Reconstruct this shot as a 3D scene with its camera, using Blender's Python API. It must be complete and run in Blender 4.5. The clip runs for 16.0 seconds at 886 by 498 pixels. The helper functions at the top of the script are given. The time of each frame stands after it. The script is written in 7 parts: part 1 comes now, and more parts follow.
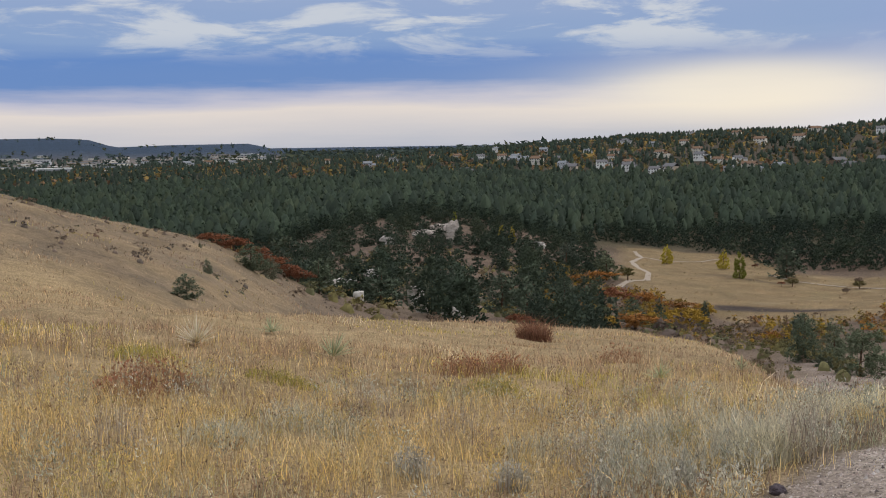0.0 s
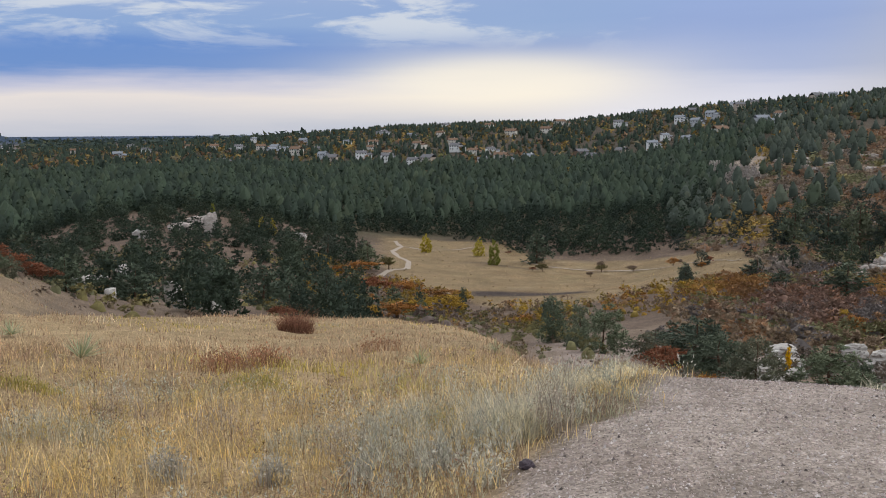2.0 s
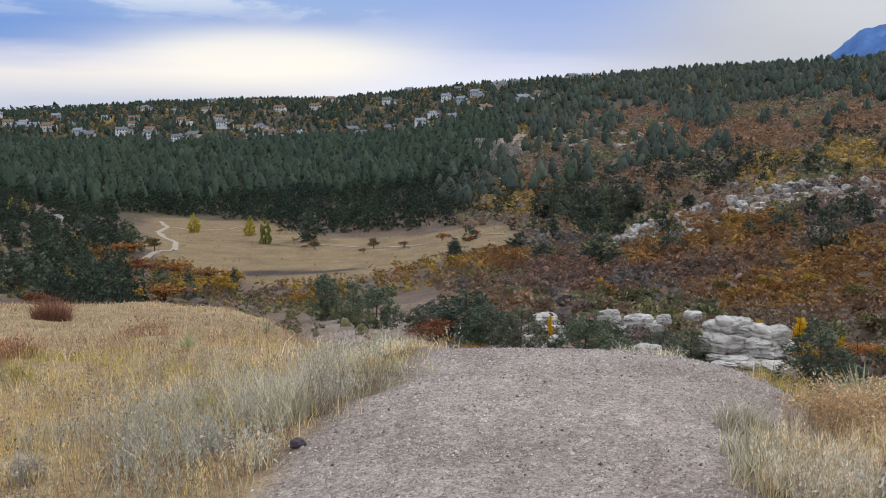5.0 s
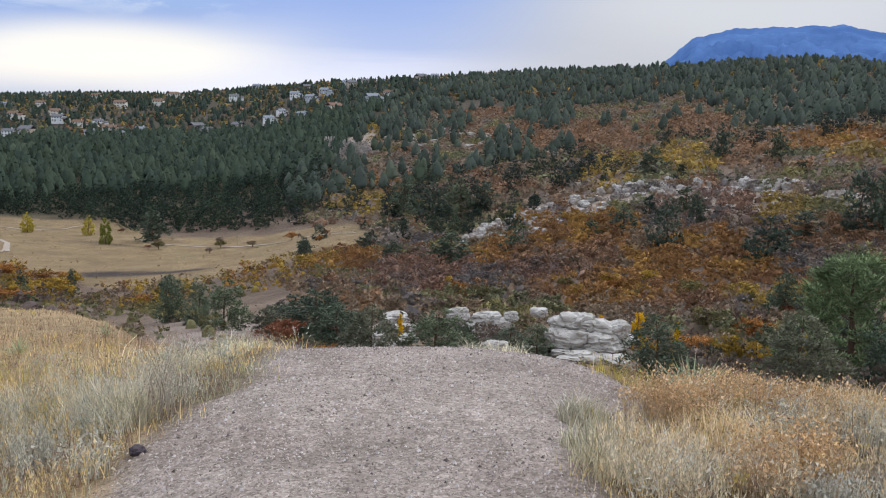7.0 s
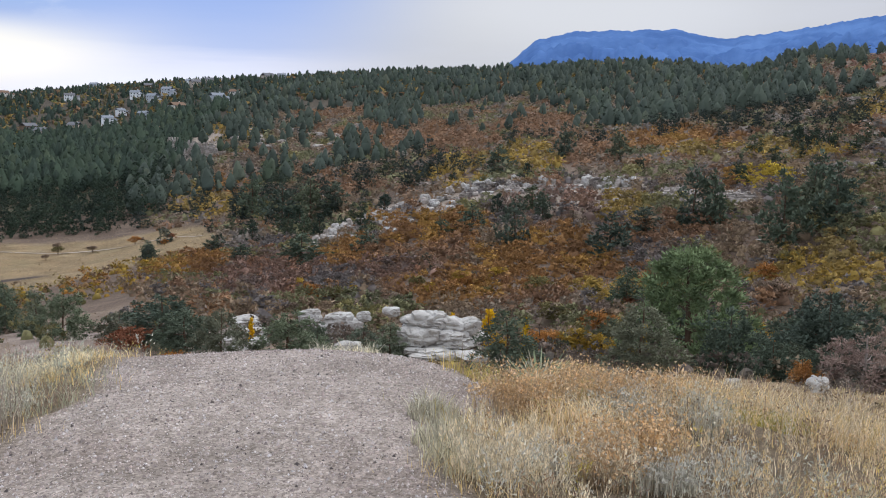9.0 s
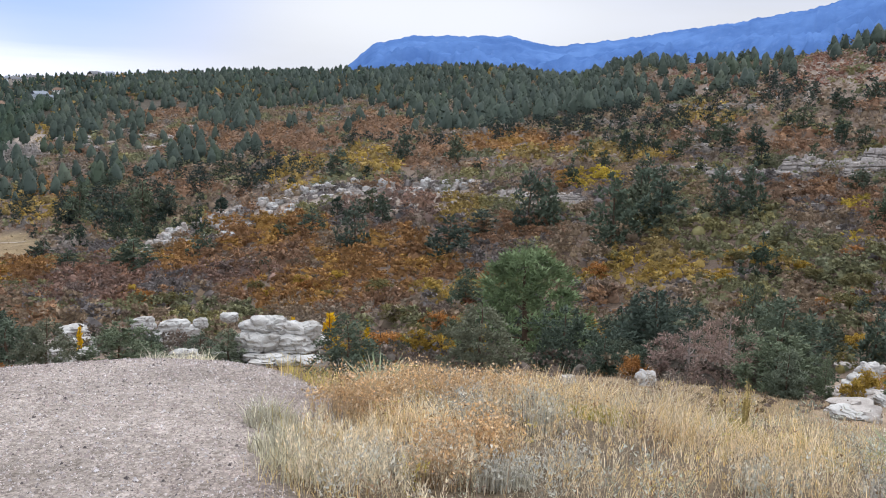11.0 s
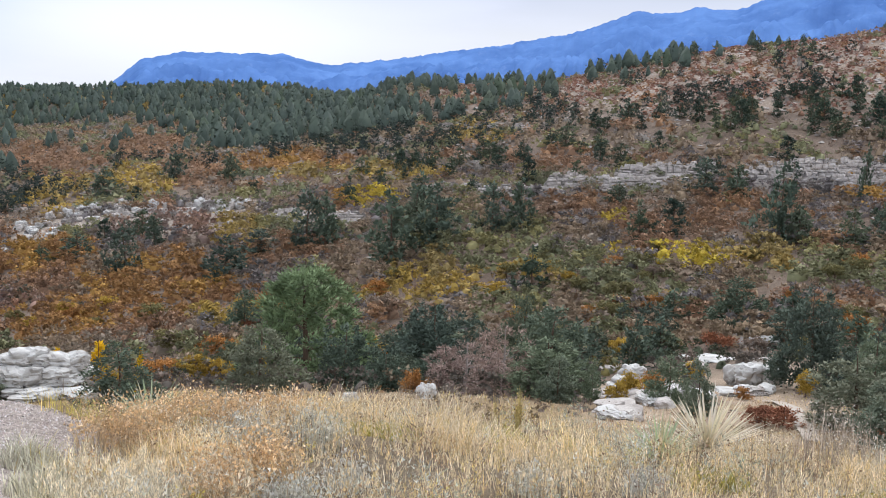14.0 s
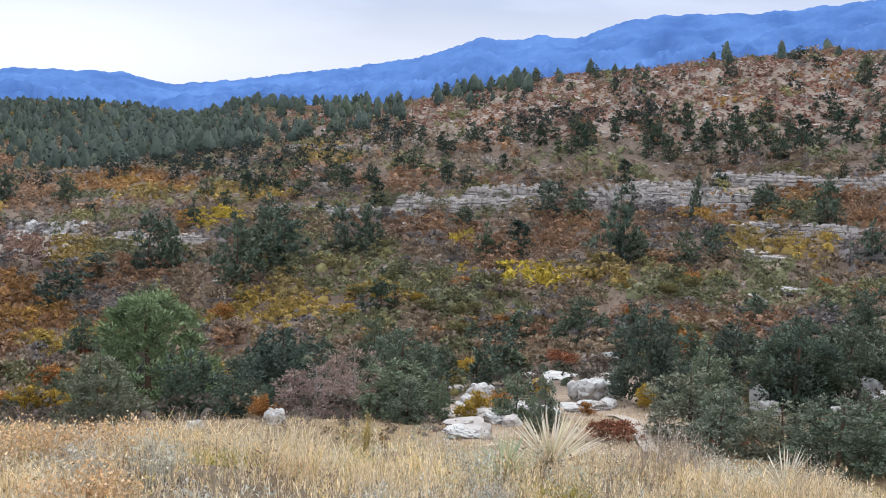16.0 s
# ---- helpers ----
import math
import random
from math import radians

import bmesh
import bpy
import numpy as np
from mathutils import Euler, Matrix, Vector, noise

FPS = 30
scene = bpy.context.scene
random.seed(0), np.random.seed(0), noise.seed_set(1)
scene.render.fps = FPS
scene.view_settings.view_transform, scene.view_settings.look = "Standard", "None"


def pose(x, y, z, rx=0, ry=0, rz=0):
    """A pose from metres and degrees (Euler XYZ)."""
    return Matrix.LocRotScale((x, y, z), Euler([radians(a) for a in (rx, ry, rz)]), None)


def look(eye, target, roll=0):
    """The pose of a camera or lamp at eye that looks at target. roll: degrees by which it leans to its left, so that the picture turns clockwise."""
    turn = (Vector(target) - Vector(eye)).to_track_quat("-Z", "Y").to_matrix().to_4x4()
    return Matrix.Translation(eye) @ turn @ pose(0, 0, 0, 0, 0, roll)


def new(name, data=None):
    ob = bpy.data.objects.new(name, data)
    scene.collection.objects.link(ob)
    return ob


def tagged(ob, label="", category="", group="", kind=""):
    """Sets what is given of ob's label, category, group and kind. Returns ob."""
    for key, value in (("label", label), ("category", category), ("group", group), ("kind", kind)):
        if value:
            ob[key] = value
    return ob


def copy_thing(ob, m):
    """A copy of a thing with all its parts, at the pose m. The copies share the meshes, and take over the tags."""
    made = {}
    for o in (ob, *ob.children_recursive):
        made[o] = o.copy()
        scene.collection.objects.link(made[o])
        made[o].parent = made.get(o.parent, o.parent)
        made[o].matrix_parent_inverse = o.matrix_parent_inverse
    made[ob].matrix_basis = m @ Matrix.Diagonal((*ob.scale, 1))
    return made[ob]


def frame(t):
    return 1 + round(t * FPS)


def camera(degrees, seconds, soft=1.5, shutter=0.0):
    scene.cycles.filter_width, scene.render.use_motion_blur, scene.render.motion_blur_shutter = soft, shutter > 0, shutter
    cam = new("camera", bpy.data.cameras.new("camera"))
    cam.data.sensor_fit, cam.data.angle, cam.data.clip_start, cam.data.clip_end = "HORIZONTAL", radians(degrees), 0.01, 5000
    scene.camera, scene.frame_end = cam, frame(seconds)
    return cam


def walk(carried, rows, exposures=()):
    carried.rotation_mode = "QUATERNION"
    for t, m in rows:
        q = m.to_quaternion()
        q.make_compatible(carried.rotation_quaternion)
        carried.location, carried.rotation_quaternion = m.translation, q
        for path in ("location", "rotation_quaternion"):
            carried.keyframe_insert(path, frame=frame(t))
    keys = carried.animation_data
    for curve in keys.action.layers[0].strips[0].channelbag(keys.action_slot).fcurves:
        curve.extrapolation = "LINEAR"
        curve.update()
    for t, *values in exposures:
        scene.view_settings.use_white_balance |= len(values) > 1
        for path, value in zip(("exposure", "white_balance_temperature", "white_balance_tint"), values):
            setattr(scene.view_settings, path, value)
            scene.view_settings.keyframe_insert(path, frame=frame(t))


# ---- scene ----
# ---- camera: a slow pan from one standing place ----
cam = camera(48.55, 16.0, soft=1.0)
EYE = 1.6
# seconds, x, y, heading to the right of +y, pitch, roll
PAN = [
    (0.0, 0.000, -0.000, 0.09, -6.00, -0.85),
    (0.5, 0.009, -0.000, 4.07, -5.91, -1.05),
    (1.0, 0.015, -0.001, 6.64, -5.69, -1.42),
    (1.5, 0.023, -0.002, 10.34, -6.33, -0.92),
    (2.0, 0.031, -0.004, 14.00, -6.69, -0.43),
    (2.5, 0.036, -0.005, 16.02, -6.60, 0.31),
    (3.0, 0.042, -0.007, 18.91, -6.86, 0.30),
    (3.5, 0.049, -0.010, 22.12, -7.30, 0.20),
    (6.0, 0.066, -0.018, 30.71, -8.26, 0.32),
    (6.5, 0.072, -0.022, 33.48, -8.26, 0.69),
    (7.0, 0.077, -0.025, 36.11, -8.03, 0.98),
    (7.5, 0.079, -0.027, 37.60, -8.04, 1.09),
    (8.0, 0.083, -0.030, 39.45, -7.91, 1.21),
    (8.5, 0.087, -0.033, 41.71, -7.88, 1.11),
    (9.0, 0.092, -0.038, 44.84, -7.88, 1.02),
    (9.5, 0.096, -0.043, 47.90, -7.57, 1.10),
    (12.0, 0.110, -0.060, 57.46, -7.31, 1.58),
    (12.5, 0.112, -0.064, 59.26, -7.05, 1.37),
    (13.0, 0.114, -0.068, 61.29, -7.29, 1.52),
    (13.5, 0.117, -0.073, 63.94, -7.03, 1.63),
    (14.0, 0.120, -0.079, 67.08, -6.08, 1.59),
    (14.5, 0.122, -0.084, 69.45, -5.49, 1.76),
    (15.0, 0.124, -0.089, 71.82, -4.88, 1.79),
    (15.5, 0.125, -0.094, 73.71, -4.66, 1.50),
    (16.0, 0.126, -0.098, 75.86, -4.54, 1.90),
]


def aim(x, y, heading, pitch, roll):
    h, p = radians(heading), radians(pitch)
    way = Vector((math.sin(h) * math.cos(p), math.cos(h) * math.cos(p), math.sin(p)))
    eye = Vector((x, y, EYE))
    return look(eye, eye + way, roll)


EXPOSURE = [(0.0, -0.22, 6650, 10), (2.0, -0.10, 6450, 10), (3.5, -0.04, 6250, 10), (7.0, 0.14, 6050, 10), (9.5, 0.24, 6050, 10), (12.0, 0.68, 6050, 10), (16.0, 0.70, 5950, 9)]
walk(cam, [(t, aim(x, y, h, p, r)) for t, x, y, h, p, r in PAN], EXPOSURE)

# ---- world, sun ----
SUN_AZ, SUN_EL = 75.0, 42.0
world = bpy.data.worlds.new("world")
scene.world = world
world.use_nodes = True


def graph(tree):
    """Short forms for building node graphs."""
    tree.nodes.clear()

    def node(kind, ins=None, **props):
        n = tree.nodes.new(kind)
        for key, value in props.items():
            setattr(n, key, value)
        for key, value in (ins or {}).items():
            if isinstance(value, bpy.types.NodeSocket):
                tree.links.new(value, n.inputs[key])
            else:
                n.inputs[key].default_value = value
        return n

    def calc(op, a, b=0.0, c=0.0, clamp=False):
        n = tree.nodes.new("ShaderNodeMath")
        n.operation, n.use_clamp = op, clamp
        for i, v in enumerate((a, b, c)):
            if isinstance(v, bpy.types.NodeSocket):
                tree.links.new(v, n.inputs[i])
            else:
                n.inputs[i].default_value = v
        return n.outputs[0]

    def mix(fac, a, b, blend="MIX"):
        n = tree.nodes.new("ShaderNodeMix")
        n.data_type, n.blend_type = "RGBA", blend
        for i, v in ((0, fac), (6, a), (7, b)):
            if isinstance(v, bpy.types.NodeSocket):
                tree.links.new(v, n.inputs[i])
            elif i:
                n.inputs[i].default_value = (*v[:3], 1.0)
            else:
                n.inputs[i].default_value = v
        return n.outputs[2]

    def ramp(value, stops, smooth=False):
        n = tree.nodes.new("ShaderNodeValToRGB")
        n.color_ramp.interpolation = "EASE" if smooth else "LINEAR"
        while len(n.color_ramp.elements) < len(stops):
            n.color_ramp.elements.new(0.5)
        for e, (at, col) in zip(n.color_ramp.elements, stops):
            e.position = at
            e.color = (col, col, col, 1.0) if isinstance(col, float) else (*col, 1.0)
        tree.links.new(value, n.inputs[0])
        return n.outputs[0]

    return node, calc, mix, ramp


def build_sky():
    node, calc, mix, ramp = graph(world.node_tree)
    way = node("ShaderNodeTexCoord").outputs["Generated"]
    parts = node("ShaderNodeSeparateXYZ", {0: way})
    x, y, z = parts.outputs
    clear = node("ShaderNodeTexSky", sky_type="NISHITA", sun_disc=False, sun_elevation=radians(SUN_EL), sun_rotation=radians(SUN_AZ)).outputs[0]
    clear = mix(1.0, clear, (0.075, 0.075, 0.075), "MULTIPLY")
    # elevation in units of 30 degrees, azimuth to the right of +y in degrees
    el = calc("MULTIPLY", calc("ARCSINE", z), 180 / math.pi)
    az = calc("MULTIPLY", calc("ARCTAN2", x, y), 180 / math.pi)
    plane = node("ShaderNodeCombineXYZ", {0: calc("DIVIDE", az, 60.0), 1: calc("DIVIDE", el, 13.0), 2: 0.0}).outputs[0]
    warp = node("ShaderNodeTexNoise", {"Vector": plane, "Scale": 2.2, "Detail": 6.0, "Roughness": 0.55}).outputs[0]
    fine = node("ShaderNodeTexNoise", {"Vector": plane, "Scale": 7.0, "Detail": 8.0, "Roughness": 0.6, "Distortion": 0.4}).outputs[0]
    streak_at = node("ShaderNodeCombineXYZ", {0: calc("DIVIDE", az, 34.0), 1: calc("DIVIDE", el, 2.6), 2: 3.0}).outputs[0]
    streak = node("ShaderNodeTexNoise", {"Vector": streak_at, "Scale": 1.6, "Detail": 7.0, "Roughness": 0.6}).outputs[0]
    # height, shifted by the cloud noise so that no band has a straight edge
    shift = calc("MULTIPLY", calc("SUBTRACT", warp, 0.5), 2.2)
    shift2 = calc("MULTIPLY", calc("SUBTRACT", streak, 0.5), 1.6)
    level = calc("ADD", el, calc("ADD", shift, shift2))
    # left half: cream band at the horizon, slate-blue deck over it, paler billows above
    left = ramp(calc("DIVIDE", level, 30.0), [(0.0, (0.55, 0.58, 0.67)), (0.025, (0.68, 0.67, 0.71)), (0.07, (0.86, 0.79, 0.75)), (0.095, (0.60, 0.61, 0.74)),
                                            (0.12, (0.17, 0.31, 0.64)), (0.165, (0.155, 0.30, 0.65)), (0.20, (0.28, 0.42, 0.70)), (0.30, (0.36, 0.47, 0.72)), (1.0, (0.85, 0.88, 0.95))])
    billow = ramp(fine, [(0.47, 0.0), (0.60, 1.0)], True)
    up = ramp(calc("DIVIDE", calc("ADD", el, shift), 12.0), [(0.36, 0.0), (0.55, 1.0)], True)
    left = mix(calc("MULTIPLY", calc("MULTIPLY", billow, up), 0.85), left, (0.70, 0.75, 0.82))
    # right half: bright white at the horizon, veiled lavender-blue above
    right = ramp(calc("DIVIDE", calc("ADD", el, calc("MULTIPLY", shift, 1.2)), 30.0), [(0.0, (0.52, 0.51, 0.515)), (0.20, (0.525, 0.522, 0.535)), (0.25, (0.47, 0.48, 0.53)), (0.30, (0.40, 0.425, 0.50)), (0.40, (0.41, 0.45, 0.57)), (1.0, (0.85, 0.90, 1.0))])
    right = mix(calc("MULTIPLY", ramp(warp, [(0.4, 0.0), (0.62, 1.0)], True), 0.45), right, (0.60, 0.60, 0.66))
    # the bright break in the deck, low over the ridge
    glow_d = calc("ADD", calc("POWER", calc("DIVIDE", calc("SUBTRACT", az, 17.5), 8.5), 2.0), calc("POWER", calc("DIVIDE", calc("SUBTRACT", el, 3.0), 1.6), 2.0))
    glow = calc("DIVIDE", 1.0, calc("ADD", 1.0, calc("MULTIPLY", glow_d, glow_d)))
    # mid: a pale, blurred curtain between the two
    curtain = ramp(calc("DIVIDE", calc("ADD", level, 0.0), 30.0), [(0.0, (0.90, 0.88, 0.92)), (0.085, (0.66, 0.68, 0.82)), (0.12, (0.42, 0.50, 0.74)), (0.20, (0.31, 0.42, 0.72)), (0.30, (0.38, 0.50, 0.80)), (1.0, (0.9, 0.93, 1.0))])
    edge1 = calc("ADD", calc("ADD", az, calc("MULTIPLY", calc("SUBTRACT", el, 4.0), -0.8)), calc("MULTIPLY", shift, 1.5))
    a1 = ramp(calc("DIVIDE", edge1, 60.0), [(0.30, 0.0), (0.46, 1.0)], True)
    a2 = ramp(calc("DIVIDE", edge1, 90.0), [(0.36, 0.0), (0.52, 1.0)], True)
    sky = mix(a1, left, curtain)
    sky = mix(a2, sky, right)
    sky = mix(calc("MULTIPLY", glow, 0.85), sky, (1.08, 0.99, 0.82))
    # the white opening over the mountain's shoulder
    gap_d = calc("ADD", calc("POWER", calc("DIVIDE", calc("SUBTRACT", calc("ADD", az, calc("MULTIPLY", shift, 1.5)), 53.0), 10.0), 2.0), calc("POWER", calc("DIVIDE", calc("SUBTRACT", el, 6.0), 2.6), 2.0))
    gap = calc("DIVIDE", 1.0, calc("ADD", 1.0, calc("MULTIPLY", gap_d, gap_d)))
    sky = mix(calc("MULTIPLY", gap, 0.8), sky, (0.68, 0.672, 0.67))
    behind = ramp(calc("ABSOLUTE", calc("DIVIDE", az, 180.0)), [(0.62, 0.0), (0.8, 1.0)], True)
    sky = mix(calc("MULTIPLY", behind, 0.6), sky, (0.80, 0.86, 1.0))
    over = ramp(calc("DIVIDE", el, 90.0), [(0.16, 0.0), (0.4, 1.0)], True)
    sky = mix(over, sky, mix(0.3, (1.52, 1.53, 1.56), clear))
    light = node("ShaderNodeBackground", {"Color": sky, "Strength": 1.0})
    tree = world.node_tree
    tree.links.new(light.outputs[0], node("ShaderNodeOutputWorld").inputs[0])


build_sky()
sun = new("sun", bpy.data.lights.new("sun", "SUN"))
sun.data.energy, sun.data.angle, sun.data.color = 1.1, radians(30), (1.0, 0.95, 0.88)
d = Vector((math.sin(radians(SUN_AZ)) * math.cos(radians(SUN_EL)), math.cos(radians(SUN_AZ)) * math.cos(radians(SUN_EL)), math.sin(radians(SUN_EL))))
sun.matrix_world = look(d * 200, (0, 0, 0))


# ---- materials ----
def surface(name, colour, rough=0.9, bump=None, spec=0.25, thin=0.0, metallic=0.0):
    """A principled material. colour, bump: functions of the node helpers that return a socket."""
    m = bpy.data.materials.new(name)
    m.use_nodes = True
    g = graph(m.node_tree)
    node = g[0]
    sh = node("ShaderNodeBsdfPrincipled", {"Roughness": rough, "Specular IOR Level": spec, "Metallic": metallic})
    if callable(colour):
        m.node_tree.links.new(colour(g), sh.inputs["Base Color"])
    else:
        sh.inputs["Base Color"].default_value = (*colour, 1)
    if bump:
        height, strength, distance = bump(g)
        b = node("ShaderNodeBump", {"Height": height, "Strength": strength, "Distance": distance})
        m.node_tree.links.new(b.outputs[0], sh.inputs["Normal"])
    out = sh.outputs[0]
    if thin:
        # leaves and blades let part of the light through
        glow = node("ShaderNodeBsdfTranslucent", {"Color": sh.inputs["Base Color"].links[0].from_socket})
        out = node("ShaderNodeMixShader", {0: thin, 1: out, 2: glow.outputs[0]}).outputs[0]
    m.node_tree.links.new(out, node("ShaderNodeOutputMaterial").inputs[0])
    return m


def noise_at(g, scale, detail=4.0, rough=0.55, where="object", stretch=None):
    node = g[0]
    if where == "object":
        at = node("ShaderNodeTexCoord").outputs["Object"]
    else:
        at = node("ShaderNodeNewGeometry").outputs["Position"]
    if stretch:
        at = node("ShaderNodeMapping", {0: at, 3: stretch}).outputs[0]
    return node("ShaderNodeTexNoise", {"Vector": at, "Scale": scale, "Detail": detail, "Roughness": rough}).outputs[0]


def tinted(name, spread=0.35, rough=0.85, translucent=0.0, spec=0.15):
    """Foliage and blades: the tint of the plant, varied from leaf to leaf."""
    def colour(g):
        node, calc, mix, ramp = g
        tint = node("ShaderNodeAttribute", attribute_name="tint").outputs["Color"]
        leaf = node("ShaderNodeNewGeometry").outputs["Random Per Island"]
        dark = mix(1.0, tint, (1 - spread,) * 3, "MULTIPLY")
        light = mix(1.0, tint, (1 + spread,) * 3, "MULTIPLY")
        c = mix(leaf, dark, light)
        whole = node("ShaderNodeObjectInfo").outputs["Random"]
        return mix(whole, mix(1.0, c, (0.85, 0.84, 0.88), "MULTIPLY"), mix(1.0, c, (1.18, 1.15, 1.08), "MULTIPLY"))
    return surface(name, colour, rough, None, spec, translucent)


M_LEAF = tinted("foliage", 0.16, translucent=0.28)
M_BLADE = tinted("dry grass blades", 0.45, translucent=0.3)


def m_ground(g):
    node, calc, mix, ramp = g
    cover = node("ShaderNodeAttribute", attribute_name="cover").outputs["Color"]
    big = noise_at(g, 0.12, 5.0, 0.6, "world")
    mid = noise_at(g, 1.7, 5.0, 0.65, "world")
    small = noise_at(g, 14.0, 4.0, 0.7, "world")
    c = mix(ramp(big, [(0.35, 0.0), (0.65, 1.0)]), mix(1.0, cover, (0.82, 0.80, 0.78), "MULTIPLY"), mix(1.0, cover, (1.15, 1.14, 1.10), "MULTIPLY"))
    c = mix(ramp(mid, [(0.3, 0.0), (0.7, 1.0)]), mix(1.0, c, (0.72, 0.72, 0.70), "MULTIPLY"), mix(1.0, c, (1.2, 1.2, 1.2), "MULTIPLY"))
    c = mix(ramp(small, [(0.35, 0.0), (0.65, 1.0)]), mix(1.0, c, (0.75, 0.74, 0.72), "MULTIPLY"), mix(1.0, c, (1.2, 1.2, 1.22), "MULTIPLY"))
    at = node("ShaderNodeNewGeometry").outputs["Position"]
    grit = node("ShaderNodeTexVoronoi", {"Vector": at, "Scale": 75.0}).outputs["Color"]
    tone = node("ShaderNodeSeparateColor", {0: grit}).outputs[0]
    return mix(1.0, c, ramp(tone, [(0.0, (0.55, 0.53, 0.52)), (0.35, (0.92, 0.92, 0.92)), (0.8, (1.08, 1.08, 1.08)), (1.0, (1.45, 1.45, 1.45))]), "MULTIPLY")


def b_ground(g):
    return noise_at(g, 25.0, 5.0, 0.7, "world"), 0.6, 0.03


M_GROUND = surface("dry earth and grass", m_ground, 0.95, b_ground, 0.1)


def m_rock(g):
    node, calc, mix, ramp = g
    a = noise_at(g, 0.9, 6.0, 0.65, "world", (1, 1, 2.5))
    b = noise_at(g, 7.0, 5.0, 0.7, "world")
    lay = noise_at(g, 1.1, 3.0, 0.6, "world", (0.4, 0.4, 6.0))
    c = mix(ramp(a, [(0.35, 0.0), (0.68, 1.0)]), (0.28, 0.245, 0.215), (0.52, 0.47, 0.425))
    c = mix(calc("MULTIPLY", ramp(lay, [(0.3, 1.0), (0.48, 0.0)]), 0.5), c, (0.26, 0.22, 0.20))
    return mix(calc("MULTIPLY", ramp(b, [(0.52, 0.0), (0.75, 1.0)]), 0.5), c, (0.25, 0.23, 0.21))


M_ROCK = surface("weathered sandstone", m_rock, 0.9, lambda g: (noise_at(g, 3.0, 8.0, 0.7, "world"), 0.7, 0.12), 0.2)


def m_white(g):
    node, calc, mix, ramp = g
    a = noise_at(g, 0.8, 6.0, 0.6, "world", (1, 1, 2.0))
    b = noise_at(g, 6.0, 5.0, 0.7, "world")
    c = mix(ramp(a, [(0.35, 0.0), (0.7, 1.0)]), (0.32, 0.295, 0.265), (0.60, 0.58, 0.55))
    return mix(calc("MULTIPLY", ramp(b, [(0.55, 0.0), (0.75, 1.0)]), 0.55), c, (0.30, 0.28, 0.26))


M_WHITE = surface("pale sandstone", m_white, 0.88, lambda g: (noise_at(g, 2.5, 8.0, 0.7, "world"), 0.7, 0.12), 0.2)
M_BARK = surface("pine bark", lambda g: g[2](noise_at(g, 9.0, 4.0, 0.6, "object", (1, 1, 0.2)), (0.05, 0.035, 0.025), (0.20, 0.13, 0.09)), 0.95, lambda g: (noise_at(g, 30.0), 0.6, 0.02), 0.1)


# the blue is distance haze, painted into the mountain's base colour
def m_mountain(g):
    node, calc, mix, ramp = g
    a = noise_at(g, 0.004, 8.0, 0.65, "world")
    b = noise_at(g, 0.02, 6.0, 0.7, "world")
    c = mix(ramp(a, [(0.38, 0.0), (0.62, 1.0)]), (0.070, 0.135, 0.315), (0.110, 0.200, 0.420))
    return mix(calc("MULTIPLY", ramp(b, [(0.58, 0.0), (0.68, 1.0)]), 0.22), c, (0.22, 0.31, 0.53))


M_MOUNTAIN = surface("mountain with painted haze", m_mountain, 1.0, None, 0.0)


# ---- helpers for meshes ----
def mesh_from(name, verts, faces, material, tint=None, smooth=False, normals=None):
    """A mesh from arrays: verts (n, 3), faces (m, 3 or 4)."""
    me = bpy.data.meshes.new(name)
    verts, faces = np.asarray(verts, np.float32), np.asarray(faces, np.int32)
    k = faces.shape[1]
    me.vertices.add(len(verts))
    me.vertices.foreach_set("co", verts.ravel())
    me.loops.add(faces.size)
    me.loops.foreach_set("vertex_index", faces.ravel())
    me.polygons.add(len(faces))
    me.polygons.foreach_set("loop_start", np.arange(0, faces.size, k, dtype=np.int32))
    if tint is not None:
        col = np.ones((len(verts), 4), np.float32)
        col[:, :3] = tint
        me.attributes.new("tint", "FLOAT_COLOR", "POINT").data.foreach_set("color", col.ravel())
    me.polygons.foreach_set("use_smooth", np.full(len(faces), smooth, bool))
    me.materials.append(material)
    me.update(calc_edges=True)
    if normals is not None:
        me.polygons.foreach_set("use_smooth", np.ones(len(faces), bool))
        me.normals_split_custom_set_from_vertices(np.asarray(normals, np.float32))
    return me


def part(name, me, parent, label="", m=None):
    ob = new(name, me)
    ob.parent = parent
    if m is not None:
        ob.matrix_local = m
    return tagged(ob, label)


# ---- the land: rings of profile round the standing place ----
# each ring: heading in degrees, distance, height of the ground
RINGS = []
RINGS.append([(-40, 3.0, 0.0), (110, 3.0, 0.0)])
RINGS.append([(-30, 7.5, -0.15), (-20, 8, -0.3), (-5, 9, -0.75), (6, 9, -0.85), (14, 7, -0.50), (20, 5.5, -0.15), (26, 5, -0.03), (44, 5, -0.03), (52, 5, -0.18), (70, 5, -0.22), (106, 5, -0.22)])
RINGS.append([(-30, 15, -0.5), (-20, 17, -0.95), (-5, 22, -2.2), (6, 27, -3.5), (12, 25, -3.3), (16.5, 22, -2.9), (19, 14, -1.7), (22, 8, -0.45), (27, 7, -0.17), (38, 7, -0.14), (44, 7, -0.19), (50, 7, -0.42), (60, 7.3, -0.55), (70, 7.5, -0.65), (90, 7.5, -0.66), (106, 7.5, -0.6)])
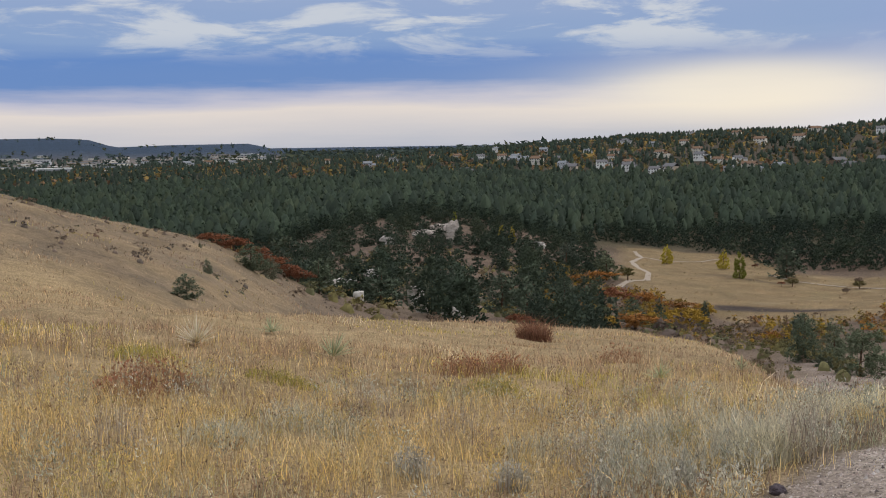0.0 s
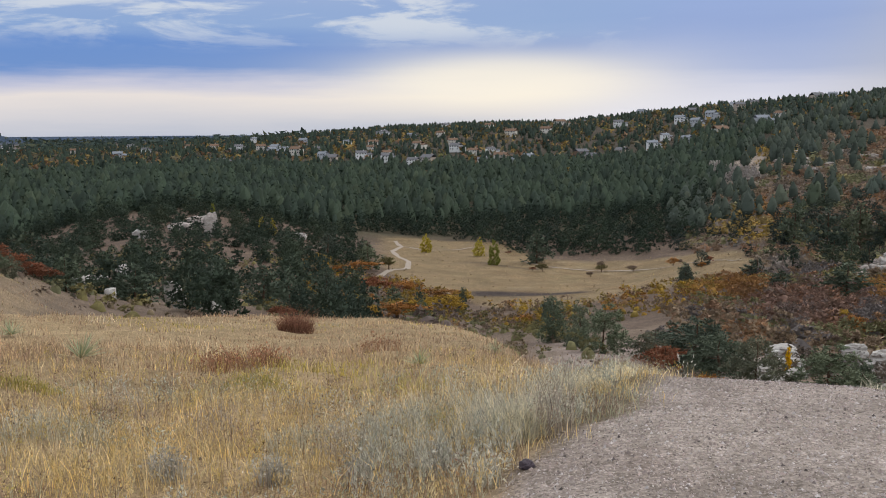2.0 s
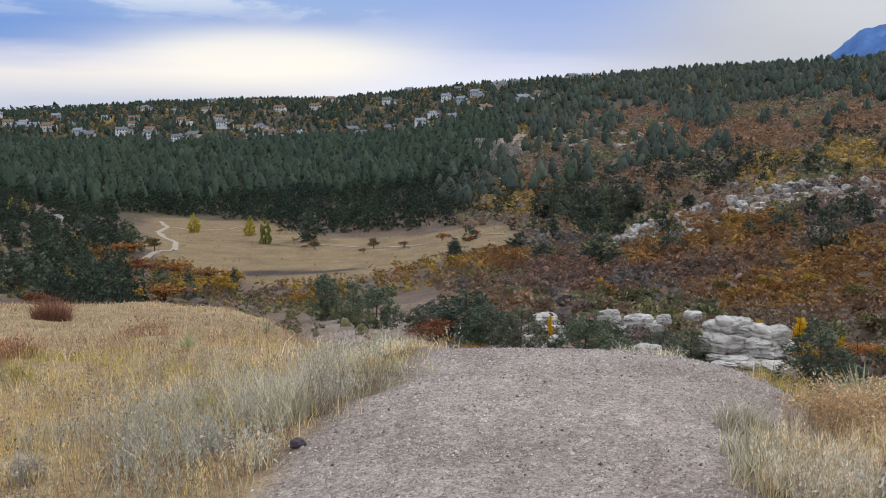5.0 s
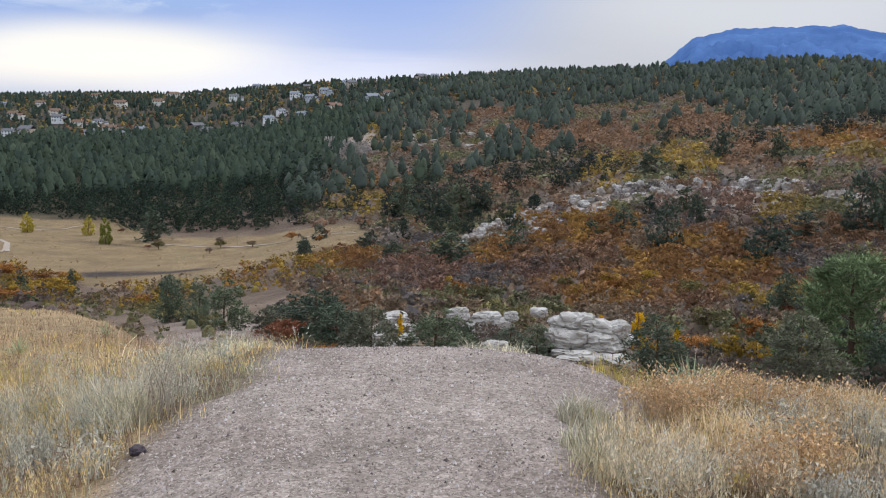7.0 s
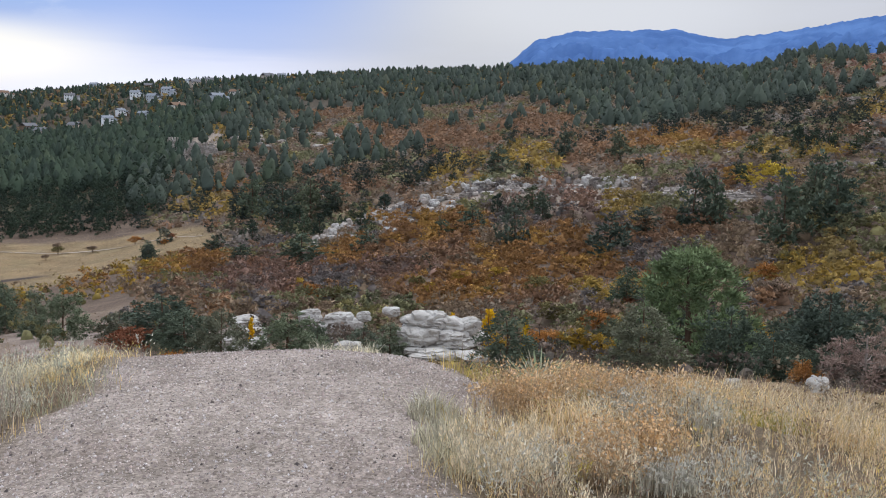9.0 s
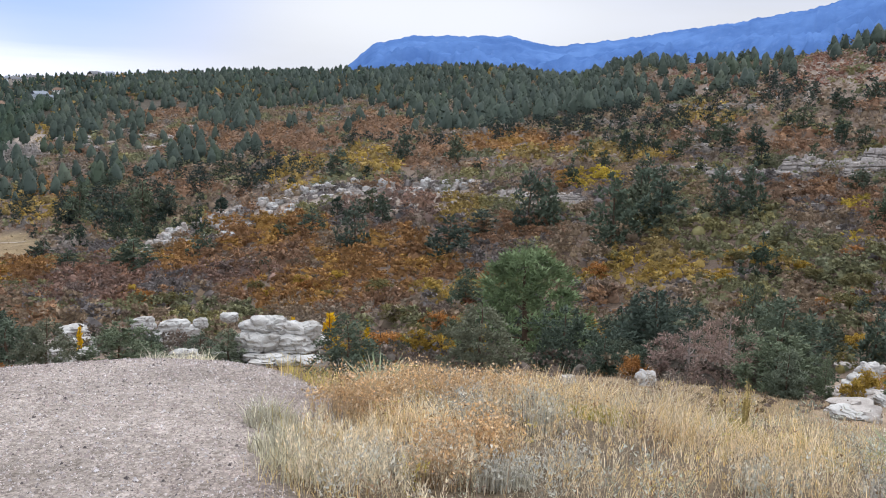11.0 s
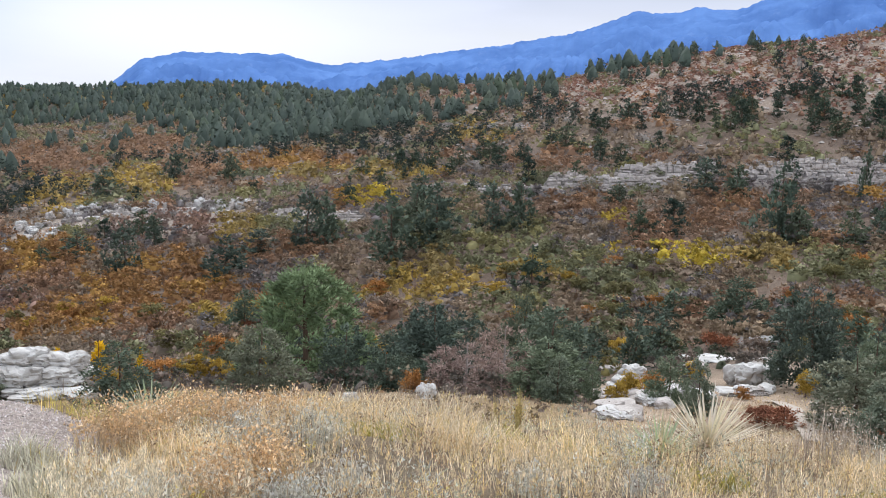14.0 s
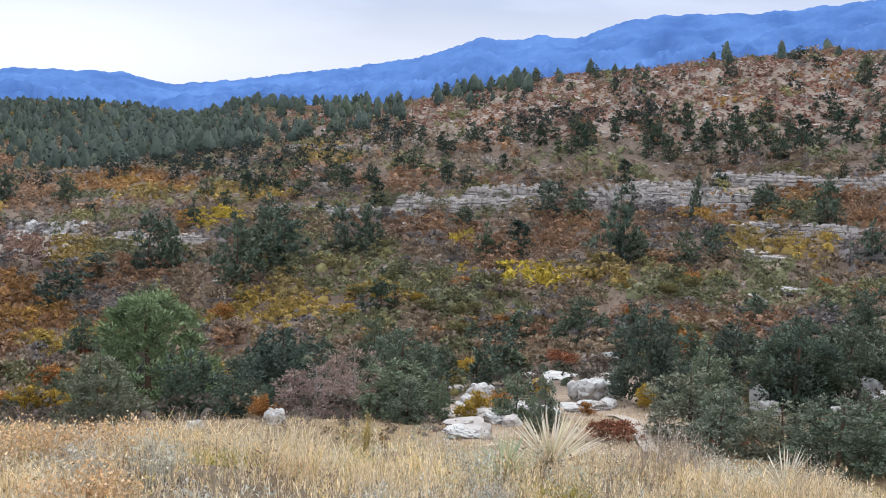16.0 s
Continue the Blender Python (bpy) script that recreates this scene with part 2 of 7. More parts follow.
RINGS.append([(-30, 28, -2.0), (-20, 30, -3.0), (-13, 34, -5.0), (-9.5, 38, -7.0), (-4, 45, -9), (2, 48, -10), (8, 50, -11), (12, 50, -11), (17, 42, -10), (22, 25, -6), (28, 16, -3.7), (38, 15, -3.6), (60, 15, -3.6), (106, 15, -3.4)])
RINGS.append([(-30, 75, 0.5), (-24, 75, -1.2), (-20, 75, -3.0), (-13, 80, -5.8), (-9.8, 84, -8.8), (-7, 90, -12), (-4, 95, -14.5), (2, 100, -16.5), (8, 120, -22), (12, 130, -25), (17, 115, -22), (22, 80, -15.8), (28, 55, -12.4), (34, 50, -11), (44, 48, -10.6), (60, 50, -11.6), (74, 48, -11.4), (84, 46, -10.4), (90, 44, -10.2), (106, 44, -9.5)])
RINGS.append([(-30, 250, -38), (-20, 240, -40), (-12, 240, -36), (-6, 200, -25), (0, 220, -25.5), (6, 230, -30), (10, 235, -35), (14, 235, -38.5), (20, 230, -38.5), (25, 215, -34), (29, 200, -29.5), (34, 150, -26), (40, 135, -25), (48, 125, -24), (56, 120, -23), (64, 120, -22.5), (72, 115, -21), (80, 110, -18), (88, 100, -15.5), (96, 100, -14), (106, 100, -12)])
RINGS.append([(-30, 450, -40), (-10, 430, -38), (-4, 340, -27), (0, 330, -26), (5, 360, -33), (10, 400, -41.2), (14.8, 390, -41.6), (19.3, 330, -41.4), (24, 320, -41.4), (28, 310, -36.8), (31, 290, -33), (36, 270, -30), (40, 255, -26.5), (44, 245, -19.6), (50, 240, -13.9), (56, 235, -13.3), (64, 225, -9.5), (72, 215, -6.5), (80, 210, -4.6), (88, 205, -3.2), (96, 200, -1.5), (106, 200, 0)])
RINGS.append([(-30, 800, -29), (-20, 800, -27), (-10, 800, -26.5), (0, 780, -24), (6, 750, -25), (14, 720, -26), (20, 700, -25), (26, 680, -22), (30, 620, -13), (34, 600, -4), (41, 560, 0), (50, 520, 4), (58, 480, 8), (64, 420, 12), (72, 340, 14), (80, 310, 19), (88, 300, 24), (96, 300, 27), (106, 300, 28)])
RINGS.append([(-30, 1500, -28), (-20, 1500, -26), (-10, 1600, -20), (-2, 1600, -14), (3, 1600, -5), (6, 1600, 0), (11.3, 1550, 9), (17.5, 1500, 14), (21, 1450, 13), (25, 1400, 23), (29, 1350, 31), (35, 1250, 36), (41, 1100, 40), (46, 1050, 41), (51, 950, 42), (55, 900, 44), (58, 850, 41), (60.5, 800, 31), (61.8, 790, 30), (64, 640, 37), (68, 560, 33), (72, 520, 32), (76, 490, 37), (80, 460, 41), (83, 440, 43.5), (88, 430, 45.5), (92, 425, 49), (96, 420, 51.5), (100, 420, 50.5), (106, 420, 49)])
RINGS.append([(-30, 2300, -28), (-10, 2300, -22), (5, 2200, -14), (30, 1900, 5), (60, 1250, 8), (70, 900, 6), (106, 800, 15)])
RINGS.append([(-30, 4900, 1.5), (106, 4900, 1.5)])


def ring_at(ring, az):
    """Distance and height of a ring at headings az, closed behind the standing place."""
    a = np.array([p[0] for p in ring], float)
    out = []
    for n in (1, 2):
        v = np.array([p[n] for p in ring], float)
        first, last = v[0], v[-1]
        aa = np.r_[-180.0, -60.0, a, 140.0, 180.0]
        mean = (first + last) / 2
        out.append(np.interp(az, aa, np.r_[mean, first, v, last, mean]))
    return out


def smooth_az(values, az, width):
    """A blur along the heading, to round the corners of the rings."""
    w = np.exp(-0.5 * ((az[:, None] - az[None, :]) / width) ** 2)
    return (w @ values) / w.sum(1)


def pchip(xk, yk, x):
    """Monotone cubic curves, one a column: knots xk, yk (k, n); x (m). Returns (m, n)."""
    h, d = np.diff(xk, axis=0), np.diff(yk, axis=0) / np.diff(xk, axis=0)
    s = np.zeros_like(yk)
    w1, w2 = 2 * h[1:] + h[:-1], h[1:] + 2 * h[:-1]
    good = d[1:] * d[:-1] > 0
    with np.errstate(divide="ignore", invalid="ignore"):
        s[1:-1] = np.where(good, (w1 + w2) / (w1 / d[:-1] + w2 / d[1:]), 0.0)
    s[0], s[-1] = d[0], d[-1]
    out = np.zeros((len(x), xk.shape[1]))
    xx = x[:, None]
    for k in range(len(h)):
        t = (xx - xk[k]) / h[k]
        inside = (xx >= xk[k]) & ((xx < xk[k + 1]) | (k == len(h) - 1))
        y = ((1 + 2 * t) * (1 - t) ** 2 * yk[k] + t * (1 - t) ** 2 * h[k] * s[k] + t * t * (3 - 2 * t) * yk[k + 1] + t * t * (t - 1) * h[k] * s[k + 1])
        out = np.where(inside, y, out)
    return np.where(xx < xk[0], yk[0], out)


def wave(x, y, scale, seed, octaves=4):
    """Smooth noise from turned sine sheets, vectorised; about -1 to 1."""
    r = np.random.RandomState(seed)
    out, amp, total = 0.0, 1.0, 0.0
    for _ in range(octaves):
        layer = 0.0
        for _ in range(4):
            a, p = r.uniform(0, 2 * np.pi), r.uniform(0, 2 * np.pi, 2)
            u, v = x * np.cos(a) + y * np.sin(a), -x * np.sin(a) + y * np.cos(a)
            layer = layer + np.sin(2 * np.pi * u / scale + p[0] + 1.3 * np.sin(2 * np.pi * v / scale / 1.7 + p[1]))
        out, total = out + amp * layer / 3, total + amp
        amp, scale = amp * 0.5, scale * 0.47
    return out / total


AZ = np.r_[np.arange(-180, -34, 4.0), np.arange(-32, 112.1, 0.5), np.arange(114, 180, 4.0)]
RR = np.r_[0.05, np.geomspace(0.6, 200, 210), np.linspace(203, 430, 72), np.geomspace(440, 4900, 85)]
ring_r, ring_z = [], []
for n, ring in enumerate(RINGS):
    r, z = ring_at(ring, AZ)
    width = 0.8 if n == 8 else 1.3
    ring_r.append(np.exp(smooth_az(np.log(r), AZ, width)))
    ring_z.append(smooth_az(z, AZ, width))
ring_r, ring_z = np.array(ring_r), np.array(ring_z)
LAND = pchip(np.log(ring_r), ring_z, np.log(RR))
gx, gy = RR[:, None] * np.sin(np.radians(AZ)), RR[:, None] * np.cos(np.radians(AZ))


def on_path(x, y):
    """0 beside the gravel track, 1 on it."""
    u, v = (x + y) * 0.7071, (x - y) * 0.7071
    v = v + 0.12 * np.sin(u * 1.1) + 0.10 * np.sin(u * 2.7 + 1) + 0.05 * np.sin(u * 6.1) - 0.012 * np.clip(u - 6, 0, 20) ** 2
    edge = np.minimum(v + 2.15 + 0.16 * np.clip((5.5 - u) / 2, 0, 1), np.interp(u, [4.6, 5.4, 5.9, 6.5, 6.9, 7.4, 8.5], [0.02, 0.14, 0.42, 0.66, 0.55, 0.30, 0.2]) - v)
    return np.clip(edge / 0.25 + 0.5, 0, 1) * np.clip((14 - u) / 2, 0, 1)


rough = 0.012 * np.clip(RR, 0, 8)[:, None] * wave(gx, gy, 2.6, 1) * (1 - on_path(gx, gy))
rough = rough + (np.clip((RR - 10) / 30, 0, 1) * 0.35)[:, None] * wave(gx, gy, 18, 2) + (np.clip((RR - 60) / 150, 0, 1) * 1.3)[:, None] * wave(gx, gy, 60, 3)
rough = rough * np.clip((2500 - RR) / 800, 0.2, 1)[:, None]
mead = np.exp(-(((AZ - 19) / 9) ** 4))[None, :] * np.exp(-(((RR - 300) / 110) ** 4))[:, None]
LAND = LAND + rough * (1 - 0.75 * mead)
# far mesas beyond the town
mesa = np.interp(AZ, [-60, -40, -21.5, -19.6, -18.2, -17, -15.4, -10.9, -9.6, -8.5], [50, 50, 58, 52, 24, 26, 29, 30, 9, 0], right=0, left=0)
mesa = np.where(AZ < -60, 0, mesa)
LAND = LAND + np.exp(-(((RR - 3500) / 420) ** 4))[:, None] * mesa[None, :]


def height(x, y):
    x, y = np.asarray(x, float), np.asarray(y, float)
    r, a = np.hypot(x, y), np.degrees(np.arctan2(x, y))
    i = np.clip(np.searchsorted(RR, r) - 1, 0, len(RR) - 2)
    j = np.clip(np.searchsorted(AZ, a) - 1, 0, len(AZ) - 2)
    p = np.clip((r - RR[i]) / (RR[i + 1] - RR[i]), 0, 1)
    q = np.clip((a - AZ[j]) / (AZ[j + 1] - AZ[j]), 0, 1)
    return (LAND[i, j] * (1 - p) + LAND[i + 1, j] * p) * (1 - q) + (LAND[i, j + 1] * (1 - p) + LAND[i + 1, j + 1] * p) * q


def place(az, r):
    """Ground at a heading and distance."""
    x, y = r * math.sin(radians(az)), r * math.cos(radians(az))
    return Vector((x, y, float(height(x, y))))


def lift(x, y):
    """Elevation in degrees of the ground as seen from the standing place."""
    return np.degrees(np.arctan2(height(x, y) - EYE, np.hypot(x, y)))


def at_lift(az, el, lo, hi):
    """The distance at which the ground is first seen at that elevation, between lo and hi."""
    r = np.linspace(lo, hi, 300)
    e = lift(r * math.sin(radians(az)), r * math.cos(radians(az)))
    hit = np.nonzero(e >= el)[0]
    return float(r[hit[0]]) if len(hit) else hi


def box(v, lo, hi, soft):
    """1 inside lo..hi, falling to 0 over soft."""
    return np.clip((v - lo) / soft + 0.5, 0, 1) * np.clip((hi - v) / soft + 0.5, 0, 1)


def meadow(x, y):
    r, a = np.hypot(x, y), np.degrees(np.arctan2(x, y))
    n = wave(x, y, 40, 12) * 6
    far = np.interp(a, [9, 10.5, 15, 17.5, 19.5, 25, 28, 31, 33], [300, 405, 392, 385, 335, 322, 312, 300, 240])
    near = np.interp(a, [9, 12, 16, 21, 25, 29, 33], [310, 262, 232, 212, 222, 226, 240])
    return np.clip((far - r + n) / 6 + 0.5, 0, 1) * np.clip((r - near + n) / 6 + 0.5, 0, 1) * box(a, 10.5, 32.0, 1.5)


# bare rock steps of the hillside: headings from and to, elevation of the top at both ends, depth below it in degrees
BANDS = [(37.0, 43.2, -7.2, -4.9, 0.9), (43.2, 57.0, -4.9, -3.5, 1.0), (50, 54, -4.6, -4.6, 0.8), (66, 73.5, -2.6, -2.5, 0.35), (73.5, 80.5, -2.0, -1.9, 0.4), (77.5, 82.2, -1.3, -1.2, 0.6), (84, 93, -0.75, -0.75, 1.2), (91, 102, -0.1, 0.1, 0.6), (57.5, 62, -4.3, -4.4, 0.7), (93, 102, -2.5, -2.5, 0.7), (29.2, 32.2, -1.3, -1.3, 1.6), (88.5, 95, -4.2, -4.2, 0.4)]


def rocky(a, el):
    out = 0.0
    for lo, hi, e0, e1, deep in BANDS:
        top = np.interp(a, [lo, hi], [e0, e1])
        out = np.maximum(out, box(a, lo, hi, 0.6) * box(el, top - deep, top + 0.1, 0.2))
    return out


def cover_colour():
    r = RR[:, None] + 0 * gx
    a = AZ[None, :] + 0 * gx
    el = np.degrees(np.arctan2(LAND - EYE, r))
    col = np.zeros((*gx.shape, 3))
    col[:] = (0.150, 0.112, 0.088)  # hillside soil and litter
    def put(mask, c):
        col[:] = col + np.clip(mask, 0, 1)[..., None] * (np.array(c) - col)
    n1, n2 = wave(gx, gy, 30, 5), wave(gx, gy, 9, 6)
    put(box(a, -60, 110, 4) * (r < 140) * np.clip(0.5 + n1, 0, 1), (0.22, 0.17, 0.13))
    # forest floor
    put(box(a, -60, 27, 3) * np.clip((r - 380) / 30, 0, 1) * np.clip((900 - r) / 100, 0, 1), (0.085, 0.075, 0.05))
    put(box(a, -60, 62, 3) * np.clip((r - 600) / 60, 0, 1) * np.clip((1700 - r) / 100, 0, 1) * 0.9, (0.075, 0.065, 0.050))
    # pale stony slopes on the far right
    put(box(a, 66, 140, 8) * np.clip((el - 1.5) / 1.5, 0, 1) * np.clip(0.75 + 0.6 * n1, 0, 1) * (r < 700), (0.275, 0.22, 0.18))
    put(rocky(a, el) * (r > 90) * np.clip(0.8 + n2, 0, 1), (0.34, 0.29, 0.25))
    # dry grass near, and on the spur to the left
    put(np.clip((60 - r) / 10, 0, 1), (0.25, 0.185, 0.105))
    # soil under the near tufts darkened, painted shade for the gaps between them
    put(np.clip((11 - r) / 4, 0, 1), (0.18, 0.142, 0.10))
    left = np.maximum(box(a, -400, 20, 2), box(a, 160, 400, 70))
    put(left * np.clip((96 - r) / 8, 0, 1) * np.clip((np.interp(a, [-11, -8, 0, 20], [100, 60, 50, 50]) - r) / 10, 0, 1), (0.34, 0.255, 0.15))
    put(box(a, -400, -7, 2) * box(r, 40, 130, 12) * np.clip(0.75 + 0.6 * n2, 0, 1), (0.215, 0.165, 0.118))
    put(box(a, -60, -7, 2) * box(r, 36, 130, 12) * np.clip(wave(gx, gy, 5, 14) * 2.2, 0, 1) * 0.6, (0.14, 0.115, 0.088))
    put(meadow(gx, gy), (0.245, 0.182, 0.106))
    put(meadow(gx, gy) * np.clip(wave(gx, gy, 26, 8) * 2 - 0.3, 0, 1) * 0.6, (0.20, 0.16, 0.09))
    put(meadow(gx, gy) * np.clip(wave(gx, gy, 11, 9) * 2.5 - 0.6, 0, 1) * 0.7, (0.25, 0.17, 0.095))
    put(meadow(gx, gy) * np.clip(wave(gx, gy * 1.0, 16, 10) * 2.5 - 0.7, 0, 1) * 0.6, (0.31, 0.25, 0.165))
    gully = np.abs(r - (318 + 9 * np.sin(a * 0.9) + 3 * n1))
    put(meadow(gx, gy) * np.clip(1.4 - gully / 2.5, 0, 1) * box(a, 14.5, 21, 1.5) * 0.8, (0.11, 0.085, 0.06))
    # burnt strip in the meadow
    put(meadow(gx, gy) * box(r + 3 * n1, 243, 252, 3) * box(a, 15.4, 22.5, 1), (0.07, 0.055, 0.05))
    # bare ground below the brow
    put(box(a, 20, 34, 3) * box(r, 45, 110, 12) * np.clip(0.6 + n2, 0, 1), (0.32, 0.265, 0.24))
    put(box(a, 76, 90, 3) * box(r, 38, 76, 8) * np.clip(0.8 + n2, 0, 1), (0.36, 0.28, 0.205))
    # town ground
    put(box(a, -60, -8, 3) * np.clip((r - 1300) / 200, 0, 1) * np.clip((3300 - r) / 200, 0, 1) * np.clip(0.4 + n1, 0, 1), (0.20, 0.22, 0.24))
    # plain and mesas beyond turn blue with distance, haze painted into the colour
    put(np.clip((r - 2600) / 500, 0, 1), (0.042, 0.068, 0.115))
    # gravel track
    put(on_path(gx, gy) * (r < 40), (0.36, 0.312, 0.28))
    put(on_path(gx, gy) * (r < 40) * np.clip(wave(gx, gy, 2.6, 13) * 2.4 - 0.1, 0, 1) * 0.75, (0.225, 0.185, 0.162))
    return col


def build_ground():
    n, m = gx.shape
    verts = np.stack([gx, gy, LAND], -1).reshape(-1, 3)
    i, j = np.meshgrid(np.arange(n - 1), np.arange(m), indexing="ij")
    k = (j + 1) % m
    faces = np.stack([i * m + j, (i + 1) * m + j, (i + 1) * m + k, i * m + k], -1).reshape(-1, 4)[:, ::-1]
    me = mesh_from("ground", verts, faces, M_GROUND, None, True)
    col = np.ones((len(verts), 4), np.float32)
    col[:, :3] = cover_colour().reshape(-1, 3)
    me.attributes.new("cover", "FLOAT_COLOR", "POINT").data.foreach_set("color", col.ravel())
    tagged(new("ground", me), "dry grassland, scrub hillside and gravel track", "ground", kind="structure")


build_ground()


def build_mountain():
    az = np.arange(44, 150, 0.12)
    el = np.interp(az, [44, 47.9, 48.6, 50.1, 51.5, 53, 55, 57.6, 58.6, 59.5, 61.5, 64, 66.3, 69, 71.1, 74.7, 77.8, 79.2, 80.7, 83.2, 85.1, 87.6, 93, 97.7, 103, 115, 130, 150],
                   [0.0, 2.3, 3.1, 4.28, 4.55, 4.78, 4.74, 4.86, 4.65, 4.3, 4.42, 4.8, 5.15, 5.55, 5.9, 6.55, 7.75, 7.45, 7.9, 7.72, 8.5, 9.07, 9.1, 9.55, 9.9, 8.5, 6, 0])
    el = smooth_az(el, az, 0.22) + 0.12 * wave(az, az * 0, 1.9, 21, 4) + 0.06 * wave(az, az * 0, 0.5, 23, 4)
    back, front, steps = 4200.0, 1900.0, 44
    t = np.linspace(0, 1, steps)[:, None]
    crest = back * np.tan(np.radians(el)) + EYE
    x, y = np.sin(np.radians(az)), np.cos(np.radians(az))
    r = front + (back - front) * t + 0 * az
    ridge = wave(az[None, :] + 3 * np.sin(t * 4), t * 30, 5.0, 22, 5)
    z = crest * (0.04 + 0.96 * t**1.5) + ridge * 80 * np.sin(np.pi * t) * np.clip(crest / 300, 0, 1.5) - 12 * (1 - t)
    verts = np.stack([r * x, r * y, z], -1).reshape(-1, 3)
    m = len(az)
    i, j = np.meshgrid(np.arange(steps - 1), np.arange(m - 1), indexing="ij")
    faces = np.stack([i * m + j, i * m + j + 1, (i + 1) * m + j + 1, (i + 1) * m + j], -1).reshape(-1, 4)
    tagged(new("backdrop_mountain", mesh_from("mountain", verts, faces, M_MOUNTAIN, None, True)), "mountain range with a ragged crest, blue haze painted in", "mountain", kind="structure")


build_mountain()

# ---- plants: crowns of many small sprays round an uneven core ----
def sprays(at, out, size, rng, flat=0.5, long=1.6, face=None):
    """One pointed leaf triangle for each point: at (n, 3), out: the way it grows (n, 3), size (n). Returns corners and their normals."""
    n = len(at)
    out = out / (np.linalg.norm(out, axis=1)[:, None] + 1e-9)
    side = np.cross(out, rng.normal(size=(n, 3)))
    side /= np.linalg.norm(side, axis=1)[:, None] + 1e-9
    s = size[:, None]
    k = rng.uniform(0.7, 1.3, (n, 3, 1))
    tri = np.stack([at - side * s * flat * k[:, 0] - out * s * 0.3, at + side * s * flat * k[:, 1] - out * s * 0.3, at + out * s * long * k[:, 2]], 1)
    return turned(tri, np.repeat((face if face is not None else out)[:, None], 3, 1))


def turned(tri, norm):
    """Triangles (n, 3, 3) wound so that they face along their normals."""
    flat = np.cross(tri[:, 1] - tri[:, 0], tri[:, 2] - tri[:, 0])
    back = (flat * norm.mean(1)).sum(1) < 0
    tri[back] = tri[back][:, ::-1]
    norm = norm.copy()
    norm[back] = norm[back][:, ::-1]
    return tri.reshape(-1, 3), norm.reshape(-1, 3)


def core(rings, sides, rng, jag=0.3):
    """An uneven closed body: rings of (height, radius), and its corners' normals."""
    a = np.linspace(0, 2 * np.pi, sides, endpoint=False)
    grid = []
    for h, r in rings:
        b = a + rng.uniform(-0.3, 0.3, sides)
        rr = r * rng.uniform(1 - jag, 1 + jag, sides)
        grid.append(np.stack([rr * np.cos(b), rr * np.sin(b), h + 0.3 * r * rng.uniform(-jag, jag, sides)], 1))
    tri = []
    for p, q in zip(grid, grid[1:]):
        for k in range(sides):
            n = (k + 1) % sides
            tri += [(p[k], p[n], q[n]), (p[k], q[n], q[k])]
    tri = np.array(tri)
    norm = tri * [2.2, 2.2, 0.0] + np.stack([0 * tri[..., 0], 0 * tri[..., 0], tri[..., 2] * 0.9 + 0.05], -1)
    norm /= np.linalg.norm(norm, axis=-1, keepdims=True) + 1e-9
    return turned(tri, norm)


def joined(*chunks):
    return np.concatenate([c[0] for c in chunks]), np.concatenate([c[1] for c in chunks])


def pine_crown(n, rng, base=0.16, spread=0.24, whorls=9):
    """Points and ways of a conical crown of height 1, thicker in uneven tiers."""
    t = 1 - np.sqrt(rng.uniform(0, 1, n) * 0.96 + 0.0)
    tier = np.round(t * whorls) / whorls + rng.normal(0, 0.018, n)
    h = base + (1 - base) * np.clip(tier, 0, 0.99)
    a = rng.uniform(0, 2 * np.pi, n)
    lump = 0.75 + 0.35 * np.sin(a * 3 + tier * 40 + rng.uniform(0, 6)) * np.cos(tier * 17)
    rad = spread * (1 - np.clip(tier, 0, 1)) ** 0.75 * lump * np.sqrt(rng.uniform(0.12, 1, n)) + 0.012
    at = np.stack([rad * np.cos(a), rad * np.sin(a), h - 0.15 * rad], 1)
    out = np.stack([np.cos(a), np.sin(a), rng.uniform(-0.15, 0.7, n)], 1) + rng.normal(0, 0.25, (n, 3))
    return at, out


def egg_crown(n, rng, wide=0.34, low=0.05, skew=0.7, lumps=0.16):
    """Points and ways of a full crown that reaches down to its foot, with bays and bulges."""
    u = 1 - np.sqrt(rng.uniform(0, 1, n)) * 0.98
    a = rng.uniform(0, 2 * np.pi, n)
    q = rng.uniform(0, 6.28, 3)
    bulge = 1 + lumps * (np.sin(2 * a + u * 7 + q[0]) + np.sin(3 * a - u * 13 + q[1]) + 0.6 * np.sin(5 * a + u * 23 + q[2]))
    rad = wide * 1.15 * np.minimum(1, (u + 0.28) / 0.48) * (1 - u) ** skew * bulge * np.sqrt(rng.uniform(0.3, 1, n)) + 0.01
    at = np.stack([rad * np.cos(a), rad * np.sin(a), low + (0.99 - low) * u], 1)
    out = np.stack([np.cos(a), np.sin(a), rng.uniform(-0.1, 0.5, n) + u], 1) + rng.normal(0, 0.25, (n, 3))
    return at, out


